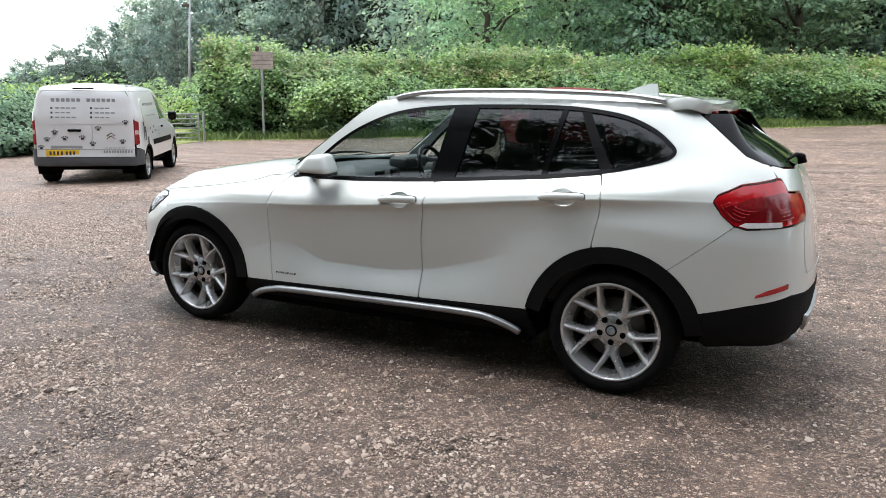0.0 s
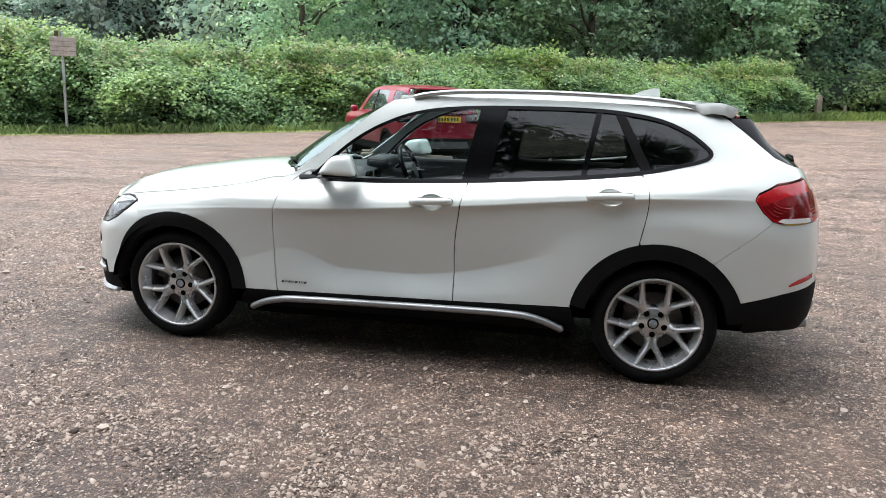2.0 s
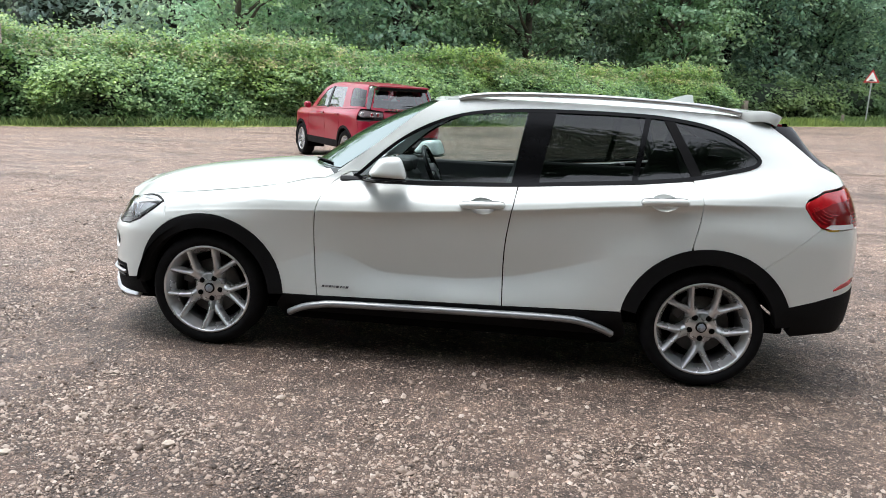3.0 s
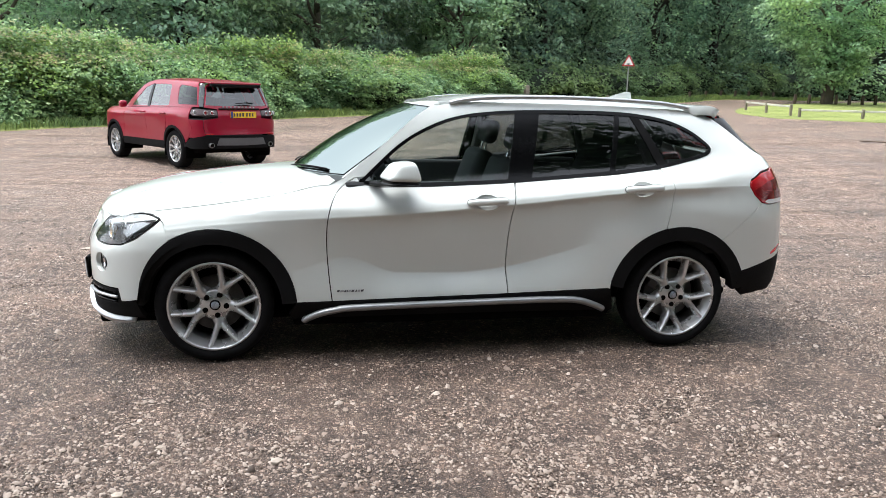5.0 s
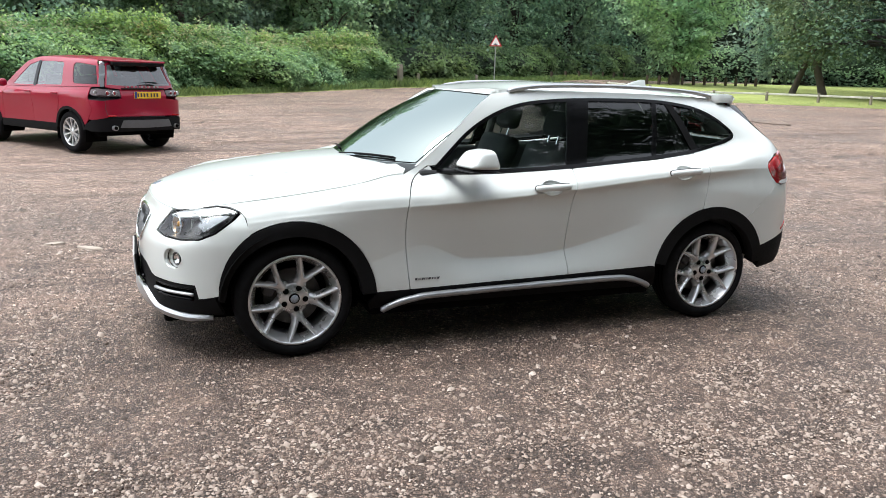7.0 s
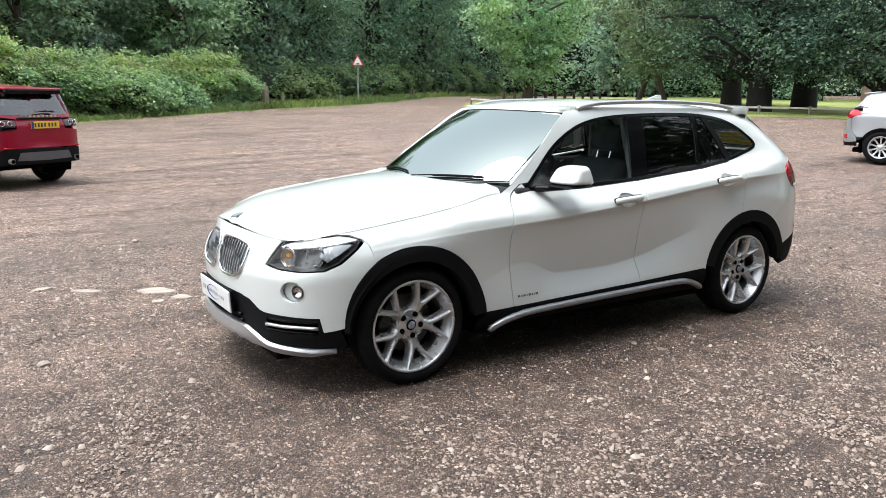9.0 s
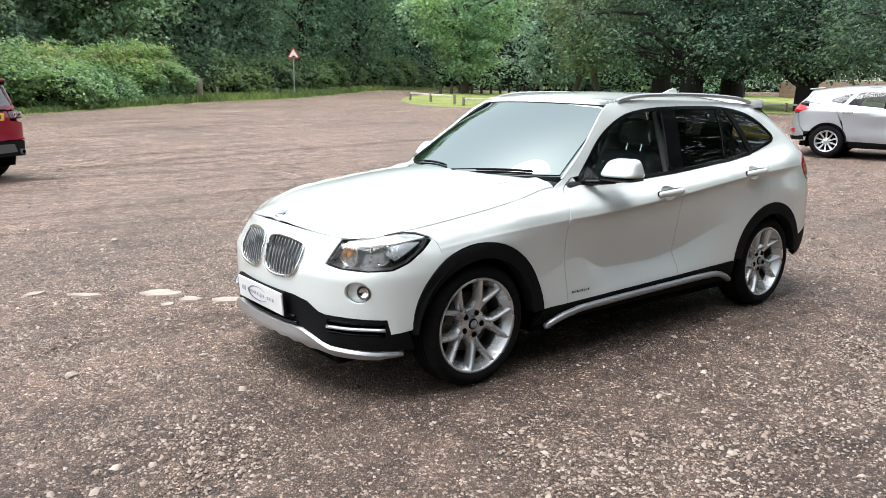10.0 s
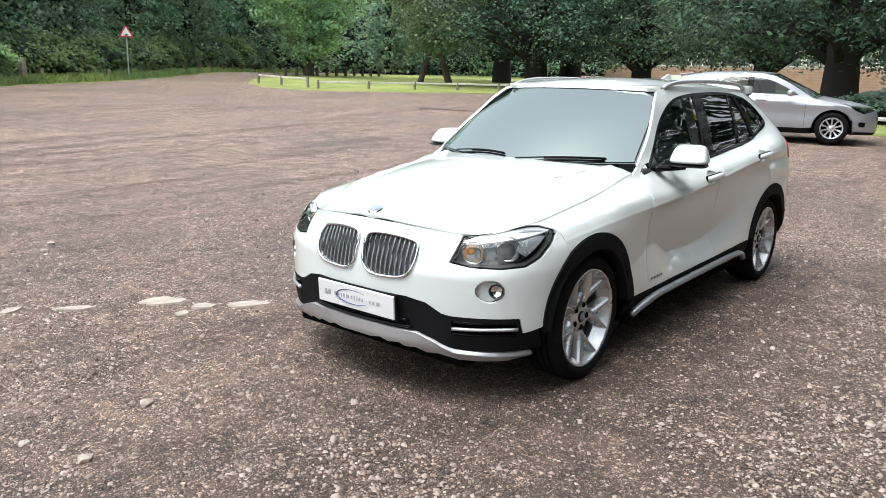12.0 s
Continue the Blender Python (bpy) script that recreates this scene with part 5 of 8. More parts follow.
# outer skin of the windscreen pillar, from the screen's edge to the side frame
PX, PZ = np.interp(np.linspace(0, 1, 14), [0, .45, .8, 1], [-.662, -.405, -.225, -.132]), np.interp(np.linspace(0, 1, 14), [0, .45, .8, 1], [1.035, 1.243, 1.393, 1.451])
outer = hull(side(np.stack([PX, PZ], 1)), -.0015)
inner_edge = screen_map(np.stack([np.full(14, -1.0), np.clip((PZ - 1.047) / .398, -.02, 1)], 1)) + np.array((0, 0, -.003))
for sg in (1, -1):
    vs = [tuple(p * np.array((1, sg, 1))) for p in np.concatenate([outer, (outer + inner_edge) / 2 + np.array((-.003, 0, .003)), inner_edge])]
    child("pillar_skin", mesh_from("pillar_skin", vs, [(r * 14 + i, r * 14 + i + 1, r * 14 + i + 15, r * 14 + i + 14)[::sg] for r in (0, 1) for i in range(13)], PAINT), CAR)

# roof
RC = curve1([(-.22, 1.456), (-.1, 1.484), (0, 1.502), (.15, 1.518), (.4, 1.53), (.8, 1.53), (1.2, 1.515), (1.5, 1.488), (1.8, 1.455)])


def roof_edge(x):
    q = np.stack([sx(x), LINES[11][0](sx(x)) - .002], 1)
    e = hull(q)
    return -e[:, 1], e[:, 2]


def roof_map(p):
    x, y = p[:, 0], p[:, 1]
    ey, ez = roof_edge(np.clip(x, -.13, 1.7))
    k = np.clip(np.abs(y) / ey, 0, 1.05) ** 2.3
    return np.stack([x, y, ez * k + RC(x) * (1 - k)], 1)


xs = np.linspace(-.10, 1.58, 18)
ey, _ = roof_edge(xs)
rp = [(-.210, 0), (-.198, -.2), (-.150, -.38), (-.108, -.48)] + [(x, -y + .002) for x, y in zip(xs, ey)] + [(1.60, -.3), (1.61, 0)]
child("roof", mesh_from("roof", *skin(np.array(rp + [(x, -y) for x, y in rp[::-1] if abs(y) > 1e-4]), roof_map, 0.045, 0.001, 0.02), PAINT), CAR)
# painted header between the screen's top edge and the roof
hy = np.linspace(-.565, .565, 27)
fy, fx0 = [-q[1] for q in rp[:5]], [q[0] for q in rp[:5]]
h_low = screen_map(np.stack([hy / .578, np.full(27, .992)], 1)) + np.array((0, 0, .002))
h_top = roof_map(np.stack([np.interp(np.abs(hy), fy, fx0) + .012, hy], 1)) - np.array((0, 0, .0005))
child("screen_header", mesh_from("screen_header", [tuple(p) for p in np.concatenate([h_low, (h_low + h_top) / 2 + np.array((-.002, 0, .002)), h_top])], [(r * 27 + i, (r + 1) * 27 + i, (r + 1) * 27 + i + 1, r * 27 + i + 1) for r in (0, 1) for i in range(26)], PAINT), CAR)
sp = [(1.60, 0), (1.59, -.3), (1.50, -.50), (1.50, -.535), (1.58, -.568), (1.69, -.566), (1.745, -.535), (1.775, -.4), (1.785, 0)]


def spoiler_map(p):
    k = np.clip(np.abs(p[:, 1]) / .55, 0, 1) ** 2.3
    return np.stack([p[:, 0], p[:, 1], (RC(p[:, 0]) + .018) * (1 - k) + (1.476 + .12 * (p[:, 0] - 1.5) - 2.2 * np.maximum(p[:, 0] - 1.60, 0) ** 2) * k], 1)


child("roof_spoiler", mesh_from("roof_spoiler", *skin(np.array(sp + [(x, -y) for x, y in sp[::-1] if abs(y) > 1e-4]), spoiler_map, 0.03, 0, 0.058), PAINT), CAR)
part("high_brake_lamp", box((.03, .96, .024), (1.752, 0, 1.412), .008), RED_LENS, CAR, "red brake lamp under the spoiler edge")
fin = bmesh.new()
prof = [(1.18, 1.512), (1.26, 1.545), (1.33, 1.565), (1.365, 1.563), (1.375, 1.50)]
vs = []
for sg, w in ((-1, .018), (1, .018)):
    vs.append([fin.verts.new((x, sg * w * (1.0 if z < 1.53 else .35), z)) for x, z in prof])
fin.faces.new(vs[0])
fin.faces.new(vs[1][::-1])
for i in range(len(prof)):
    j = (i + 1) % len(prof)
    fin.faces.new((vs[0][j], vs[0][i], vs[1][i], vs[1][j]))
bmesh.ops.recalc_face_normals(fin, faces=fin.faces)
part("aerial_fin", fin, PAINT, CAR, "white shark fin aerial")
for sg in (-1, 1):
    rail = smooth_line([(-.02, .562, 1.468), (.06, .562, 1.487), (.25, .565, 1.506), (.66, .568, 1.515), (1.0, .566, 1.51), (1.3, .558, 1.497), (1.44, .55, 1.482), (1.52, .545, 1.468)], 5)
    rail[:, 1] *= sg
    child("roof_rail", mesh_from("roof_rail", *tube(rail, 0.017, 8, 0.8), SATIN), CAR, "satin silver roof rail")

# tail
GLASS_R = tail([(-.57, 1.165), (-.52, 1.40), (.52, 1.40), (.57, 1.165), (.3, 1.15), (-.3, 1.15)])
rg = child("rear_screen", mesh_from("rear_screen", *skin(GLASS_R, on_hull(-0.006), 0.06, 0, 0), REAR_TINT), CAR, "dark tinted rear window")
rg.visible_shadow = False
LAMP_R = np.concatenate([side([(1.83, 1.02), (1.85, 1.045), (1.96, 1.09)]), tail([(-.70, 1.115), (-.665, 1.11), (-.655, 1.055), (-.50, 1.045), (-.49, .985), (-.53, .925), (-.66, .91)]), side([(1.975, .897), (1.92, .912), (1.87, .955)])])
gate_l = np.concatenate([tail([(0, 1.145), (-.3, 1.145), (-.57, 1.16), (-.66, 1.174), (-.694, 1.174), (-.69, 1.122), (-.66, 1.116), (-.645, 1.062), (-.49, 1.052), (-.48, .98), (-.52, .92), (-.56, .86), (-.55, .72), (-.50, .66), (0, .655)])])
g2 = gate_l[::-1].copy()
g2[:, 0] = 2 * LEN - g2[:, 0]
child("tailgate", mesh_from("tailgate", *skin(np.concatenate([gate_l, g2[1:-1]]), hull, 0.035, 0.002, 0.02), PAINT), CAR)
sided("tailgate_pillar", np.concatenate([tail([(-.57, 1.165), (-.525, 1.405), (-.60, 1.41)]), side([(1.728, 1.411), (1.825, 1.349), (1.928, 1.279), (2.017, 1.221), (2.11, 1.191)]), tail([(-.69, 1.18), (-.62, 1.172)])]), GLOSS_BLACK, 0.03, 0.001, 0.02, -.002, "gloss black edge of the rear window")
bump_r = np.concatenate([side(arc(RW, R_OUT, 22, 54, 6)), side([(1.928, .906), (1.98, .892)]), tail([(-.66, .903), (-.53, .917), (-.565, .86), (-.555, .72), (-.50, .655), (0, .65), (0, .56), (-.5, .565), (-.66, .575)]), side([(2.0, .535), (1.815, .487)])])
b3 = np.array([(2 * LEN - s, z) for s, z in bump_r])
for q in (bump_r, b3):
    child("rear_bumper", mesh_from("rear_bumper", *skin(q, hull, 0.035, 0.0015, 0.02), PAINT), CAR)
skirt = np.concatenate([side([(1.80, .484), (2.0, .531)]), tail([(-.66, .571), (-.5, .561), (0, .556), (0, .34), (-.4, .33), (-.62, .325)]), side([(1.98, .335), (1.84, .318), (1.815, .34)]), side(arc(RW, R_OUT, 8, 20, 3))])
b4 = np.array([(2 * LEN - s, z) for s, z in skirt])
for q in (skirt, b4):
    child("rear_skirt", mesh_from("rear_skirt", *skin(q, on_hull(.002), 0.04, 0.001, 0.04), BLACK_PLASTIC), CAR, "black plastic rear bumper skirt")
dif = tail([(-.45, .43), (.45, .43), (.40, .34), (-.40, .34)])
child("rear_skid_plate", mesh_from("rear_skid_plate", *skin(dif, on_hull(.02), 0.04, 0, 0.03), SATIN), CAR, "satin silver rear skid plate")
for sgn in (0, 1):
    q = LAMP_R if not sgn else np.array([(2 * LEN - s, z) for s, z in LAMP_R])
    tl = child("tail_lamp", mesh_from("tail_lamp", *skin(q, on_hull(.004), 0.03, 0.003, 0.03), RED_LENS), CAR, "wraparound red tail lamp")
    dk = np.concatenate([side([(1.862, .985), (1.90, 1.0), (1.99, 1.035)]), tail([(-.70, 1.06), (-.672, 1.055), (-.668, .935), (-.735, .93)]), side([(1.96, .925), (1.925, .927), (1.885, .955)])])
    if sgn:
        dk = np.array([(2 * LEN - s, z) for s, z in dk])
    child("smoked_lens", mesh_from("smoked_lens", *skin(dk, on_hull(.0055), 0.03, 0, .003), RED_DARK), tl, "dark red lower lens")
    for k in range(4):
        ln = np.concatenate([side([(1.862 + .012 * k, 1.005 + .004 * k), (1.895 + .018 * k, .968 + .006 * k), (1.955 + .02 * k, .935 + .014 * k)]), tail([(-.74, .935 + .016 * k), (-.66, .945 + .018 * k)])])
        if sgn:
            ln = np.array([(2 * LEN - s, z) for s, z in ln])
        child("light_bar", mesh_from("light_bar", *tube(smooth_line(hull(ln, .0035), 5), 0.0024, 6), RED_LENS), tl)
    rv = np.concatenate([side([(1.945, .912), (1.985, .902)]), tail([(-.735, .905), (-.735, .928)]), side([(1.975, .926)])])
    rf = np.concatenate([side([(2.035, .575), (2.085, .588)]), tail([(-.69, .612), (-.69, .636)]), side([(2.085, .61), (2.04, .588)])])
    if sgn:
        rv, rf = (np.array([(2 * LEN - s, z) for s, z in a]) for a in (rv, rf))
    child("reversing_lamp", mesh_from("reversing_lamp", *skin(rv, on_hull(.007), 0.03, 0, .006), PLATE_WHITE), tl)
    child("reflector", mesh_from("reflector", *skin(rf, on_hull(.005), 0.03, 0, .008), RED_LENS), CAR, "narrow red reflector")
child("rear_wiper", mesh_from("rear_wiper", *tube([(2.155, .0, 1.15), (2.145, .0, 1.185), (2.12, -.05, 1.20), (2.10, -.28, 1.19)], [.024, .022, .010, .007], 8), BLACK_PLASTIC), CAR, "black rear wiper")
part("rear_plate", box((.012, .52, .112), (2.235, 0, .80), .004), PLATE_YELLOW, CAR, "yellow rear plate")

# dark inner shell whose near-black colour stands for the shade behind the shut lines
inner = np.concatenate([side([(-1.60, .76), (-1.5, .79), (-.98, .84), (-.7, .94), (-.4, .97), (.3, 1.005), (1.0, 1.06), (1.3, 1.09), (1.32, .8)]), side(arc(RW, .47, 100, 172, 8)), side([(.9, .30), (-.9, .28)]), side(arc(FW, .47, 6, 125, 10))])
sided("gap_shade_shell", inner, DARK, 0.08, 0, 0, -0.028)

# ---- wheels, handles, mirrors, sill bars, cabin ----
def alloy_wheel(centre, sgn, parent, R=0.326, rim=0.252, turn=0.0):
    """A tyre on a rim with five arms that fork twice over; sgn: which way the face looks along y."""
    e = thing("wheel", Matrix.Translation(centre) @ Matrix.Rotation(0 if sgn < 0 else math.pi, 4, "Z") @ Matrix.Rotation(turn, 4, "Y"), "", "")
    e.parent = parent
    for k in ("label", "category"):
        if k in e:
            del e[k]
    w = .108
    tyre = [(rim - .004, -w + .018), (rim + .012, -w), (rim + .035, -w - .006), (R - .022, -w + .004), (R - .007, -w + .022), (R, -w + .05), (R, w - .05), (R - .02, w), (rim, w)]
    child("tyre", mesh_from("tyre", *spun(tyre, 56), RUBBER), e, "black road tyre")
    for o in (-.055, -.02, .02, .055):
        child("tread_groove", mesh_from("tread_groove", *spun([(R + .0012, o - .004), (R + .0016, o), (R + .0012, o + .004)], 56), DARK), e)
    child("rim", mesh_from("rim", *spun([(rim + .004, -w + .012), (rim + .002, -w + .004), (rim - .008, -w + .004), (rim - .012, -w + .012), (rim - .022, -w + .035), (rim - .040, -w + .075)], 56), ALLOY), e, "bright silver alloy rim")
    # barrel darker than the rim, the wheel's inner shadow put into its colour
    child("rim_barrel", mesh_from("rim_barrel", *spun([(rim - .040, -w + .075), (rim - .050, .02), (rim - .045, w - .02), (rim, w - .012)], 40), STEEL), e)
    verts, faces = [], []

    def arm(pts, y0s, ws, depth):
        """A tapering bar of flat face and bevelled flanks, in the wheel's plane."""
        k0 = len(verts)
        for i, (p, yy, hw) in enumerate(zip(pts, y0s, ws)):
            a, b = pts[max(i - 1, 0)], pts[min(i + 1, len(pts) - 1)]
            d = Vector((b[0] - a[0], b[1] - a[1])).normalized()
            nx, nz = -d.y, d.x
            for off, dy in ((-1.25, depth), (-.98, .012), (-.40, .001), (0, -.005), (.40, .001), (.98, .012), (1.25, depth)):
                verts.append((p[0] + nx * hw * off, yy + dy, p[1] + nz * hw * off))
        for i in range(len(pts) - 1):
            for q in range(6):
                faces.append((k0 + i * 7 + q, k0 + i * 7 + q + 1, k0 + (i + 1) * 7 + q + 1, k0 + (i + 1) * 7 + q))
    for i in range(5):
        verts, faces = [], []
        a = radians(90 + 72 * i)
        ca, sa = math.cos(a), math.sin(a)

        def pt(r, off):
            return (ca * r - sa * off, sa * r + ca * off)
        arm([pt(.03, 0), pt(.07, 0), pt(.10, 0), pt(.128, 0)], [-.050, -.054, -.064, -.074], [.044, .038, .031, .030], .055)
        for sg in (-1, 1):
            arm([pt(.108, sg * .008), pt(.135, sg * .019), pt(.19, sg * .052), pt(.240, sg * .083)], [-.066, -.076, -.086, -.097], [.021, .0165, .0145, .0145], .055)
        child("spoke", mesh_from("spoke", verts, faces, ALLOY), e)
    child("hub", mesh_from("hub", *spun([(.0, -.058), (.035, -.060), (.040, -.057), (.080, -.055), (.088, -.048), (.092, .0)], 36), ALLOY), e)
    child("centre_cap", mesh_from("centre_cap", *spun([(.0, -.068), (.026, -.067), (.030, -.063), (.031, -.055)], 28), GLOSS_BLACK), e, "round black centre cap")
    child("cap_badge", mesh_from("cap_badge", *spun([(.0, -.0695), (.021, -.069), (.023, -.066)], 20), BADGE_BLUE), e, "small grey disc")
    for i in range(5):
        a = radians(90 + 72 * i)
        child("wheel_bolt", mesh_from("wheel_bolt", *[[(x + .062 * math.cos(a), y, z + .062 * math.sin(a)) for x, y, z in spun([(0, -.060), (.0150, -.0605), (.0170, -.0545)], 12)[0]], spun([(0, 0), (1, 0), (1, 1)], 12)[1]], DARK), e)
    child("brake_disc", mesh_from("brake_disc", *spun([(.05, -.02), (.075, -.025), (.08, .0), (.158, .0), (.158, .025)], 40), STEEL), e, "grey steel brake disc")
    part("brake_caliper", box((.06, .07, .13), (-.14, .0, .02), .012), CABIN, e)
    # near-black disc added for the shade seen behind the spokes
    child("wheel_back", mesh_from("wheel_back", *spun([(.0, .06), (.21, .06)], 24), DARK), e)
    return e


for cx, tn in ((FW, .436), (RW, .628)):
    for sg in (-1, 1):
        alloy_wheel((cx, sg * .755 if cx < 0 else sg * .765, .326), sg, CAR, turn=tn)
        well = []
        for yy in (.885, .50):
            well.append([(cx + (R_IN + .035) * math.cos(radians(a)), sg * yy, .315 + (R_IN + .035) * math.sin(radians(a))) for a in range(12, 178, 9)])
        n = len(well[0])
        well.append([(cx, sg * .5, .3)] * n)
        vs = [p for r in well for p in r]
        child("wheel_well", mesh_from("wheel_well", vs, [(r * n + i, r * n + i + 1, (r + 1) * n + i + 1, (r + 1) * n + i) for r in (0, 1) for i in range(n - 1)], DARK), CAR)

for sg in (-1, 1):
    # sill bar, bright, bent down at both ends
    bar = smooth_line([(-.90, .86, .232), (-.82, .885, .275), (-.72, .90, .302), (-.55, .905, .318), (.3, .905, .335), (.62, .905, .337), (.74, .90, .325), (.84, .885, .292), (.91, .87, .258)], 5)
    bar[:, 1] *= sg
    child("sill_bar", mesh_from("sill_bar", *tube(bar, [.008] + [.023] * (len(bar) - 2) + [.008], 10, 0.85), SILL_SATIN), CAR, "satin silver sill bar")
    for dr, x0, z0 in ((FRONT_DOORS, .16, .918), (REAR_DOORS, 1.11, .998)):
        d = dr[0 if sg < 0 else 1]
        base = hull(side([(x0, z0)]))[0]
        yy = abs(base[1])
        grip = smooth_line([(x0 - .112, yy + .001, z0 - .007), (x0 - .088, yy + .018, z0 - .003), (x0, yy + .027, z0 + .003), (x0 + .088, yy + .020, z0 + .006), (x0 + .112, yy + .003, z0 + .004)], 5)
        grip[:, 1] *= sg
        k = len(grip)
        rad = [.010 + .011 * math.sin(math.pi * i / (k - 1)) ** .4 for i in range(k)]
        child("door_handle", mesh_from("door_handle", *tube(grip, rad, 10, 1.0), PAINT), d)
        seat_line = grip - np.array((0, sg * .010, 0))
        child("handle_gasket", mesh_from("handle_gasket", *tube(seat_line, [q + .0015 for q in rad], 10, 1.0), BLACK_PLASTIC), d)
        # the hollow behind the grip
        rings = [hull(oval(x0, z0 - .006, .074 * q, .044 * q), -.026 * (1 - q ** 3)) for q in (1.0, .93, .8, .6, .3, .02)]
        if sg > 0:
            rings = [q * np.array((1, -1, 1)) for q in rings]
        n = len(rings[0])
        child("handle_cup", mesh_from("handle_cup", [tuple(p) for q in rings for p in q], [(r * n + i, r * n + (i + 1) % n, (r + 1) * n + (i + 1) % n, (r + 1) * n + i)[::1 if sg < 0 else -1] for r in range(5) for i in range(n)], PAINT), d)
    # mirror: cap above, dark foot and arm below
    def blob(sizes, at, mat, name, parent, label="", cutz=None, rot=0.0):
        bm = bmesh.new()
        bmesh.ops.create_cube(bm, size=2)
        bmesh.ops.subdivide_edges(bm, edges=bm.edges[:], cuts=7, use_grid_fill=True)
        for v in bm.verts:
            c = v.co
            p = 5.0
            l = (abs(c.x) ** p + abs(c.y) ** p + abs(c.z) ** p) ** (1 / p)
            c /= l
            c.x, c.y, c.z = c.x * sizes[0] * (1 - .34 * c.z) + .10 * sizes[0] * c.z, c.y * sizes[1] * (1 - .16 * c.z), c.z * sizes[2] * (1 + .12 * c.x)
        return part(name, bm, mat, parent, label, True, Matrix.Translation(at) @ Matrix.Rotation(rot, 4, "Z"))
    fdoor = FRONT_DOORS[0 if sg < 0 else 1]
    mir = blob((.083, .100, .054), (-.348, sg * .906, 1.093), PAINT, "door_mirror", fdoor, "white door mirror with black base", rot=sg * -.22)
    blob((.090, .101, .017), (-.356, sg * .904, 1.041), GLOSS_BLACK, "mirror_base", mir, rot=sg * -.22)
    foot = smooth_line([(-.50, sg * .755, 1.012), (-.45, sg * .83, 1.016), (-.40, sg * .90, 1.026)], 4)
    child("mirror_arm", mesh_from("mirror_arm", *tube(foot, .030, 8, .6), GLOSS_BLACK), mir)
    child("mirror_glass", mesh_from("mirror_glass", [(-.278, sg * .868, 1.057), (-.266, sg * .962, 1.057), (-.268, sg * .962, 1.120), (-.280, sg * .868, 1.120)], [(0, 1, 2, 3)], CHROME), mir)
    # sill lettering stands as plain bars
    fx = -.705
    for i, (dx, w) in enumerate(((0, .014), (.018, .020), (.041, .011), (.055, .006), (.064, .014), (.081, .015), (.104, .008), (.116, .015), (.135, .015))):
        q = hull(side([(fx + dx, .402), (fx + dx + w, .4025), (fx + dx + w + .004, .4145), (fx + dx + .004, .414)]), .003)
        q[:, 1] *= 1 if sg < 0 else -1
        child("badge_bar", mesh_from("badge_bar", q, [(0, 1, 2, 3)], SILL_SATIN if i % 3 == 1 else INK), fdoor)

# plates and exhaust
fp = part("front_plate", box((.012, .525, .118), (-2.187, .0, .432), .004, rot=Matrix.Rotation(radians(-4), 4, "Y")), PLATE_WHITE, CAR, "white show plate with blue swoosh and grey bars")
part("plate_frame", box((.014, .54, .132), (-2.177, 0, .432), .004, rot=Matrix.Rotation(radians(-4), 4, "Y")), BLACK_PLASTIC, fp)


def plate_bar(y, z, w, h, mat, sl=0.0):
    x = -2.1945 - (z - .432) * math.tan(radians(4))
    child("print_bar", mesh_from("print_bar", [(x, y + w / 2, z - h / 2), (x, y - w / 2, z - h / 2 - sl), (x, y - w / 2, z + h / 2 - sl), (x, y + w / 2, z + h / 2)], [(0, 1, 2, 3)], mat), fp)


for y, w, h in ((.205, .02, .032), (.178, .024, .032), (.135, .02, .028), (.11, .012, .018), (.092, .008, .026), (.074, .018, .022), (.048, .024, .022), (.02, .016, .022), (.0, .008, .03), (-.018, .008, .032), (-.035, .016, .022), (-.055, .014, .022), (-.085, .006, .006), (-.105, .016, .022), (-.13, .018, .022), (-.162, .028, .022)):
    plate_bar(y, .432, w * .8, h * .8, GREY_INK)
sw = [(-2.1955, .01 + .115 * math.cos(t), .434 + .035 * math.sin(t)) for t in np.linspace(-2.6, 2.3, 30)]
child("swoosh", mesh_from("swoosh", *tube(sw, [.0008 + .0022 * math.sin(math.pi * i / 29) for i in range(30)], 4), BLUE_INK), fp)
for y in (-.50, -.42):
    child("exhaust_pipe", mesh_from("exhaust_pipe", *tube([(2.0, y, .32), (2.12, y, .32), (2.215, y, .315)], .030, 14), SILL_SATIN), CAR)
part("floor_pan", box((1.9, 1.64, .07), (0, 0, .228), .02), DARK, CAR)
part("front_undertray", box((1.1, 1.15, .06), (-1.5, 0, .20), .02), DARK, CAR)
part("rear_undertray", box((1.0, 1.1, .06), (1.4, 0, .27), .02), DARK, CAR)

# cabin
part("cabin_floor", box((2.7, 1.3, .08), (.35, 0, .42), .02), CLOTH, CAR)
dash = bmesh.new()
pr = [(-.95, .98), (-.86, 1.012), (-.62, 1.008), (-.47, .985), (-.42, .93), (-.45, .80), (-.52, .62), (-.95, .6)]
rows = []
for yy in (-.69, -.45, 0, .45, .69):
    rows.append([dash.verts.new((x + .04 * (yy / .69) ** 2, yy, z - .02 * (abs(yy) / .69) ** 3)) for x, z in pr])
for a, b in zip(rows, rows[1:]):
    for i in range(len(pr)):
        j = (i + 1) % len(pr)
        dash.faces.new((a[i], a[j], b[j], b[i]))
dash.faces.new(rows[0][::-1])
dash.faces.new(rows[-1])
bmesh.ops.recalc_face_normals(dash, faces=dash.faces)
DASH = part("dashboard", dash, CABIN, CAR, "dark grey dashboard", True)
part("binnacle", box((.16, .34, .09), (-.46, .36, 1.01), .035, 3), CABIN, DASH)
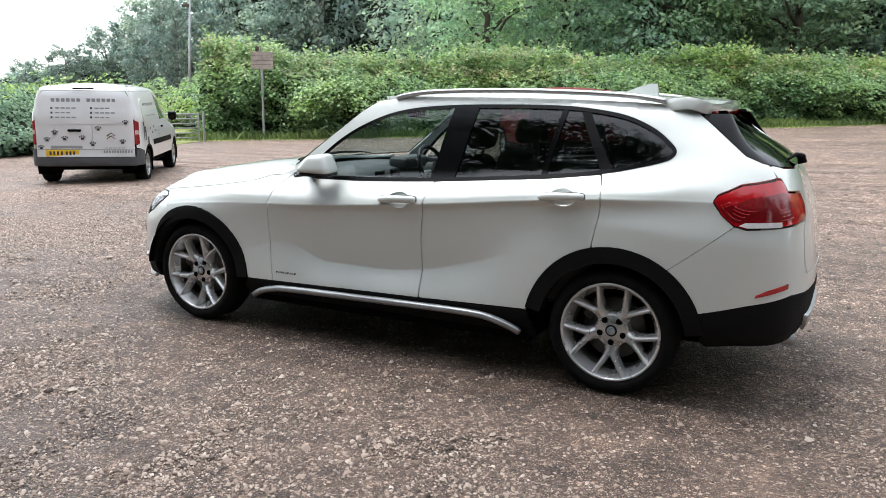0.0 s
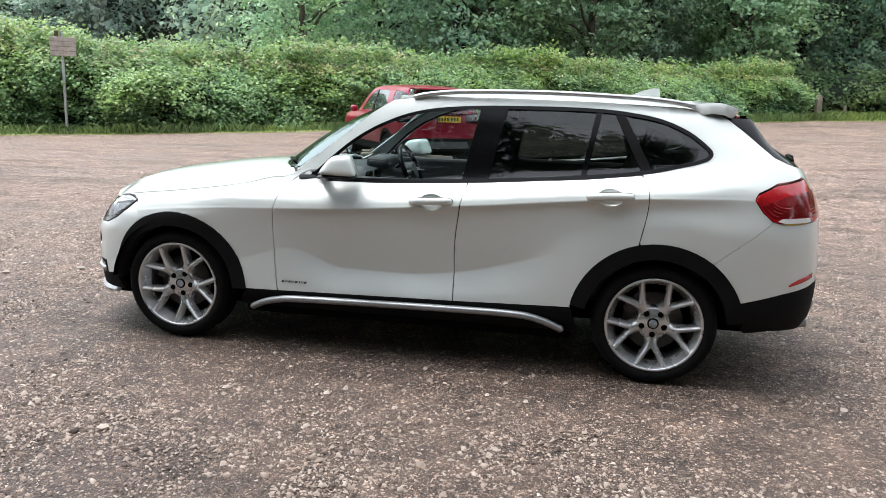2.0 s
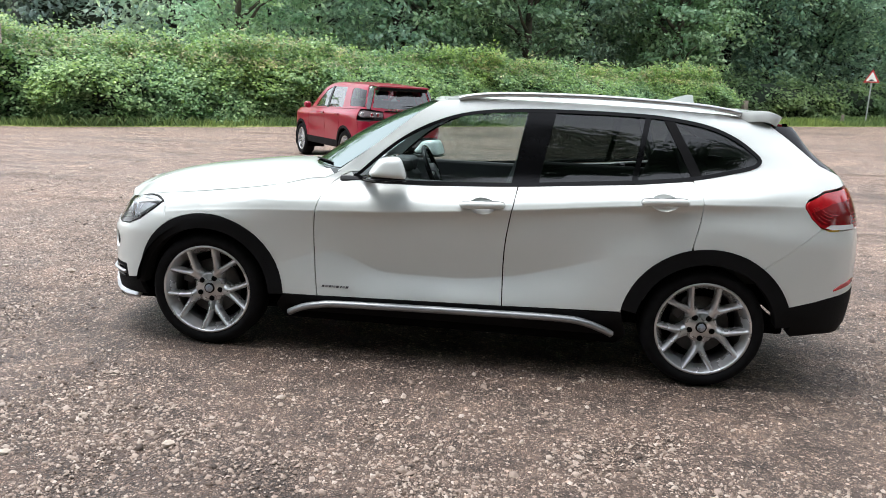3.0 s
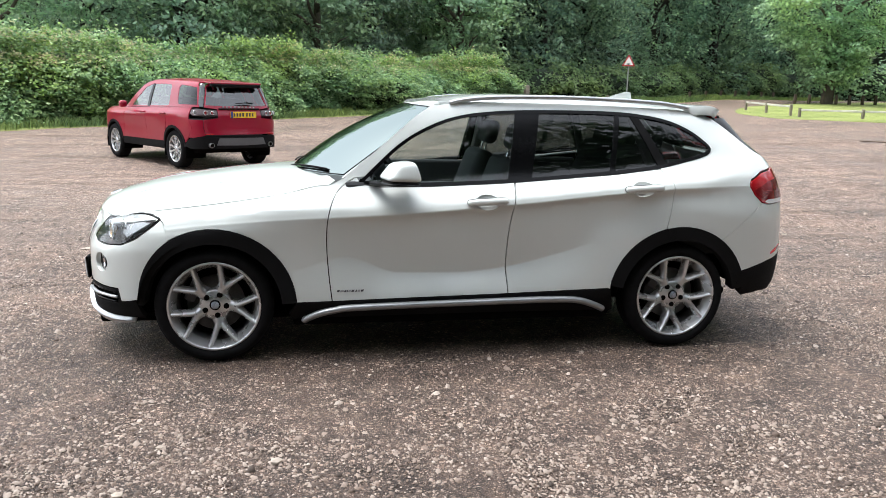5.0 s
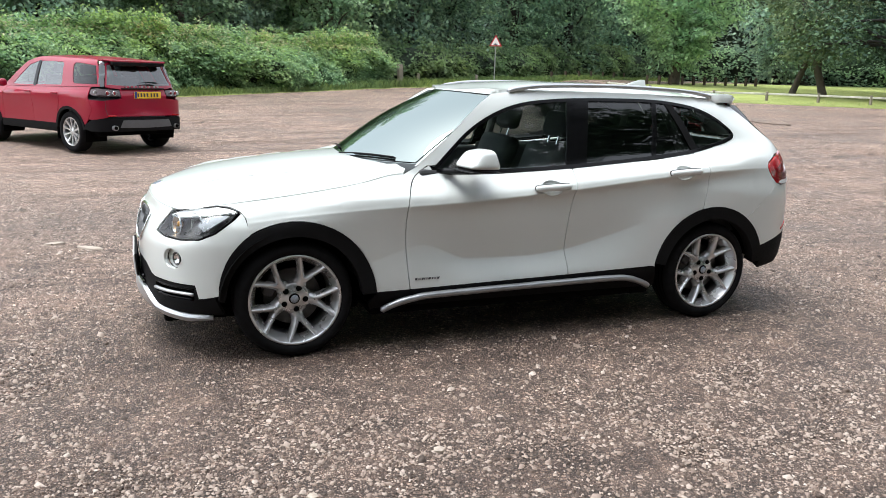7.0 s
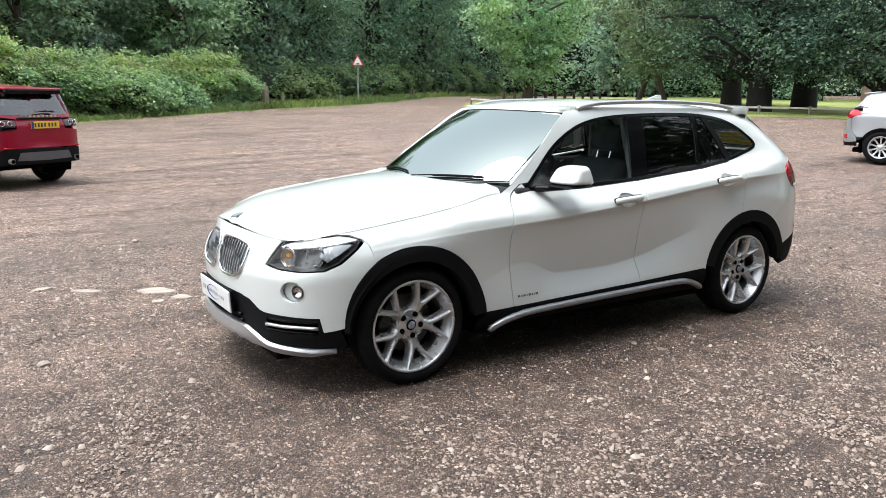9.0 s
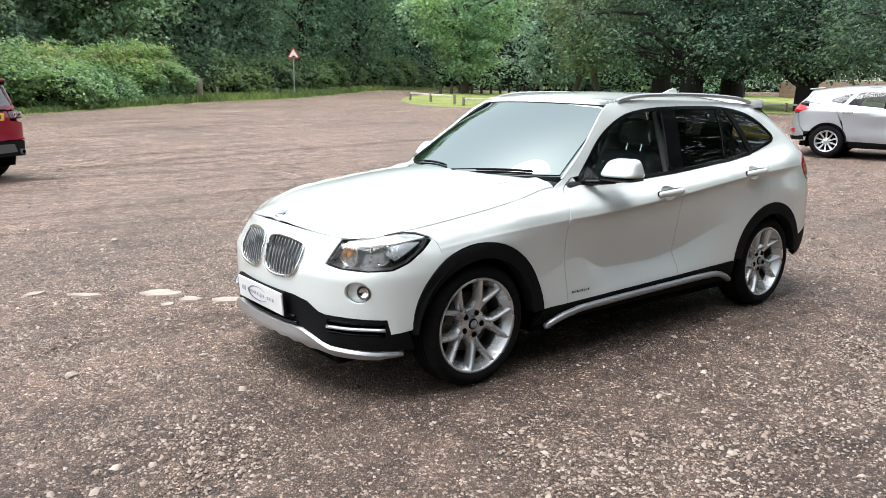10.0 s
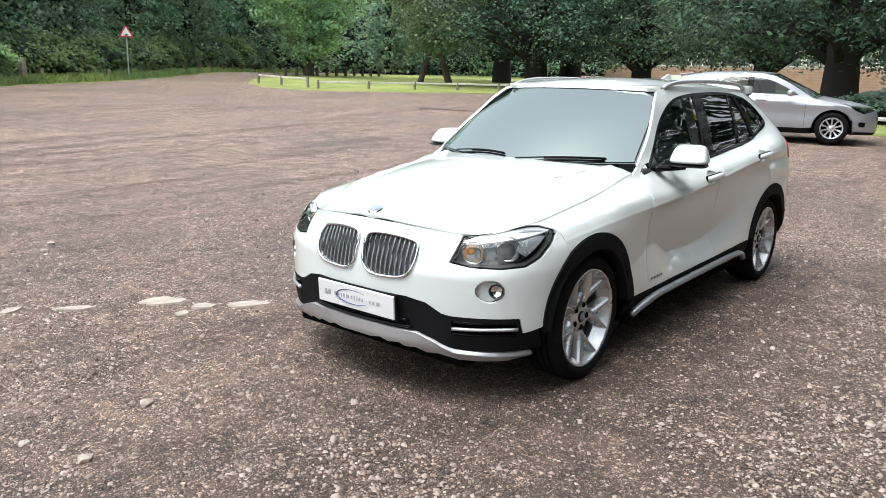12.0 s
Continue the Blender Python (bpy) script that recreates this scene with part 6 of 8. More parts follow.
for yy in (-.60, -.1, .1, .62):
    part("air_vent", box((.02, .12, .07), (-.425, yy, .95), .01), GLOSS_BLACK, DASH)
wheel_m = Matrix.Translation((-.25, .36, .955)) @ Matrix.Rotation(radians(66), 4, "Y")
pts = [wheel_m @ Vector((.185 * math.cos(t), .185 * math.sin(t), 0)) for t in np.linspace(0, 2 * math.pi, 32, endpoint=False)]
SW = child("steering_wheel", mesh_from("steering_wheel", *tube(pts, .016, 8, 1, True), GLOSS_BLACK), CAR, "black leather steering wheel")
hubm = bmesh.new()
bmesh.ops.create_cone(hubm, cap_ends=True, segments=20, radius1=.075, radius2=.06, depth=.05)
part("airbag", hubm, CABIN, SW, "", m=wheel_m)
for a in (0, 180, 270):
    t = radians(a + 90)
    part("spoke", rod(wheel_m @ Vector((.05 * math.cos(t), .05 * math.sin(t), 0)), wheel_m @ Vector((.18 * math.cos(t), .18 * math.sin(t), 0)), .014, n=8), SATIN, SW)


def cushion(w, d, h, at, tilt, name, parent, mat=CLOTH, rnd=.05):
    bm = box((d, w, h), (0, 0, 0), rnd, 4)
    return part(name, bm, mat, parent, "", True, Matrix.Translation(at) @ Matrix.Rotation(radians(tilt), 4, "Y"))


for yy in (-.37, .37):
    s = cushion(.50, .52, .16, (.02, yy, .62), -8, "front_seat", CAR)
    cushion(.47, .14, .58, (.31, yy, .86), 20, "backrest", s, rnd=.06)
    cushion(.27, .10, .17, (.455, yy, 1.262), 14, "headrest", s, rnd=.045)
    for k in (-.06, .06):
        part("headrest_post", rod((.40, yy + k, 1.08), (.45, yy + k, 1.25), .007, n=8), CHROME, s)
rs = cushion(1.2, .5, .16, (.92, 0, .64), -6, "rear_bench", CAR)
cushion(1.2, .13, .60, (1.22, 0, .93), 22, "backrest", rs)
for yy in (-.40, 0, .40):
    cushion(.24, .08, .15, (1.35, yy, 1.245), 14, "headrest", rs, rnd=.03)
part("load_cover", box((.62, 1.2, .02), (1.72, 0, 1.02), .004), CABIN, CAR)
for sg in (-1, 1):
    part("door_card", box((1.0, .05, .6), (-.15, sg * .735, .72), .02), CABIN, CAR)
    part("rear_door_card", box((.9, .05, .62), (.8, sg * .73, .74), .02), CABIN, CAR)
    part("quarter_lining", box((.62, .04, .6), (1.62, sg * .70, .86), .02), CABIN, CAR)
    for x0, x1, y0 in ((.44, .40, .68), (1.16, 1.3, .66)):
        part("pillar_lining", rod((x1, sg * y0, 1.0), (x0, sg * .52, 1.40), .03, n=8), CABIN_PALE, CAR)
lin = [(-.12, 0), (-.08, -.40), (-.03, -.52), (.4, -.535), (1.2, -.52), (1.5, -.49), (1.52, 0)]
child("roof_lining", mesh_from("roof_lining", *skin(np.array(lin + [(x, -y) for x, y in lin[::-1] if abs(y) > 1e-4]), lambda p: roof_map(p) - np.array((0, 0, .03)), .12), CABIN_PALE), CAR)
part("rear_view_mirror", box((.03, .22, .065), (-.20, 0, 1.375), .012, 3), GLOSS_BLACK, CAR)

# ---- the other parked vehicles ----
class Shell:
    """A body surface wrapped round a plan outline, with its own feature lines; the nose looks to -x."""

    def __init__(self, root, outline, rows):
        self.root = root
        self.o = smooth_line(outline, 12)
        self.s = np.concatenate([[0], np.cumsum(np.linalg.norm(np.diff(self.o, axis=0), axis=1))])
        self.len = self.s[-1]
        t = np.gradient(self.o, self.s, axis=0)
        t /= np.linalg.norm(t, axis=1, keepdims=True)
        t[0], t[-1] = (0, -1), (0, 1)
        t[4:-4] = np.stack([np.convolve(t[:, i], np.ones(9) / 9, "valid") for i in (0, 1)], 1)
        self.n = np.stack([t[:, 1], -t[:, 0]], 1)
        self.front = self.s < self.len / 2
        self.lines = [(curve1([(self.key(k), z, d) for k, z, d in r], 1), curve1([(self.key(k), z, d) for k, z, d in r], 2)) for r in rows]

    def key(self, k):
        """A station: a number is x on the flank; ('f', y) on the nose; ('r', y) on the tail."""
        if not isinstance(k, tuple):
            return float(np.interp(k, self.o[:, 0], self.s))
        if k[0] == "f":
            return float(np.interp(-k[1], -self.o[self.front, 1], self.s[self.front]))
        return float(np.interp(k[1], self.o[~self.front, 1], self.s[~self.front]))

    def at(self, pts):
        res = []
        for k, z in pts:
            mirror = isinstance(k, tuple) and k[1] > 0
            s = self.key((k[0], -k[1])) if mirror else self.key(k)
            res.append(((-s if k[0] == "f" else 2 * self.len - s) if mirror else s, z))
        return np.array(res)

    def place(self, q, proud=0.0):
        s, z = q[:, 0], q[:, 1]
        far = (s < 0) | (s > self.len)
        s = np.where(s < 0, -s, np.where(s > self.len, 2 * self.len - s, s))
        K = np.stack([f(s) for f, _ in self.lines], 1)
        D = np.stack([g(s) for _, g in self.lines], 1)
        M = slopes(K, D)
        zc = np.clip(z, K[:, 0], K[:, -1])
        i = np.clip((K <= zc[:, None]).sum(1) - 1, 0, K.shape[1] - 2)
        r = np.arange(len(z))
        h = K[r, i + 1] - K[r, i]
        t = (zc - K[r, i]) / h
        d = (1 + 2 * t) * (1 - t) ** 2 * D[r, i] + t * (1 - t) ** 2 * h * M[r, i] + t * t * (3 - 2 * t) * D[r, i + 1] + t * t * (t - 1) * h * M[r, i + 1] - proud
        x = np.interp(s, self.s, self.o[:, 0]) - d * np.interp(s, self.s, self.n[:, 0])
        y = np.interp(s, self.s, self.o[:, 1]) - d * np.interp(s, self.s, self.n[:, 1])
        return np.stack([x, np.where(far, -y, y), z], 1)

    def panel(self, name, pts, mat, proud=0.0, gap=0.003, lip=0.02, holes=(), label="", step=0.06, pair=True, parent=None):
        vf = skin(self.at(pts), lambda q: self.place(q, proud), step, gap, lip, [self.at(h) for h in holes])
        res = [child(name, mesh_from(name, *vf, mat), parent or self.root, label)]
        if pair:
            res.append(child(name, mesh_from(name, *mirrored(vf), mat), parent or self.root, label))
        return res

    def whole(self, name, pts, mat, proud=0.0, gap=0.003, lip=0.02, holes=(), label="", step=0.06, parent=None):
        """A panel across the nose or tail; pts from the centre line round the near half back to it."""
        h = self.at(pts)
        m = h[::-1].copy()
        m[:, 0] = -m[:, 0] if h[0, 0] < self.len / 2 else 2 * self.len - m[:, 0]
        q = np.concatenate([h, [p for p, c in zip(m, h[::-1]) if abs(p[0] - c[0]) > 1e-3]])
        hs = [self.at(x) for x in holes]
        return child(name, mesh_from(name, *skin(q, lambda a: self.place(a, proud), step, gap, lip, hs), mat), parent or self.root, label)


def top_sheet(name, root, half_pts, centre, edge_z, edge_y, mat, power=2.4, lip=0.02):
    """A crowned sheet (bonnet or roof) over a plan outline."""
    cz, ez = curve1(centre), curve1(edge_z)
    eyf = curve1(edge_y)

    def f(p):
        k = np.clip(np.abs(p[:, 1]) / eyf(p[:, 0]), 0, 1.05) ** power
        return np.stack([p[:, 0], p[:, 1], ez(p[:, 0]) * k + cz(p[:, 0]) * (1 - k)], 1)
    q = np.array(half_pts + [(x, -y) for x, y in half_pts[::-1] if abs(y) > 1e-4])
    return child(name, mesh_from(name, *skin(q, f, 0.08, 0.002, lip), mat), root)


def screen_patch(name, root, bottom, top_c, mat, label):
    """A bowed pane; bottom and top: (x middle, x side, half width, z middle, z side)."""
    def f(p):
        u, v = p[:, 0], p[:, 1]
        b = [bottom[0] + (bottom[1] - bottom[0]) * u ** 2, bottom[2] * u, bottom[3] + (bottom[4] - bottom[3]) * u ** 2]
        t = [top_c[0] + (top_c[1] - top_c[0]) * u ** 2, top_c[2] * u, top_c[3] + (top_c[4] - top_c[3]) * u ** 2]
        return np.stack([b[i] + (t[i] - b[i]) * v for i in range(3)], 1)
    ob = child(name, mesh_from(name, *skin([(-1, 0), (1, 0), (1, 1), (-1, 1)], f, 0.15), mat), root, label)
    ob.visible_shadow = False
    return ob


def plain_wheel(root, at, sgn, R, rim, spokes, w=0.1, mat=ALLOY):
    """A tyre and a rim with single straight spokes."""
    e = new("wheel")
    e.matrix_world = Matrix.Translation(at) @ Matrix.Rotation(0 if sgn < 0 else math.pi, 4, "Z")
    e.parent = root
    child("tyre", mesh_from("tyre", *spun([(rim, -w + .02), (rim + .02, -w), (R - .025, -w), (R, -w + .04), (R, w - .04), (R - .02, w), (rim, w)], 40), RUBBER), e)
    child("rim", mesh_from("rim", *spun([(rim + .004, -w + .012), (rim - .015, -w + .008), (rim - .02, -w + .04), (rim - .04, .03), (rim, w - .02)], 40), mat), e)
    child("hub", mesh_from("hub", *spun([(0, -w + .028), (.05, -w + .03), (.07, -w + .05), (.07, 0)], 20), mat), e)
    # near-black disc stands in for shade inside the wheel
    child("wheel_back", mesh_from("wheel_back", *spun([(.0, .0), (rim - .03, .0)], 20), DARK), e)
    for i in range(spokes):
        a = 2 * math.pi * (i + .5) / spokes
        c, s = math.cos(a), math.sin(a)
        vs, wd = [], (.019, .016, .025)
        for r, hw, y in zip((.045, .13, rim - .008), wd, (-w + .035, -w + .03, -w + .012)):
            for off, dy in ((-1, .03), (-.8, 0), (.8, 0), (1, .03)):
                vs.append((c * r - s * hw * off, y + dy, s * r + c * hw * off))
        child("spoke", mesh_from("spoke", vs, [(k * 4 + q, k * 4 + q + 1, k * 4 + q + 5, k * 4 + q + 4) for k in (0, 1) for q in range(3)], mat, False), e)
    return e


def arc_at(cx, cz, r, a0, a1, n=10):
    return [(cx + r * math.cos(radians(a0 + (a1 - a0) * i / n)), cz + r * math.sin(radians(a0 + (a1 - a0) * i / n))) for i in range(n + 1)]


def well(root, cx, cz, r, y0, y1):
    for sg in (-1, 1):
        rows = [[(cx + r * math.cos(radians(a)), sg * y, cz + r * math.sin(radians(a))) for a in range(-20, 201, 11)] for y in (y0, y1)]
        n = len(rows[0])
        rows.append([(cx, sg * y1, cz)] * n)
        child("wheel_well", mesh_from("wheel_well", [p for q in rows for p in q], [(k * n + i, k * n + i + 1, (k + 1) * n + i + 1, (k + 1) * n + i) for k in (0, 1) for i in range(n - 1)], DARK), root)


def seats(root, xs, zs, w):
    for x, ys in xs:
        for y in ys:
            s = part("seat", box((.14, w, .62), (0, 0, 0), .05, 3), CLOTH, root, "", True, Matrix.Translation((x, y, zs)) @ Matrix.Rotation(radians(16), 4, "Y"))
            part("headrest", box((.09, .24, .17), (0, 0, 0), .03, 3), CLOTH, s, "", True, Matrix.Translation((x + .12, y, zs + .42)) @ Matrix.Rotation(radians(12), 4, "Y"))


def plate(root, at, w, h, mat, name="number_plate", bars=7, tilt=0):
    m = Matrix.Translation(at) @ Matrix.Rotation(radians(tilt), 4, "Y")
    p = part(name, box((.014, w, h), (0, 0, 0), .004), mat, root, "number plate with plain dark bars", m=m)
    for i in range(bars):
        y = -w * .36 + w * .72 * (i + (0.35 if i > 3 else 0)) / (bars - .6)
        part("print_bar", box((.004, w * .062, h * .55), (.008, y, 0)), INK, p, m=m)
    return p


# red off-road estate
def red_suv():
    root = thing("off_road_car", Matrix(), "bright red off-road estate car with black lower trim", "car")
    S = Shell(root, [(-2.28, 0), (-2.25, -.4), (-2.16, -.66), (-1.97, -.83), (-1.65, -.92), (-1, -.94), (0, -.935), (1, -.94), (1.6, -.935), (1.95, -.90), (2.15, -.80), (2.25, -.60), (2.29, -.3), (2.30, 0)], [
        [(("f", 0), .26, .1), (0, .26, .1), (("r", 0), .34, .1)],
        [(("f", 0), .36, .02), (0, .36, .04), (("r", 0), .42, .02)],
        [(("f", 0), .56, .0), (0, .5, .03), (("r", 0), .60, .02)],
        [(("f", 0), .8, .0), (0, .72, .025), (1.4, .80, .0), (("r", 0), .78, .06)],
        [(("f", 0), .95, .03), (0, .97, .0), (1.4, 1.0, .0), (("r", 0), 1.0, .07)],
        [(("f", 0), 1.04, .10), (-1.4, 1.07, .12), (-.9, 1.08, .11), (0, 1.10, .07), (1.4, 1.14, .07), (("r", 0), 1.12, .12)],
        [(("f", 0), 1.35, .4), (0, 1.36, .15), (1.4, 1.38, .15), (("r", 0), 1.36, .26)],
        [(("f", 0), 1.62, .5), (0, 1.60, .25), (1.4, 1.585, .25), (("r", 0), 1.58, .36)],
        [(("f", 0), 1.68, .6), (0, 1.66, .31), (1.4, 1.635, .31), (("r", 0), 1.62, .44)]])
    wf, wr, R, A, cz = -1.37, 1.37, .36, .43, .36
    S.panel("front_wing", [(-1.9, .70), (-1.9, 1.02), (-1.4, 1.07), (-.95, 1.085), (-.75, 1.09), (-.82, .9), (-.84, .62), (-.85, .47)] + arc_at(wf, cz, A, 15, 140), RED)
    fdo = S.panel("front_door", [(-.85, .47), (-.84, .62), (-.82, .9), (-.75, 1.09), (0, 1.105), (.19, 1.11), (.20, .48)], RED)
    rdo = S.panel("rear_door", [(.20, .48), (.19, 1.11), (.6, 1.12), (1.08, 1.135), (1.12, .95), (1.04, .72)] + arc_at(wr, cz, A, 140, 166, 4) + [(.93, .48)], RED)
    S.panel("rear_quarter", [(1.12, .95), (1.08, 1.135), (1.5, 1.15), (1.95, 1.16), (1.93, 1.12), (1.93, .95), (1.95, .93), (2.0, .78), (1.9, .60), (1.80, .50)] + arc_at(wr, cz, A, 20, 138), RED)
    W1 = [(-.60, 1.13), (-.1, 1.50), (.10, 1.555), (.17, 1.56), (.19, 1.14)]
    W2 = [(.26, 1.145), (.24, 1.57), (.6, 1.572), (.94, 1.567), (1.0, 1.53), (1.10, 1.22), (1.08, 1.165)]
    W3 = [(1.47, 1.20), (1.42, 1.24), (1.31, 1.52), (1.34, 1.56), (1.5, 1.56), (1.955, 1.52), (2.065, 1.25), (2.075, 1.205)]
    S.panel("side_frame", [(-.95, 1.09), (-.2, 1.56), (.0, 1.62), (.3, 1.65), (1.4, 1.632), (1.9, 1.615), (2.02, 1.5), (2.1, 1.3), (2.13, 1.165), (1.5, 1.155), (.6, 1.125), (-.4, 1.10)], RED, 0, .001, .02, [W1, W2, W3])
    for nm, w, g in (("front_window", W1, SKY_GLASS), ("rear_window", W2, SKY_GLASS), ("quarter_window", W3, MID_GLASS)):
        for o in S.panel(nm, w, g, -.006, -.004, 0, label="side glass"):
            o.visible_shadow = False
    for nm, w in (("pillar_trim", [(.165, 1.13), (.165, 1.575), (.25, 1.575), (.265, 1.13)]),):
        S.panel(nm, w, GLOSS_BLACK, .004, 0, .012)
    for c in (wf, wr):
        S.panel("arch_trim", arc_at(c, cz, A + .022, 8, 172) + arc_at(c, cz, A - .03, 172, 8), BLACK_PLASTIC, .012, 0, .05, label="black wheel arch trim")
        well(root, c, cz, A + .02, .9, .5)
        for sg in (-1, 1):
            plain_wheel(root, (c, sg * .80, R), sg, R, .25, 10, .115)
    S.panel("sill_trim", [(-.93, .475), (.92, .49), (.95, .34), (-.95, .33)], BLACK_PLASTIC, .004, 0, .03)
    # tail
    G = [(("r", -.69), 1.20), (("r", -.615), 1.545), (("r", .615), 1.545), (("r", .69), 1.20), (("r", .3), 1.185), (("r", -.3), 1.185)]
    S.whole("tailgate", [(("r", 0), 1.60), (("r", -.55), 1.595), (("r", -.64), 1.55), (("r", -.72), 1.25), (("r", -.73), 1.16), (("r", -.46), 1.13), (("r", -.46), .97), (("r", -.74), .94), (("r", -.74), .80), (("r", -.70), .66), (("r", 0), .66)], RED, 0, .003, .02, [G])
    S.panel("rear_pillar", [(2.10, 1.19), (2.04, 1.49), (1.98, 1.60), (("r", -.66), 1.585), (("r", -.70), 1.4), (("r", -.745), 1.17), (2.14, 1.165)], SKY_GLASS, 0, .0005, label="wraparound glass at the rear corner")
    for o in S.panel("rear_screen", G, SKY_GLASS, -.008, -.004, 0, pair=False, label="dark rear window"):
        o.visible_shadow = False
    S.panel("rear_bumper_side", [(2.003, .785), (1.943, .94), (("r", -.742), .935), (("r", -.742), .79), (("r", -.703), .655), (("r", -.72), .61), (1.98, .60), (1.905, .60)], RED)
    S.whole("rear_skirt", [(("r", 0), .65), (("r", -.71), .648), (1.97, .595), (1.82, .51), (1.80, .44), (1.95, .40), (("r", -.62), .40), (("r", 0), .40)], BLACK_PLASTIC, .012, .002, .05, label="black rear bumper skirt")
    S.whole("rear_skid", [(("r", 0), .60), (("r", -.46), .60), (("r", -.52), .47), (("r", 0), .46)], surface("dull_grey", (.10, .10, .105), .5), .022, 0, .02)
    for y in (-.62, .62):
        ex = part("exhaust_tip", rod((2.15, y, .47), (2.285, y, .47), .042, n=16), SATIN, root)
        part("bore", rod((2.2, y, .47), (2.288, y, .47), .036, n=16), DARK, ex)
    for sg in (-1, 1):
        pts = [(1.96, 1.12), (2.08, 1.140), (("r", -.70), 1.125), (("r", -.47), 1.110), (("r", -.47), 1.0), (("r", -.72), .995), (2.06, 1.005), (1.96, 1.045)]
        q = S.at(pts)
        if sg > 0:
            q[:, 0] = 2 * S.len - q[:, 0]
        tl = child("tail_lamp", mesh_from("tail_lamp", *skin(q, lambda a: S.place(a, .004), .04, .002, .02), surface("smoke_lens", (.06, .04, .04), .12, .5, coat=.5)), root, "smoked tail lamp with round lights")
        for k, (kk, zz, r, m) in enumerate(((2.07, 1.065, .036, SATIN), (("r", -.70), 1.06, .04, RED_DARK), (("r", -.58), 1.06, .036, RED_DARK))):
            c0 = S.place(S.at([(kk, zz)]) if sg < 0 else np.array([(2 * S.len - S.at([(kk, zz)])[0][0], zz)]), .01)[0]
            bm = bmesh.new()
            bmesh.ops.create_uvsphere(bm, u_segments=14, v_segments=8, radius=r, matrix=Matrix.Translation(c0) @ Matrix.Diagonal((.35, .6, 1, 1)))
            part("lamp_ring", bm, m, tl, "", True)
            circle_tube(c0 + np.array((.012, 0, 0)), (1, -.25 if sg < 0 else .25, 0), r * .95, .005, CHROME, "chrome_ring", tl, 16)
        part("reflector", box((.02, .16, .025), (2.225, sg * .64, .675), .006), RED_LENS, root)
    part("gate_bar", box((.02, .86, .03), (2.20, 0, 1.135), .008), GLOSS_BLACK, root)
    for i in range(9):
        part("script_bar", box((.006, .042, .022), (2.175, -.32 + i * .08, 1.170)), CHROME, root)
    plate(root, (2.245, .06, 1.03), .54, .115, PLATE_YELLOW)
    part("plate_band", box((.006, .045, .112), (2.252, -.185, 1.03)), BLUE_INK, root, "blue band of the number plate")
    child("rear_wiper", mesh_from("rear_wiper", *tube([(2.17, .30, 1.24), (2.155, .15, 1.25), (2.15, -.05, 1.235)], [.02, .012, .006], 6), BLACK_PLASTIC), root)
    sp = part("roof_spoiler", box((.32, 1.06, .035), (1.98, 0, 1.612), .015, 2, Matrix.Rotation(radians(3), 4, "Y")), RED, root)
    part("spoiler_edge", box((.10, 1.03, .075), (2.085, 0, 1.562), .02), GLOSS_BLACK, root)
    top_sheet("bonnet", root, [(-2.2, 0), (-2.12, -.5), (-1.9, -.78), (-1.4, -.815), (-.98, -.82), (-1.02, -.4), (-1.05, 0)], [(-2.25, 1.04), (-1.8, 1.12), (-1.0, 1.17)], [(-2.25, .98), (-1.8, 1.045), (-.9, 1.09)], [(-2.3, .8), (-1, .83)], RED)
    screen_patch("windscreen", root, (-1.04, -.85, .80, 1.15, 1.10), (-.28, -.12, .64, 1.655, 1.60), SCREEN, "windscreen")
    top_sheet("roof", root, [(-.28, 0), (-.15, -.5), (-.08, -.61), (.3, -.628), (1.4, -.628), (1.86, -.60), (1.92, 0)], [(-.3, 1.655), (.5, 1.695), (1.3, 1.68), (1.95, 1.635)], [(-.3, 1.60), (.3, 1.655), (1.4, 1.635), (1.95, 1.61)], [(-.3, .63), (2, .63)], RED)
    S.whole("front_bumper", [(("f", 0), 1.03), (("f", -.5), 1.0), (-1.91, 1.0), (-1.91, .70), (-1.82, .5), (-1.8, .36), (("f", 0), .36)], RED)
    for sg in (-1, 1):
        b = box((.15, .15, .14), (-.62, sg * 1.02, 1.15), .055, 4)
        d = fdo[0 if sg < 0 else 1]
        part("door_mirror", b, RED, d, "", True)
        for x, dd in ((.07, fdo), (.98, rdo)):
            hy = abs(S.place(S.at([(x, 1.02)]))[0][1])
            part("door_handle", box((.20, .03, .035), (x, sg * (hy + .012), 1.02), .012), RED, dd[0 if sg < 0 else 1])
    part("floor_pan", box((4.0, 1.5, .1), (0, 0, .36), .03), DARK, root)
    part("cabin_floor", box((2.9, 1.5, .5), (.35, 0, .68), .05), CABIN, root)
    part("dashboard", box((.4, 1.45, .3), (-.75, 0, .98), .08, 3), CABIN, root)
    seats(root, ((.15, (-.38, .38)), (1.05, (-.4, .4))), 1.02, .5)
    root.matrix_world = Matrix.Translation((-3.26, 12.0, gz(-3.26, 12.0))) @ Matrix.Rotation(math.atan2(-.83, .56), 4, "Z") @ Matrix.Diagonal((1.02, 1.0, 1.0, 1))


red_suv()


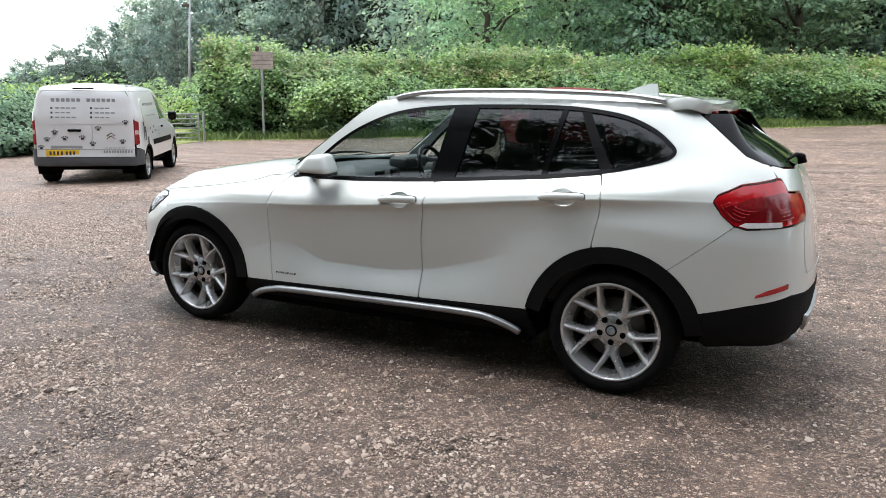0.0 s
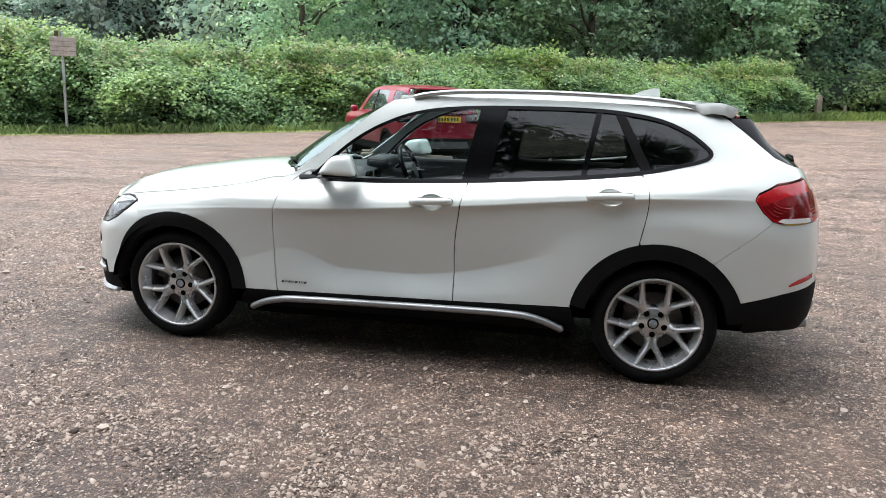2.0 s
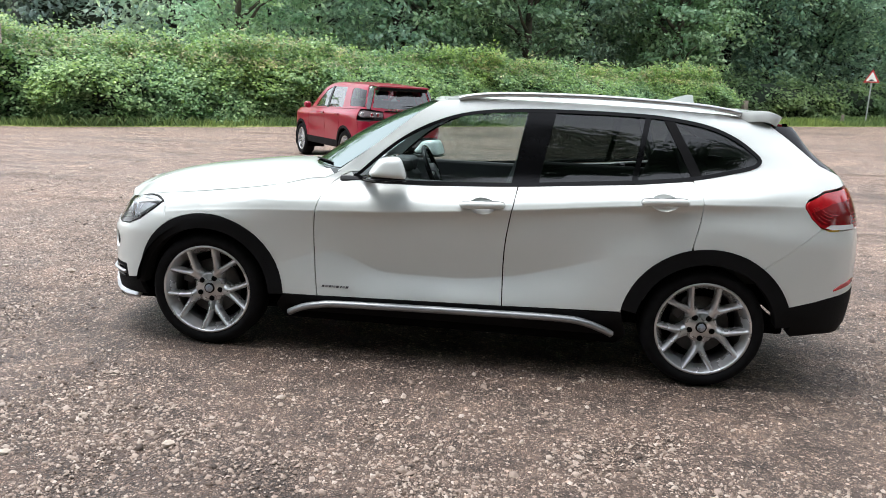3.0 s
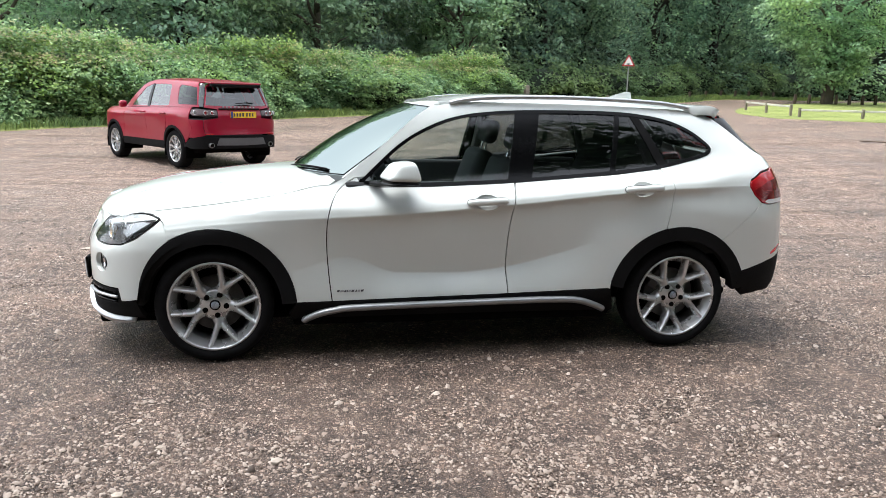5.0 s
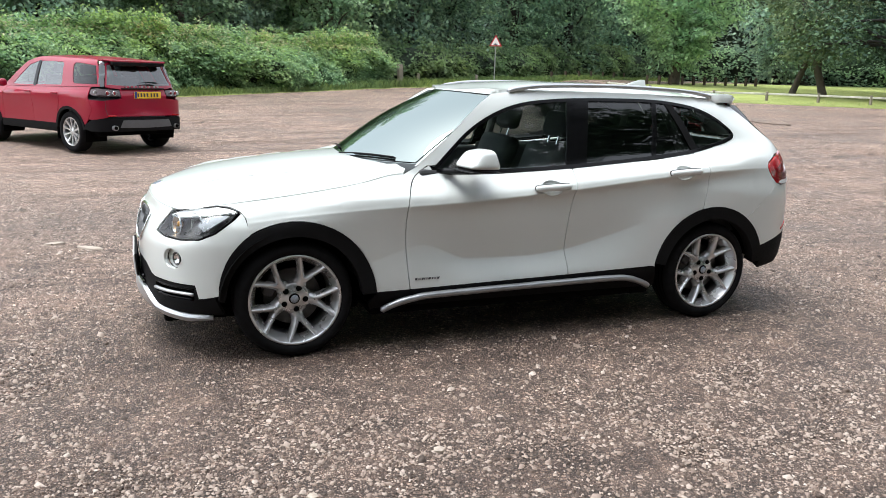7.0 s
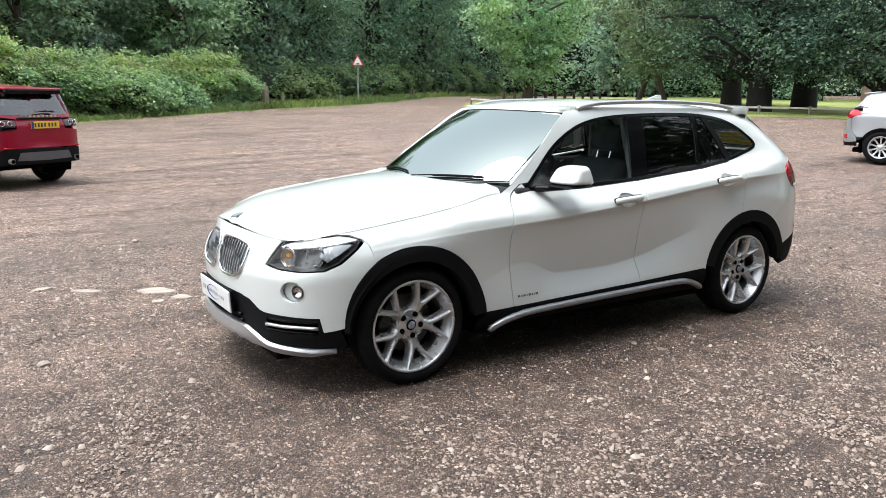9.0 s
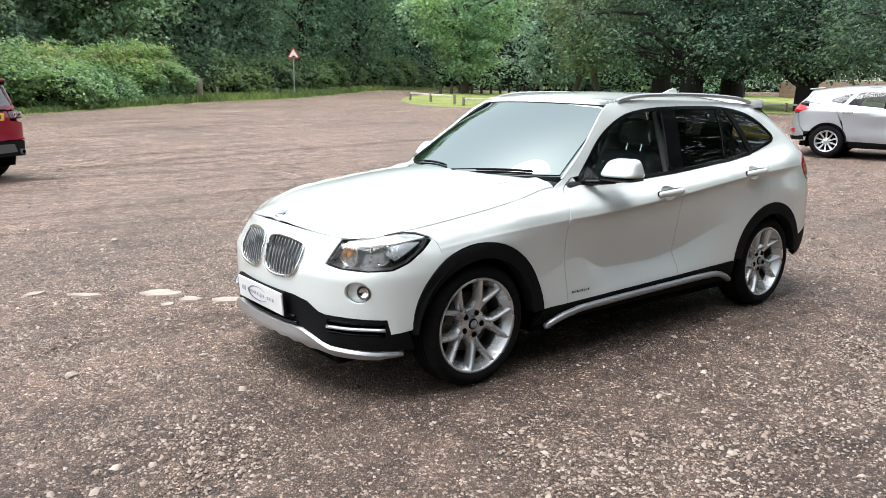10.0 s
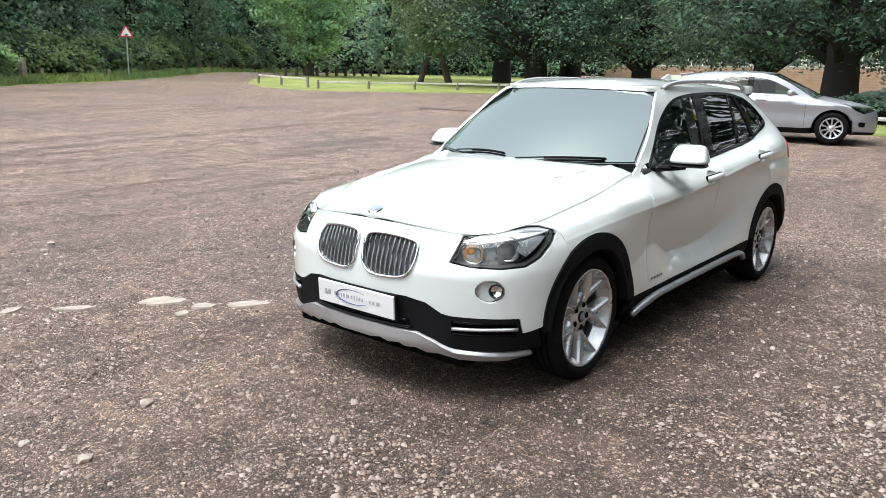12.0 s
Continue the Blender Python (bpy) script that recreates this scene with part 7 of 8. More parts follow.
# white panel van
def van():
    root = thing("panel_van", Matrix(), "white panel van with grey bumper and paw print decals", "van")
    S = Shell(root, [(-2.29, 0), (-2.26, -.4), (-2.14, -.66), (-1.92, -.82), (-1.6, -.88), (-1, -.90), (0, -.905), (1, -.905), (1.7, -.90), (1.92, -.875), (2.02, -.80), (2.065, -.65), (2.08, -.3), (2.08, 0)], [
        [(("f", 0), .24, .1), (0, .24, .1), (("r", 0), .30, .08)],
        [(("f", 0), .36, .01), (0, .34, .04), (("r", 0), .38, .0)],
        [(("f", 0), .6, .0), (0, .6, .0), (("r", 0), .62, .03)],
        [(("f", 0), .85, .05), (0, .9, .0), (("r", 0), .95, .045)],
        [(("f", 0), 1.0, .2), (-1.4, 1.04, .12), (-.9, 1.08, .06), (0, 1.12, .03), (1.4, 1.12, .02), (("r", 0), 1.15, .055)],
        [(("f", 0), 1.4, .5), (-.5, 1.4, .14), (.3, 1.4, .08), (1.4, 1.4, .07), (("r", 0), 1.4, .10)],
        [(("f", 0), 1.66, .6), (0, 1.66, .17), (1.4, 1.66, .15), (("r", 0), 1.66, .17)],
        [(("f", 0), 1.74, .7), (0, 1.74, .24), (1.4, 1.75, .23), (("r", 0), 1.75, .26)]])
    wf, wr, R, A, cz = -1.364, 1.364, .315, .385, .315
    S.panel("front_wing", [(-1.9, .62), (-1.85, .95), (-1.4, 1.03), (-1.0, 1.07), (-.82, 1.08), (-.86, .8), (-.86, .42)] + arc_at(wf, cz, A, 14, 150), VAN_WHITE)
    W1 = [(-.72, 1.12), (-.28, 1.50), (-.02, 1.585), (.14, 1.59), (.16, 1.12)]
    fdo = S.panel("front_door", [(-.86, .42), (-.86, .8), (-.82, 1.09), (-.35, 1.52), (-.05, 1.62), (.2, 1.63), (.22, .42)], VAN_WHITE, 0, .004, .02, [W1])
    PAN = [(.42, 1.16), (.42, 1.56), (1.5, 1.55), (1.66, 1.45), (1.68, 1.18), (1.6, 1.14)]
    S.panel("side_panel", [(.22, .42), (.2, 1.63), (.3, 1.655), (1.5, 1.66), (1.93, 1.655), (1.99, 1.4), (2.01, 1.155), (2.0, 1.145), (1.93, 1.12), (1.93, .73), (2.0, .71), (2.0, .66), (1.78, .62), (1.76, .5)] + arc_at(wr, cz, A, 20, 165) + [(.95, .42)], VAN_WHITE)
    S.panel("side_pressing", PAN, VAN_WHITE, .008, 0, .012)
    S.panel("cant_rail", [(-.95, 1.09), (-.8, 1.09), (-.35, 1.525), (-.05, 1.625), (.3, 1.66), (1.93, 1.66), (1.9, 1.73), (.3, 1.735), (-.1, 1.71), (-.45, 1.55)], VAN_WHITE, 0, .001)
    for o in S.panel("front_window", W1, CLEAR, -.006, -.004, 0, label="side glass"):
        o.visible_shadow = False
    S.panel("side_strip", [(-.05, .66), (-.05, .76), (.95, .76), (.95, .66)], BLACK_PLASTIC, .012, 0, .02)
    S.panel("door_strip", [(-.82, .66), (-.82, .76), (.18, .76), (.18, .66)], BLACK_PLASTIC, .012, 0, .02)
    for c in (wf, wr):
        well(root, c, cz, A + .02, .87, .5)
        S.panel("arch_edge", arc_at(c, cz, A + .006, 12, 168) + arc_at(c, cz, A - .03, 168, 12), BLACK_PLASTIC, .002, 0, .05)
        for sg in (-1, 1):
            plain_wheel(root, (c, sg * .765, R), sg, R, .205, 9, .10, SATIN)
    # tail: two doors of unlike width
    seam = .12
    for y0, y1, nm in ((-.80, seam, "near"), (seam, .80, "far")):
        S.panel("rear_door", [(("r", y0), .64), (("r", y0), 1.3), (("r", y0 * .96), 1.55), (("r", y0 * .84), 1.66), (("r", y1 * (.84 if y1 > .1 else 1)), 1.66), (("r", y1 * (.96 if y1 > .1 else 1)), 1.55), (("r", y1), 1.3), (("r", y1), .64)], VAN_WHITE, 0, .004, .025, pair=False)
    S.panel("window_pressing", [(("r", -.66), 1.12), (("r", -.62), 1.53), (("r", -.55), 1.58), (("r", .55), 1.58), (("r", .62), 1.53), (("r", .66), 1.12), (("r", .55), 1.08), (("r", -.55), 1.08)], VAN_WHITE, .006, 0, .01, pair=False)
    S.panel("rear_corner", [(1.93, 1.655), (1.99, 1.4), (2.01, 1.155), (("r", -.805), 1.15), (("r", -.77), 1.55), (("r", -.70), 1.66)], VAN_WHITE, 0, .001)
    S.whole("rear_header", [(("r", 0), 1.665), (("r", -.70), 1.665), (1.93, 1.66), (1.90, 1.74), (("r", 0), 1.75)], VAN_WHITE, 0, .001)
    part("high_brake_lamp", box((.02, .34, .025), (1.925, .0, 1.70), .006), DARK, root)
    for sg in (-1, 1):
        pts = [(1.93, .735), (1.93, 1.115), (2.0, 1.14), (("r", -.81), 1.145), (("r", -.79), .74), (("r", -.82), .715)]
        q = S.at(pts)
        if sg > 0:
            q[:, 0] = 2 * S.len - q[:, 0]
        tl = child("tail_lamp", mesh_from("tail_lamp", *skin(q, lambda a: S.place(a, .006), .05, .002, .02), surface("deep_red_lens", (.30, .012, .018), .12, coat=.6)), root, "tall red tail lamp with pale band")
        b0 = S.at([(1.94, .90), (1.94, .97), (("r", -.81), .98), (("r", -.81), .90)])
        if sg > 0:
            b0[:, 0] = 2 * S.len - b0[:, 0]
        child("clear_band", mesh_from("clear_band", *skin(b0, lambda a: S.place(a, .009), .05, 0, .004), surface("pale_lens", (.55, .36, .34), .15)), tl)
    S.whole("rear_bumper", [(("r", 0), .50), (("r", -.80), .50), (("r", -.82), .635), (2.0, .65), (1.80, .61), (1.77, .5), (1.76, .36), (("r", -.7), .34), (("r", 0), .34)], surface("grey_plastic", (.075, .078, .082), .6, bump_s=.2, bump_scale=200), .02, .002, .05, label="dark grey plastic rear bumper")
    S.whole("lower_valance", [(("r", 0), .64), (("r", -.79), .64), (("r", -.79), .505), (("r", 0), .505)], VAN_WHITE, .002, .002)
    part("door_handle", box((.03, .22, .045), (2.045, -.16, .97), .015, 2), GLOSS_BLACK, root)
    part("handle_recess", box((.012, .5, .05), (2.048, -.30, .68), .01), GREY_INK, root)
    plate(root, (2.055, -.37, .575), .52, .115, PLATE_YELLOW, "number_plate", 7)
    # decals: title and list as bars, paw prints in dark ovals
    def decal(y, z, w, h, mat=GREY_INK, name="print_bar"):
        q = S.place(np.array([(2 * S.len - S.key(("r", -abs(y))) if y > 0 else S.key(("r", y)), z)]), .009)[0]
        ob = part(name, box((.003, w, h), (q[0], y, z)), mat, root)
        return ob
    for i in range(13):
        if i != 6:
            decal(-.48 + .08 * i, 1.49, .055, .075)
    for col, zs in ((-.50, (1.36, 1.28, 1.20)), (.12, (1.36, 1.28, 1.20))):
        for k, z in enumerate(zs):
            decal(col, z, .03, .035, INK)
            for j in range(3 + (k + (col < 0)) % 2):
                decal(col + .09 + .085 * j, z, .065, .022)
    for i in range(11):
        decal(.30 + .043 * i, .60, .030, .045)
    for i in range(5):
        decal(.33 + .07 * i, .665, .05, .012)
    for y, z in ((-.60, .80), (-.70, .66), (-.47, .92), (-.32, .82), (-.04, .83), (.12, .72), (.22, .99), (.60, .76), (.66, 1.10)):
        decal(y, z, .05, .04, INK, "paw_print")
        for dy, dz in ((-.04, .03), (-.015, .045), (.015, .045), (.04, .03)):
            decal(y + dy, z + dz, .018, .024, INK, "paw_pad")
    for k in range(2):
        for sg in (-1, 1):
            m = Matrix.Translation((2.048, (.42 + sg * .035), .85 + k * .05)) @ Matrix.Rotation(radians(-38 * sg), 4, "X")
            part("chevron", box((.012, .09, .024), (0, 0, 0), .004), CHROME, root, m=m)
    def flank(x, z, w, h, mat=GREY_INK):
        for sg in (-1, 1):
            q = S.place(S.at([(x, z)]), .012)[0]
            part("print_bar", box((w, .003, h), (x, sg * abs(q[1]), z)), mat, root)
    for i in range(9):
        flank(.62 + .1 * i, 1.42, .07, .06)
        flank(.62 + .1 * i, 1.22, .07, .02)
    for i in range(4):
        flank(.45 + .02 * (i % 2), .98 - .07 * i, .16 - .03 * i, .02, GREY_INK)
    for x, z, w, h in ((1.62, .98, .16, .10), (1.70, 1.08, .07, .08), (1.56, .86, .04, .16), (1.68, .86, .04, .16), (1.40, .80, .10, .07), (1.36, .72, .03, .1), (1.44, .72, .03, .1)):
        flank(x, z, w, h, INK)
    for x, z in ((1.2, .98), (1.05, .9), (.9, 1.0), (.75, .92)):
        flank(x, z, .04, .04, INK)
    top_sheet("roof", root, [(-.42, 0), (-.3, -.4), (-.15, -.60), (.3, -.665), (1.4, -.675), (1.80, -.645), (1.80, 0)], [(-.5, 1.70), (.3, 1.80), (1.3, 1.80), (1.9, 1.75)], [(-.5, 1.58), (.0, 1.70), (.3, 1.735), (1.9, 1.735)], [(-.5, .66), (2, .68)], VAN_WHITE)
    top_sheet("bonnet", root, [(-2.1, 0), (-2.0, -.45), (-1.85, -.68), (-1.4, -.76), (-1.0, -.80), (-1.12, -.4), (-1.18, 0)], [(-2.2, .95), (-1.7, 1.07), (-1.1, 1.16)], [(-2.2, .85), (-1.8, .96), (-.95, 1.08)], [(-2.2, .75), (-1, .81)], VAN_WHITE)
    screen_patch("windscreen", root, (-1.18, -.95, .78, 1.14, 1.09), (-.42, -.30, .62, 1.70, 1.60), SCREEN, "windscreen")
    S.whole("front_bumper", [(("f", 0), .92), (("f", -.5), .88), (-1.86, .9), (-1.9, .62), (-1.8, .45), (-1.78, .34), (("f", 0), .34)], VAN_WHITE)
    for sg in (-1, 1):
        d = fdo[0 if sg < 0 else 1]
        part("door_mirror", box((.10, .16, .19), (-.52, sg * 1.01, 1.17), .05, 3), GLOSS_BLACK, d, "black door mirror", True)
        part("door_handle", box((.16, .03, .04), (.10, sg * .91, .98), .012), GLOSS_BLACK, d)
    part("floor_pan", box((3.9, 1.5, .1), (0, 0, .32), .03), DARK, root)
    part("load_floor", box((3.0, 1.5, .3), (.3, 0, .5), .05), CABIN, root)
    part("bulkhead", box((.04, 1.5, 1.0), (.35, 0, 1.1), .01), CABIN, root)
    part("dashboard", box((.5, 1.4, .3), (-.85, 0, .98), .08, 3), CABIN, root)
    seats(root, ((.1, (-.38, .38)),), 1.0, .5)
    h = Vector((-.595, .804)).normalized()
    root.matrix_world = Matrix.Translation((-10.44, 6.25, gz(-10.44, 6.25))) @ Matrix.Rotation(math.atan2(-h.y, -h.x), 4, "Z") @ Matrix.Diagonal((1, 1.02, .97, 1))


van()


# silver hatchback
def hatchback():
    root = thing("hatchback_car", Matrix(), "clean silver five-door hatchback on the gravel's edge", "car")
    S = Shell(root, [(-2.20, 0), (-2.17, -.4), (-2.06, -.64), (-1.85, -.80), (-1.5, -.88), (-1, -.90), (0, -.90), (1, -.90), (1.5, -.895), (1.8, -.86), (1.98, -.76), (2.08, -.55), (2.12, -.25), (2.12, 0)], [
        [(("f", 0), .18, .08), (0, .18, .12), (("r", 0), .28, .1)],
        [(("f", 0), .28, .0), (0, .27, .04), (("r", 0), .36, .02)],
        [(("f", 0), .46, .0), (0, .42, .02), (1.4, .5, .0), (("r", 0), .55, .0)],
        [(("f", 0), .6, .02), (0, .60, .025), (1.4, .65, .0), (("r", 0), .75, .05)],
        [(("f", 0), .70, .08), (-1.4, .76, .02), (0, .84, .0), (1.4, .92, .0), (("r", 0), .92, .07)],
        [(("f", 0), .76, .18), (-1.4, .84, .14), (-.9, .90, .12), (0, .945, .07), (1.2, 1.01, .09), (1.6, 1.06, .10), (("r", 0), 1.04, .12)],
        [(("f", 0), 1.1, .5), (0, 1.16, .17), (1.2, 1.18, .19), (("r", 0), 1.18, .28)],
        [(("f", 0), 1.36, .6), (0, 1.36, .28), (1.2, 1.34, .30), (("r", 0), 1.32, .46)],
        [(("f", 0), 1.42, .7), (0, 1.42, .35), (1.2, 1.39, .38), (("r", 0), 1.36, .55)]])
    wf, wr, R, A, cz = -1.324, 1.324, .318, .375, .318
    S.panel("front_wing", [(-1.72, .70), (-1.66, .77), (-1.4, .83), (-1.0, .895), (-.74, .93), (-.80, .75), (-.80, .30)] + arc_at(wf, cz, A, 0, 155), SILVER_PAINT)
    fdo = S.panel("front_door", [(-.80, .30), (-.80, .75), (-.74, .93), (0, .95), (.25, .965), (.22, .7), (.22, .31)], SILVER_PAINT)
    rdo = S.panel("rear_door", [(.22, .31), (.22, .7), (.25, .965), (.8, 1.0), (1.12, 1.03), (1.17, .9), (1.06, .70)] + arc_at(wr, cz, A, 142, 178, 5), SILVER_PAINT)
    S.panel("rear_quarter", [(1.17, .9), (1.12, 1.03), (1.5, 1.06), (1.75, 1.09), (1.72, 1.0), (1.90, .88), (1.86, .62), (1.76, .50)] + arc_at(wr, cz, A, 30, 140), SILVER_PAINT)
    W1 = [(-.66, .97), (-.40, 1.13), (-.1, 1.27), (.12, 1.315), (.24, 1.325), (.28, .995)]
    W2 = [(.36, 1.0), (.33, 1.325), (.6, 1.325), (.84, 1.30), (1.02, 1.06)]
    W3 = [(1.10, 1.07), (.92, 1.285), (1.1, 1.25), (1.30, 1.17), (1.36, 1.12)]
    S.panel("side_frame", [(-.95, .90), (-.45, 1.22), (-.15, 1.36), (.1, 1.41), (.5, 1.415), (1.2, 1.385), (1.62, 1.36), (1.72, 1.27), (1.86, 1.12), (1.5, 1.07), (.8, 1.005), (0, .955)], SILVER_PAINT, 0, .001, .02, [W1, W2, W3])
    for nm, w in (("front_window", W1), ("rear_window", W2), ("quarter_window", W3)):
        for o in S.panel(nm, w, MID_GLASS, -.006, -.004, 0, label="side glass"):
            o.visible_shadow = False
    S.panel("pillar_trim", [(.265, .985), (.225, 1.335), (.345, 1.335), (.375, .99)], GLOSS_BLACK, .003, 0, .012)
    for c in (wf, wr):
        well(root, c, cz, A + .015, .87, .5)
        for sg in (-1, 1):
            plain_wheel(root, (c, sg * .785, R), sg, R, .215, 10, .10)
    S.panel("sill_trim", [(-.92, .30), (.92, .32), (.94, .20), (-.94, .19)], BLACK_PLASTIC, .0, 0, .03)
    S.whole("front_bumper", [(("f", 0), .72), (("f", -.5), .69), (-1.90, .62), (-1.72, .70), (-1.67, .60), (-1.70, .33), (-1.72, .22), (("f", 0), .20)], SILVER_PAINT)
    S.panel("headlamp", [(-1.92, .64), (-1.80, .72), (-1.62, .775), (-1.72, .705), (-1.86, .635)], GLOSS_BLACK, .005, 0, .02, label="slim dark headlamp")
    S.panel("lamp_glow_glass", [(-1.90, .645), (-1.82, .70), (-1.76, .715), (-1.84, .65)], CHROME, .008, 0, .004)
    S.panel("fog_housing", [(-1.93, .36), (-1.93, .45), (-1.84, .46), (-1.80, .42), (-1.82, .36)], GLOSS_BLACK, .004, 0, .01)
    S.whole("front_splitter", [(("f", 0), .22), (-1.74, .25), (-1.72, .205), (("f", 0), .19)], BLACK_PLASTIC, .012, 0, .03)
    S.whole("grille", [(("f", 0), .56), (("f", -.48), .54), (("f", -.40), .36), (("f", 0), .34)], GLOSS_BLACK, .004, 0, .01)
    G = [(("r", -.58), 1.08), (("r", -.52), 1.29), (("r", .52), 1.29), (("r", .58), 1.08)]
    S.whole("tailgate", [(("r", 0), 1.34), (("r", -.54), 1.335), (("r", -.62), 1.28), (("r", -.66), 1.06), (("r", -.5), .98), (("r", -.55), .88), (("r", -.52), .66), (("r", 0), .66)], SILVER_PAINT, 0, .003, .02, [G])
    for o in S.panel("rear_screen", G, TINTED, -.006, -.004, 0, pair=False):
        o.visible_shadow = False
    S.panel("rear_pillar", [(1.88, 1.11), (1.73, 1.275), (1.64, 1.355), (("r", -.56), 1.34), (("r", -.66), 1.26), (("r", -.68), 1.07)], SILVER_PAINT, 0, .002)
    S.whole("rear_bumper", [(("r", 0), .65), (("r", -.53), .65), (("r", -.56), .87), (1.92, .875), (1.87, .62), (1.77, .50), (1.76, .42), (1.9, .38), (("r", 0), .38)], SILVER_PAINT)
    S.whole("rear_skirt", [(("r", 0), .40), (1.9, .40), (1.77, .42), (1.76, .33), (("r", 0), .31)], BLACK_PLASTIC, .01, 0, .03)
    S.panel("tail_lamp", [(1.55, .985), (1.72, 1.01), (1.88, 1.04), (("r", -.66), 1.05), (("r", -.5), .975), (("r", -.55), .895), (1.92, .885), (1.75, .95)], RED_LENS, .006, 0, .02, label="long red tail lamp")
    S.panel("reflector", [(1.95, .47), (1.95, .56), (("r", -.70), .55), (("r", -.62), .49)], RED_LENS, .012, 0, .01)
    part("roof_spoiler", box((.30, 1.06, .03), (1.64, 0, 1.375), .012, 2, Matrix.Rotation(radians(6), 4, "Y")), SILVER_PAINT, root)
    top_sheet("bonnet", root, [(-2.08, 0), (-2.0, -.42), (-1.85, -.58), (-1.66, -.70), (-1.4, -.745), (-1.0, -.775), (-1.1, -.4), (-1.16, 0)], [(-2.2, .72), (-1.7, .86), (-1.1, .97)], [(-2.2, .66), (-1.7, .765), (-1.4, .83), (-.95, .90)], [(-2.2, .70), (-1, .785)], SILVER_PAINT)
    screen_patch("windscreen", root, (-1.14, -.92, .77, .96, .91), (-.22, -.10, .54, 1.42, 1.375), SCREEN, "windscreen")
    top_sheet("roof", root, [(-.22, 0), (-.12, -.4), (-.03, -.53), (.3, -.548), (1.2, -.52), (1.52, -.50), (1.55, 0)], [(-.3, 1.42), (.4, 1.465), (1.0, 1.45), (1.6, 1.385)], [(-.3, 1.36), (.1, 1.41), (.5, 1.415), (1.6, 1.365)], [(-.3, .55), (2, .53)], SILVER_PAINT)
    for sg in (-1, 1):
        d = fdo[0 if sg < 0 else 1]
        part("door_mirror", box((.13, .16, .13), (-.50, sg * .99, 1.01), .045, 3), SILVER_PAINT, d, "", True)
        for x, z, dd in ((.06, .86, fdo), (.98, .91, rdo)):
            hy = abs(S.place(S.at([(x, z)]))[0][1])
            part("door_handle", box((.20, .03, .035), (x, sg * (hy + .012), z), .012), CHROME, dd[0 if sg < 0 else 1])
    part("floor_pan", box((3.7, 1.5, .1), (0, 0, .25), .03), DARK, root)
    part("cabin_floor", box((2.7, 1.45, .4), (.35, 0, .5), .05), CABIN, root)
    part("dashboard", box((.4, 1.4, .25), (-.72, 0, .84), .08, 3), CABIN, root)
    seats(root, ((.15, (-.36, .36)), (1.0, (-.38, .38))), .88, .48)
    root.matrix_world = Matrix.Translation((13.62, 2.97, gz(13.62, 2.97))) @ Matrix.Rotation(math.atan2(.965, -.26), 4, "Z") @ Matrix.Diagonal((1.035, 1.03, 1.02, 1))


hatchback()

# ---- posts, rails, signs, gate, building ----
TIMBER = surface("weathered_timber", (0.22, 0.19, 0.15), 0.85, vary=0.3, scale=5, bump_s=0.6, bump_scale=40)
PALE_TIMBER = surface("pale_timber", (0.55, 0.53, 0.47), 0.8, vary=0.22, scale=5, bump_s=0.5, bump_scale=40)
BOARD_TIMBER = surface("board_timber", (0.40, 0.34, 0.30), 0.85, vary=0.3, scale=7, bump_s=0.5, bump_scale=40)
DARK_TIMBER = surface("dark_timber", (0.07, 0.05, 0.035), 0.9, vary=0.3, scale=5, bump_s=0.6, bump_scale=40)
GALV = surface("galvanised_steel", (0.42, 0.43, 0.43), 0.45, 0.6, vary=0.15, scale=10)
SIGN_RED = surface("sign_red", (0.45, 0.03, 0.03), 0.4, vary=0.08)
SIGN_WHITE = surface("sign_white", (0.75, 0.75, 0.72), 0.45, vary=0.06)
BRICK = surface("brick_red", (0.33, 0.20, 0.145), 0.85, vary=0.2, scale=2, bump_s=0.4, bump_scale=30)
MORTAR = surface("mortar", (0.34, 0.30, 0.26), 0.9, vary=0.1)
RENDER = surface("pale_render", (0.36, 0.34, 0.31), 0.8, vary=0.1, scale=1)
ROCK = surface("pale_stone", (0.40, 0.34, 0.28), 0.8, vary=0.25, scale=9, bump_s=0.6, bump_scale=50)


def rail_run(points, height, posts_label):
    """A low timber rail on short posts."""
    r = thing("timber_rail", Matrix.Translation((*points[0], gz(*points[0]))), posts_label, "rail", "low rails round the green")
    o = r.matrix_world.translation
    for x, y in points:
        z = gz(x, y)
        part("post", box((.11, .11, height + .35), (x - o.x, y - o.y, z + height / 2 - .1 - o.z), .02), TIMBER, r)
    for (x0, y0), (x1, y1) in zip(points, points[1:]):
        a, b = Vector((x0, y0, gz(x0, y0) + height - .03)) - o, Vector((x1, y1, gz(x1, y1) + height - .03)) - o
        d = b - a
        m = Matrix.Translation((a + b) / 2) @ d.to_track_quat("X", "Z").to_matrix().to_4x4()
        part("bar", box((d.length + .1, .07, .09), (0, 0, 0), .015), PALE_TIMBER, r, m=m)


rail_run([(22.1, 32.3), (21.8, 30.0), (21.5, 27.6)], .46, "weathered timber knee rail at the lane's corner")
rail_run([(21.2, 26.5), (23.3, 25.1), (25.4, 23.9), (27.0, 22.4), (28.4, 20.8), (30.0, 19.3), (31.8, 17.8), (33.5, 16.3), (35.2, 14.8)], .36, "long pale timber knee rail beside the gravel")
rail_run([(16.8, 2.4), (16.2, -.6), (16.1, -3.6)], .42, "pale timber knee rail behind the parked car")


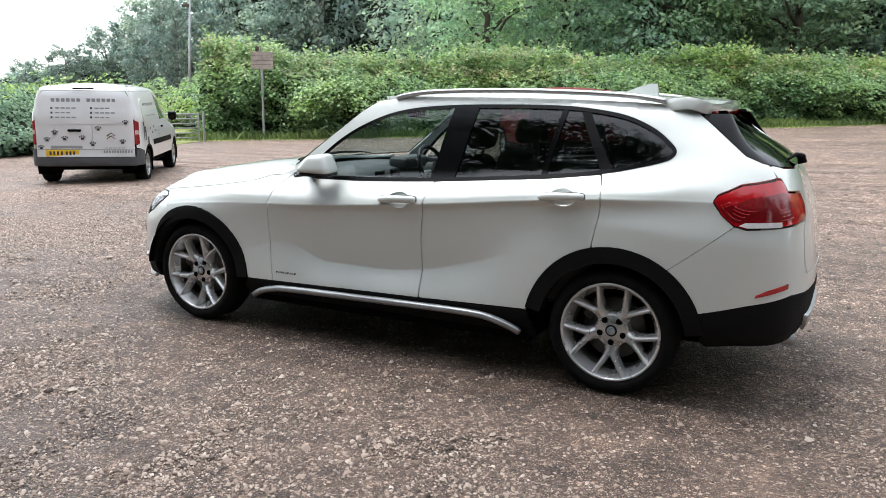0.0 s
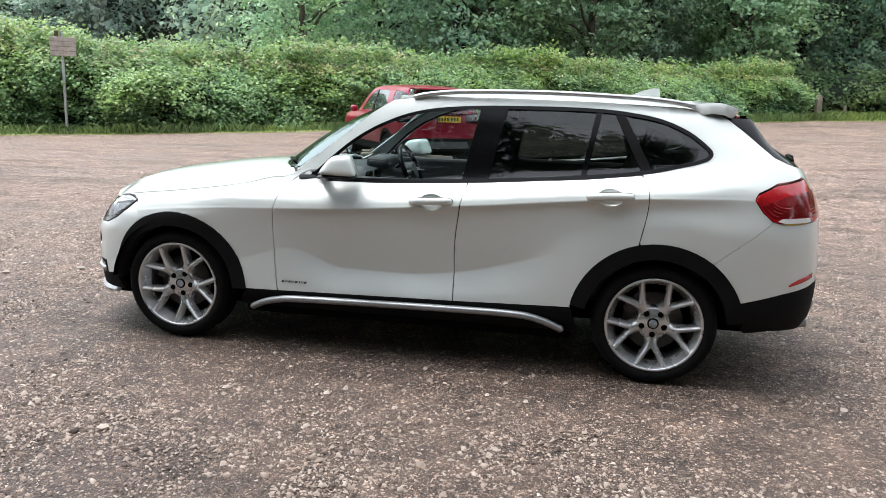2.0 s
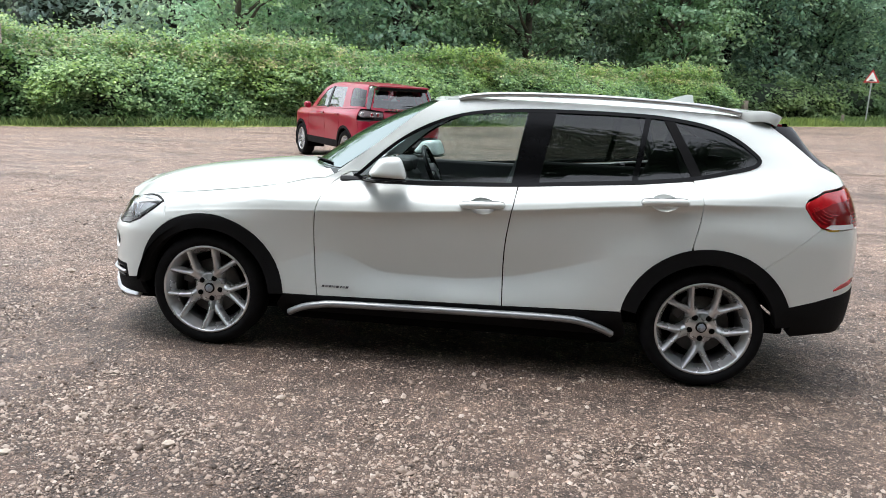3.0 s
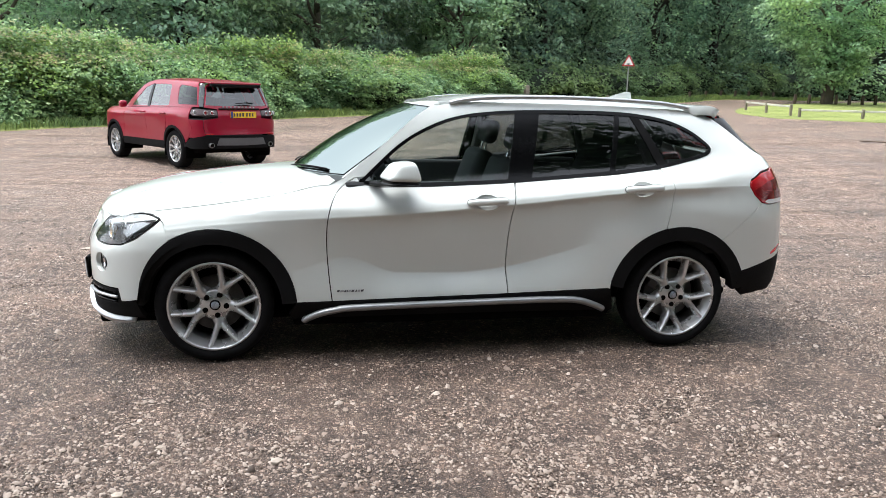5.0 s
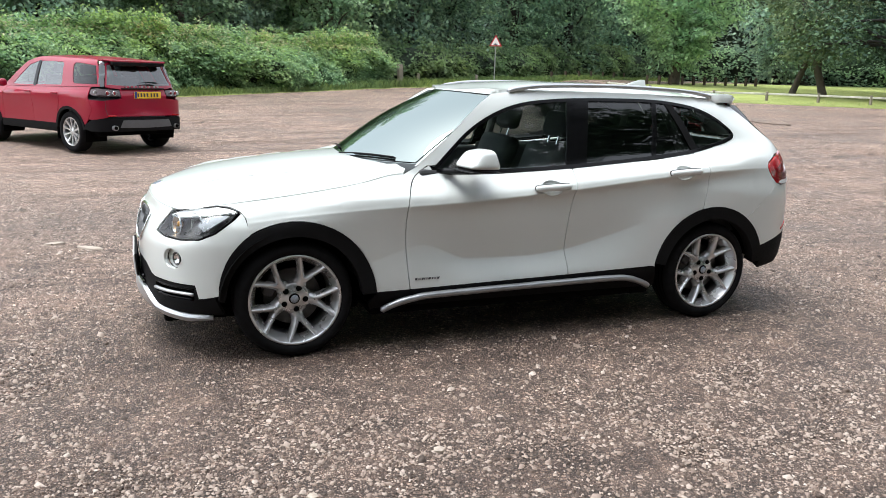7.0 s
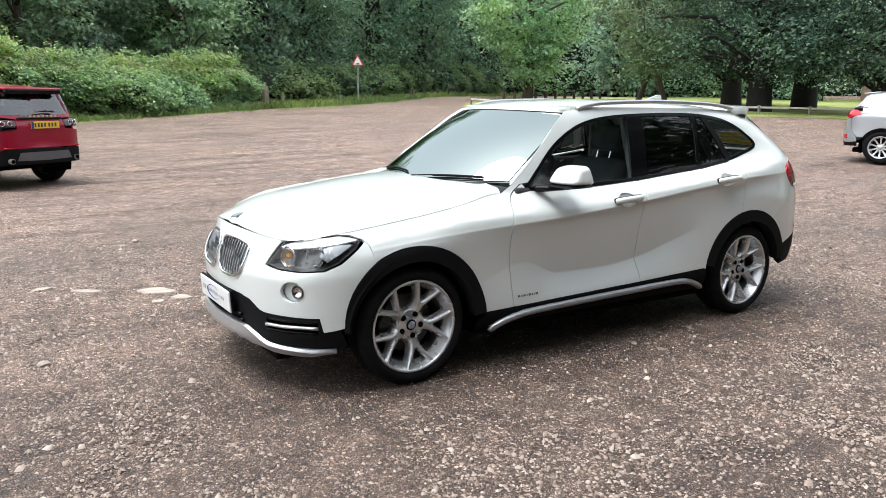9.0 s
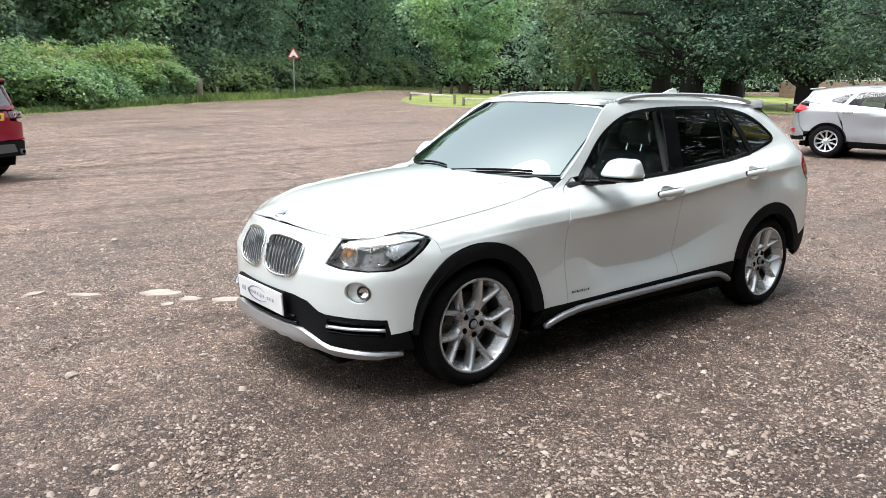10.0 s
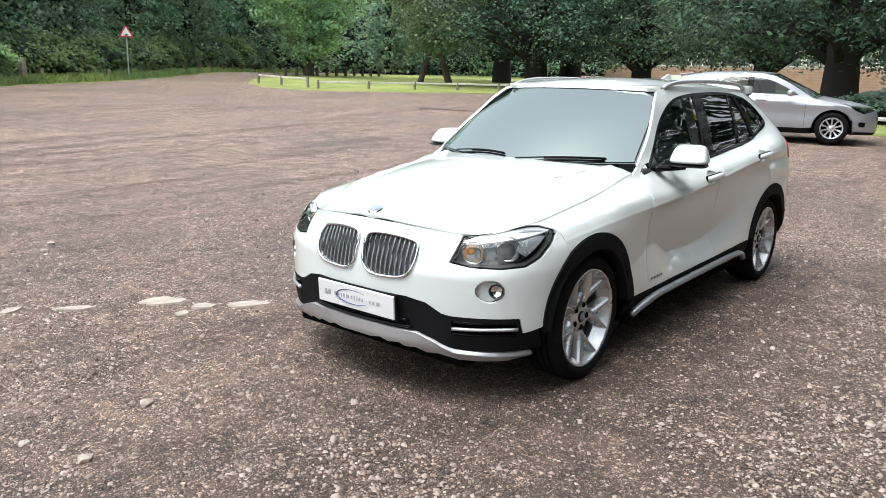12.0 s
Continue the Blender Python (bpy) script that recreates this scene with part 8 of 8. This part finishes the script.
def bollard(x, y, h, w, mat, label, group=""):
    b = box((w, w, h + .2), (0, 0, h / 2 - .1), .03)
    for v in b.verts:
        if v.co.z > h * .8:
            v.co.x *= .9
            v.co.y *= .9
    ob = part("timber_post", b, mat, None, label)
    ob.matrix_world = Matrix.Translation((x, y, gz(x, y))) @ Matrix.Rotation(.3 * math.sin(x * 7), 4, "Z") @ Matrix.Rotation(.05 * math.sin(y * 5), 4, "X")
    return tagged(ob, "", "post", group)


bollard(10.9, 34.7, 1.15, .26, TIMBER, "thick weathered timber post at the hedge's end")
bollard(12.6, 36.7, .62, .16, TIMBER, "short weathered timber post on the verge", "short posts on the verge")
bollard(17.0, 38.6, .5, .16, TIMBER, "short weathered timber post on the verge", "short posts on the verge")
for i in range(7):
    bollard(24.5 + 1.9 * i, 43.0 + 1.35 * i, .6, .17, DARK_TIMBER, "short dark timber post by the lane", "posts along the lane")
for i in range(11):
    bollard(29.5 + 1.15 * i, 39.0 + .25 * i, .62, .17, DARK_TIMBER, "short dark timber post on the green", "posts across the green")

# timber board on a steel post
bx, by = -15.75, 17.15
sb = thing("notice_board", Matrix.Translation((bx, by, gz(bx, by))) @ Matrix.Rotation(radians(42), 4, "Z"), "small weathered board on a grey steel post by the hedge", "sign")
part("post", rod((0, 0, -.3), (0, 0, 3.15), .045, n=14), GALV, sb)
part("board", box((.74, .04, .58), (.02, -.06, 2.70), .01), BOARD_TIMBER, sb, "pale weathered timber board")
for z in (2.56, 2.70, 2.85):
    part("board_gap", box((.72, .004, .008), (.02, -.083, z)), DARK_TIMBER, sb)
part("bracket", box((.12, .10, .24), (-.14, -.02, 3.05), .02), DARK_TIMBER, sb)

# warning triangle
tx, ty = 18.3, 38.9
ws = thing("road_sign", Matrix.Translation((tx, ty, gz(tx, ty))) @ Matrix.Rotation(radians(-36), 4, "Z"), "red and white warning triangle on a grey pole", "sign")
part("pole", rod((0, 0, -.3), (0, 0, 2.62), .038, n=12), GALV, ws)


def tri_plate(side, y, thick, mat, name, rise=0.0, parent=ws):
    h = side * math.sqrt(3) / 2
    zc = 2.42
    pts = [(-side / 2, zc - h / 3), (side / 2, zc - h / 3), (0, zc + 2 * h / 3)]
    q = []
    for (ax, az), (bx2, bz), (cx, cz) in zip(pts[-1:] + pts[:-1], pts, pts[1:] + pts[:1]):
        for t in (.09, .03):
            q.append((bx2 + (ax - bx2) * t, bz + (az - bz) * t))
        for t in (.03, .09):
            q.append((bx2 + (cx - bx2) * t, bz + (cz - bz) * t))
    bm = bmesh.new()
    f = [bm.verts.new((x, y, z)) for x, z in q]
    bk = [bm.verts.new((x, y + thick, z)) for x, z in q]
    bm.faces.new(f)
    bm.faces.new(bk[::-1])
    n = len(q)
    for i in range(n):
        bm.faces.new((f[i], bk[i], bk[(i + 1) % n], f[(i + 1) % n]))
    bmesh.ops.recalc_face_normals(bm, faces=bm.faces)
    return part(name, bm, mat, parent)


tri_plate(.80, -.05, .012, SIGN_RED, "red_border")
tri_plate(.56, -.055, .008, SIGN_WHITE, "white_field")
part("hump_mark", box((.24, .006, .03), (0, -.058, 2.305)), INK, ws)
hm = bmesh.new()
bmesh.ops.create_cone(hm, cap_ends=True, segments=20, radius1=.085, radius2=.085, depth=.006, matrix=Matrix.Translation((0, -.058, 2.315)) @ Matrix.Rotation(radians(90), 4, "X") @ Matrix.Diagonal((1, .55, 1, 1)))
part("hump_mark", hm, INK, ws)

# steel field gate
g0, g1 = Vector((-18.4, 12.9, 0)), Vector((-16.9, 15.2, 0))
fg = thing("field_gate", Matrix.Translation((g0.x, g0.y, gz(g0.x, g0.y))), "pale steel five-bar field gate, shut", "gate")
gd = g1 - g0
for i in range(7):
    z = .06 + .155 * i
    child("bar", mesh_from("bar", *tube([Vector((0, 0, z)), gd * .5 + Vector((0, 0, z)), gd + Vector((0, 0, z))], .024, 8), GALV), fg)
for t in (0, .33, .66, 1):
    part("upright", rod(gd * t + Vector((0, 0, .05)), gd * t + Vector((0, 0, 1.02)), .026, n=8), GALV, fg)
for t in (-.06, 1.06):
    part("gate_post", rod(gd * t + Vector((0, 0, -.3)), gd * t + Vector((0, 0, 1.08)), .04, n=10), GALV, fg)

# leaning pole behind the gate
lp = thing("utility_pole", Matrix.Translation((-29.4, 27.4, gz(-29.4, 27.4))), "tall pale pole with a small fitting, leaning slightly", "pole")
child("shaft", mesh_from("shaft", *tube([(0, 0, -.5), (.14, .07, 3), (.40, .2, 8.5)], [.075, .065, .05], 10), GALV), lp)
part("fitting", box((.5, .12, .14), (.05, .1, 6.2), .03), DARK_TIMBER, lp)


# flat grey for the building's panes
PALE_PANE = surface("building_pane", (0.17, 0.185, 0.19), 0.2, vary=0.25, scale=1.5)


# brick building behind the yews
def brick_building():
    """A long low building: brick base, band of windows, flat roof edge."""
    a, b = Vector((70.5, 37.0, 0)), Vector((71.5, -2.0, 0))
    z0 = gz(66, 20) - 1.2
    d = (b - a)
    L = d.length
    m = Matrix.Translation((a.x, a.y, z0)) @ Matrix.Rotation(math.atan2(d.y, d.x), 4, "Z")
    r = thing("brick_building", m, "long low red brick building with a band of pale windows", "building")
    part("brick_wall", box((L, .3, 3.2), (L / 2, .15, 1.6)), BRICK, r)
    part("window_band", box((L, .2, 1.3), (L / 2, .2, 3.85)), RENDER, r)
    n = 26
    for i in range(n):
        x = (i + .5) * L / n
        w = part("window", box((L / n * .8, .06, 1.0), (x, .07, 3.85), .02), SIGN_WHITE, r)
        part("pane", box((L / n * .68, .02, .84), (x, .03, 3.85)), PALE_PANE, w)
    part("roof", box((L + .8, 9, .35), (L / 2, 4.3, 4.68), .05), RENDER, r)
    part("back_block", box((L, 8, 4.4), (L / 2, 4.4, 2.2)), BRICK, r)
    for i in range(12):
        part("course_line", box((L, .01, .02), (L / 2, -.004, .3 + i * .25)), MORTAR, r)
    part("side_door", box((1.6, .06, 2.2), (7.5, -.01, 1.4), .02), SIGN_WHITE, r)
    part("pier", box((.9, .5, 4.6), (L * .72, .0, 2.3), .03), RENDER, r)


brick_building()

# flat pale stones set in the gravel, and a fallen branch
rs = np.random.default_rng(9)


def flat_stone(x, y, lx, ly, h, turn):
    bm = bmesh.new()
    n = 11
    lo, hi = [], []
    for i in range(n):
        a = 2 * math.pi * i / n
        k = rs.uniform(.75, 1.1)
        lo.append(bm.verts.new((lx * k * math.cos(a), ly * k * math.sin(a), -.03)))
        hi.append(bm.verts.new((lx * k * .86 * math.cos(a), ly * k * .86 * math.sin(a), h * rs.uniform(.7, 1.2))))
    bm.faces.new(hi)
    for i in range(n):
        j = (i + 1) % n
        bm.faces.new((lo[i], lo[j], hi[j], hi[i]))
    ob = part("flat_stone", bm, ROCK, None, "flat pale stone bedded in the gravel")
    ob.matrix_world = Matrix.Translation((x, y, gz(x, y))) @ Matrix.Rotation(turn, 4, "Z")
    tagged(ob, "", "stone", "flat stones in the gravel")


for x, y, lx, ly, t in ((-2.86, 2.42, .10, .05, .3), (-2.55, 2.18, .15, .05, 2.5), (-2.09, 1.93, .17, .11, 2.6), (-2.16, 1.60, .06, .05, 1.0), (-1.97, 1.64, .10, .07, 2.4), (-1.75, 1.46, .17, .08, 2.4)):
    flat_stone(x, y, lx, ly, .012, t)
DRY_WOOD = surface("dry_wood", (0.20, 0.155, 0.125), 0.8, vary=0.35, scale=6)
branch = smooth_line([(14.5, 14.1, 0), (14.72, 13.4, .02), (14.8, 12.7, .01), (15.0, 12.0, .02)], 5)
branch[:, 2] += [gz(x, y) + .04 for x, y in branch[:, :2]]
child("fallen_branch", mesh_from("fallen_branch", *tube(branch, [.018 + .012 * math.sin(i) ** 2 for i in range(len(branch))], 8), DRY_WOOD), None, "old bare branch lying on the gravel")
tagged(bpy.data.objects["fallen_branch"], "", "branch")

# ---- loose gravel ----
def pebble_material():
    m, t, b = nodes_of("pebbles")
    geo = t.nodes.new("ShaderNodeNewGeometry")
    n = noise_tex(t, 60, 3, 0.6, obj_coords(t))
    c = ramp(t, geo.outputs["Random Per Island"], [(0.0, (0.05, 0.036, 0.029)), (0.18, (0.13, 0.095, 0.075)), (0.42, (0.25, 0.19, 0.155)), (0.66, (0.33, 0.262, 0.215)), (0.93, (0.41, 0.342, 0.29)), (1.0, (0.52, 0.445, 0.385))])
    link(t, mix(t, 0.35, c.outputs[0], n.outputs["Fac"], "OVERLAY"), b.inputs["Base Color"])
    b.inputs["Roughness"].default_value = 0.6
    b.inputs["Specular IOR Level"].default_value = 0.3
    return m


def gravel():
    """Loose stones, thick where people walk, thin on the packed soil round the car and with distance."""
    r = np.random.default_rng(5)
    wx, wy = np.array([2.3, 1.5, .7, -.3, -1.2, -2.3, -3.4, -4.2, -4.8]), np.array([-4.6, -4.8, -5.0, -5.1, -5.1, -4.8, -4.3, -3.5, -2.6])

    def scatter(tries, near, fall, low):
        p = r.uniform((-9, -3.6), (7, 7.5), (tries, 2))
        dist = np.min(np.hypot(p[:, :1] - wx, p[:, 1:] - wy), axis=1)
        rich = 0.62 + 0.40 * lumps(p, 0.8, 51) + 0.35 * lumps(p, 2.6, 52)
        packed = 1 - .72 * smoothstep(-2.0, -1.25, p[:, 1]) * smoothstep(2.9, 2.2, np.abs(p[:, 0])) * smoothstep(2.4, 1.4, p[:, 1])
        keep = r.random(tries) < np.clip(rich, low, 1.0) * packed * np.clip(near / np.maximum(dist, 1.0), 0, 1) ** fall
        keep &= dist > 1.9
        keep &= ~((np.abs(p[:, 0]) < 2.1) & (np.abs(p[:, 1]) < .8))
        return p[keep], dist[keep]

    def stones(p, s, ring, cap):
        """Flattened stones with a ring of corners on the ground and a smaller cap above."""
        n, k = len(p), ring + cap
        a = np.concatenate([np.arange(ring) * 2 * np.pi / ring, (np.arange(cap) + .5) * 2 * np.pi / max(cap, 1)])
        rad = np.concatenate([np.ones(ring), np.full(cap, .62 if cap > 1 else .15)])
        v = np.stack([np.cos(a) * rad, np.sin(a) * rad, np.concatenate([np.full(ring, -.12), np.full(cap, .74)])], 1)
        v = v[None] * r.uniform(.72, 1.25, (n, k, 1)) + r.normal(0, .10, (n, k, 3))
        v[:, :, 0] *= r.uniform(.9, 1.65, (n, 1))
        v[:, :, 2] *= r.uniform(.7, 1.15, (n, 1))
        t = r.uniform(0, 6.283, (n, 1))
        x, y = v[:, :, 0] * np.cos(t) - v[:, :, 1] * np.sin(t), v[:, :, 0] * np.sin(t) + v[:, :, 1] * np.cos(t)
        z = v[:, :, 2] + x * r.normal(0, .2, (n, 1)) + .08
        o = np.stack([x, y, z], 2) * s[:, None, None]
        o[:, :, :2] += p[:, None]
        o[:, :, 2] += ground_z(p[:, 0], p[:, 1])[:, None]
        if cap == 1:
            tri = [(q, (q + 1) % ring, ring) for q in range(ring)]
        else:
            tri = [(0, 1, 4), (1, 5, 4), (1, 2, 5), (2, 3, 5), (3, 6, 5), (3, 0, 6), (0, 4, 6), (4, 5, 6)]
        f = (np.array(tri)[None] + (np.arange(n) * k)[:, None, None]).reshape(-1, 3)
        return o.reshape(-1, 3), f
    p, dist = scatter(480000, 2.9, 2.6, .22)
    s = np.clip(r.lognormal(-5.1, .36, len(p)), .0035, .018)
    v1, f1 = stones(p, s, 4, 3)
    p, dist = scatter(260000, 3.0, 1.25, .35)
    s = np.clip(r.lognormal(-5.35, .35, len(p)), .003, .010) * (1 + .10 * np.clip(dist - 3, 0, 6))
    v2, f2 = stones(p, s, 4, 1)
    p = r.uniform((-14, -3), (17, 26), (5200, 2))
    p = p[(np.abs(p[:, 0]) > 2.2) | (np.abs(p[:, 1]) > 1.0)]
    v3, f3 = stones(p, np.clip(r.lognormal(-4.5, .4, len(p)), .005, .026), 4, 3)
    verts, faces = np.concatenate([v1, v2, v3]), np.concatenate([f1, f2 + len(v1), f3 + len(v1) + len(v2)])
    ob = new("gravel", big_mesh("gravel", verts, faces, pebble_material()))
    tagged(ob, "loose angular brown and grey gravel stones", "gravel", kind="stuff")


gravel()
# a few larger stones that lie apart
for i in range(46):
    x, y = rs.uniform(-6.5, 6.5), rs.uniform(-3.0, 5.5)
    if abs(x) < 2.3 and abs(y) < 1.1:
        continue
    sz = rs.uniform(.016, .036)
    bm = bmesh.new()
    bmesh.ops.create_icosphere(bm, subdivisions=1, radius=sz)
    for v in bm.verts:
        v.co = Vector((v.co.x * rs.uniform(.8, 1.5), v.co.y * rs.uniform(.8, 1.2), v.co.z * rs.uniform(.45, .75)))
    ob = part("loose_stone", bm, ROCK, None, "loose pale stone lying on the gravel")
    ob.matrix_world = Matrix.Translation((x, y, gz(x, y) + sz * .25)) @ Matrix.Rotation(rs.uniform(0, 6), 4, "Z")
    tagged(ob, "", "stone", "loose stones on the gravel")
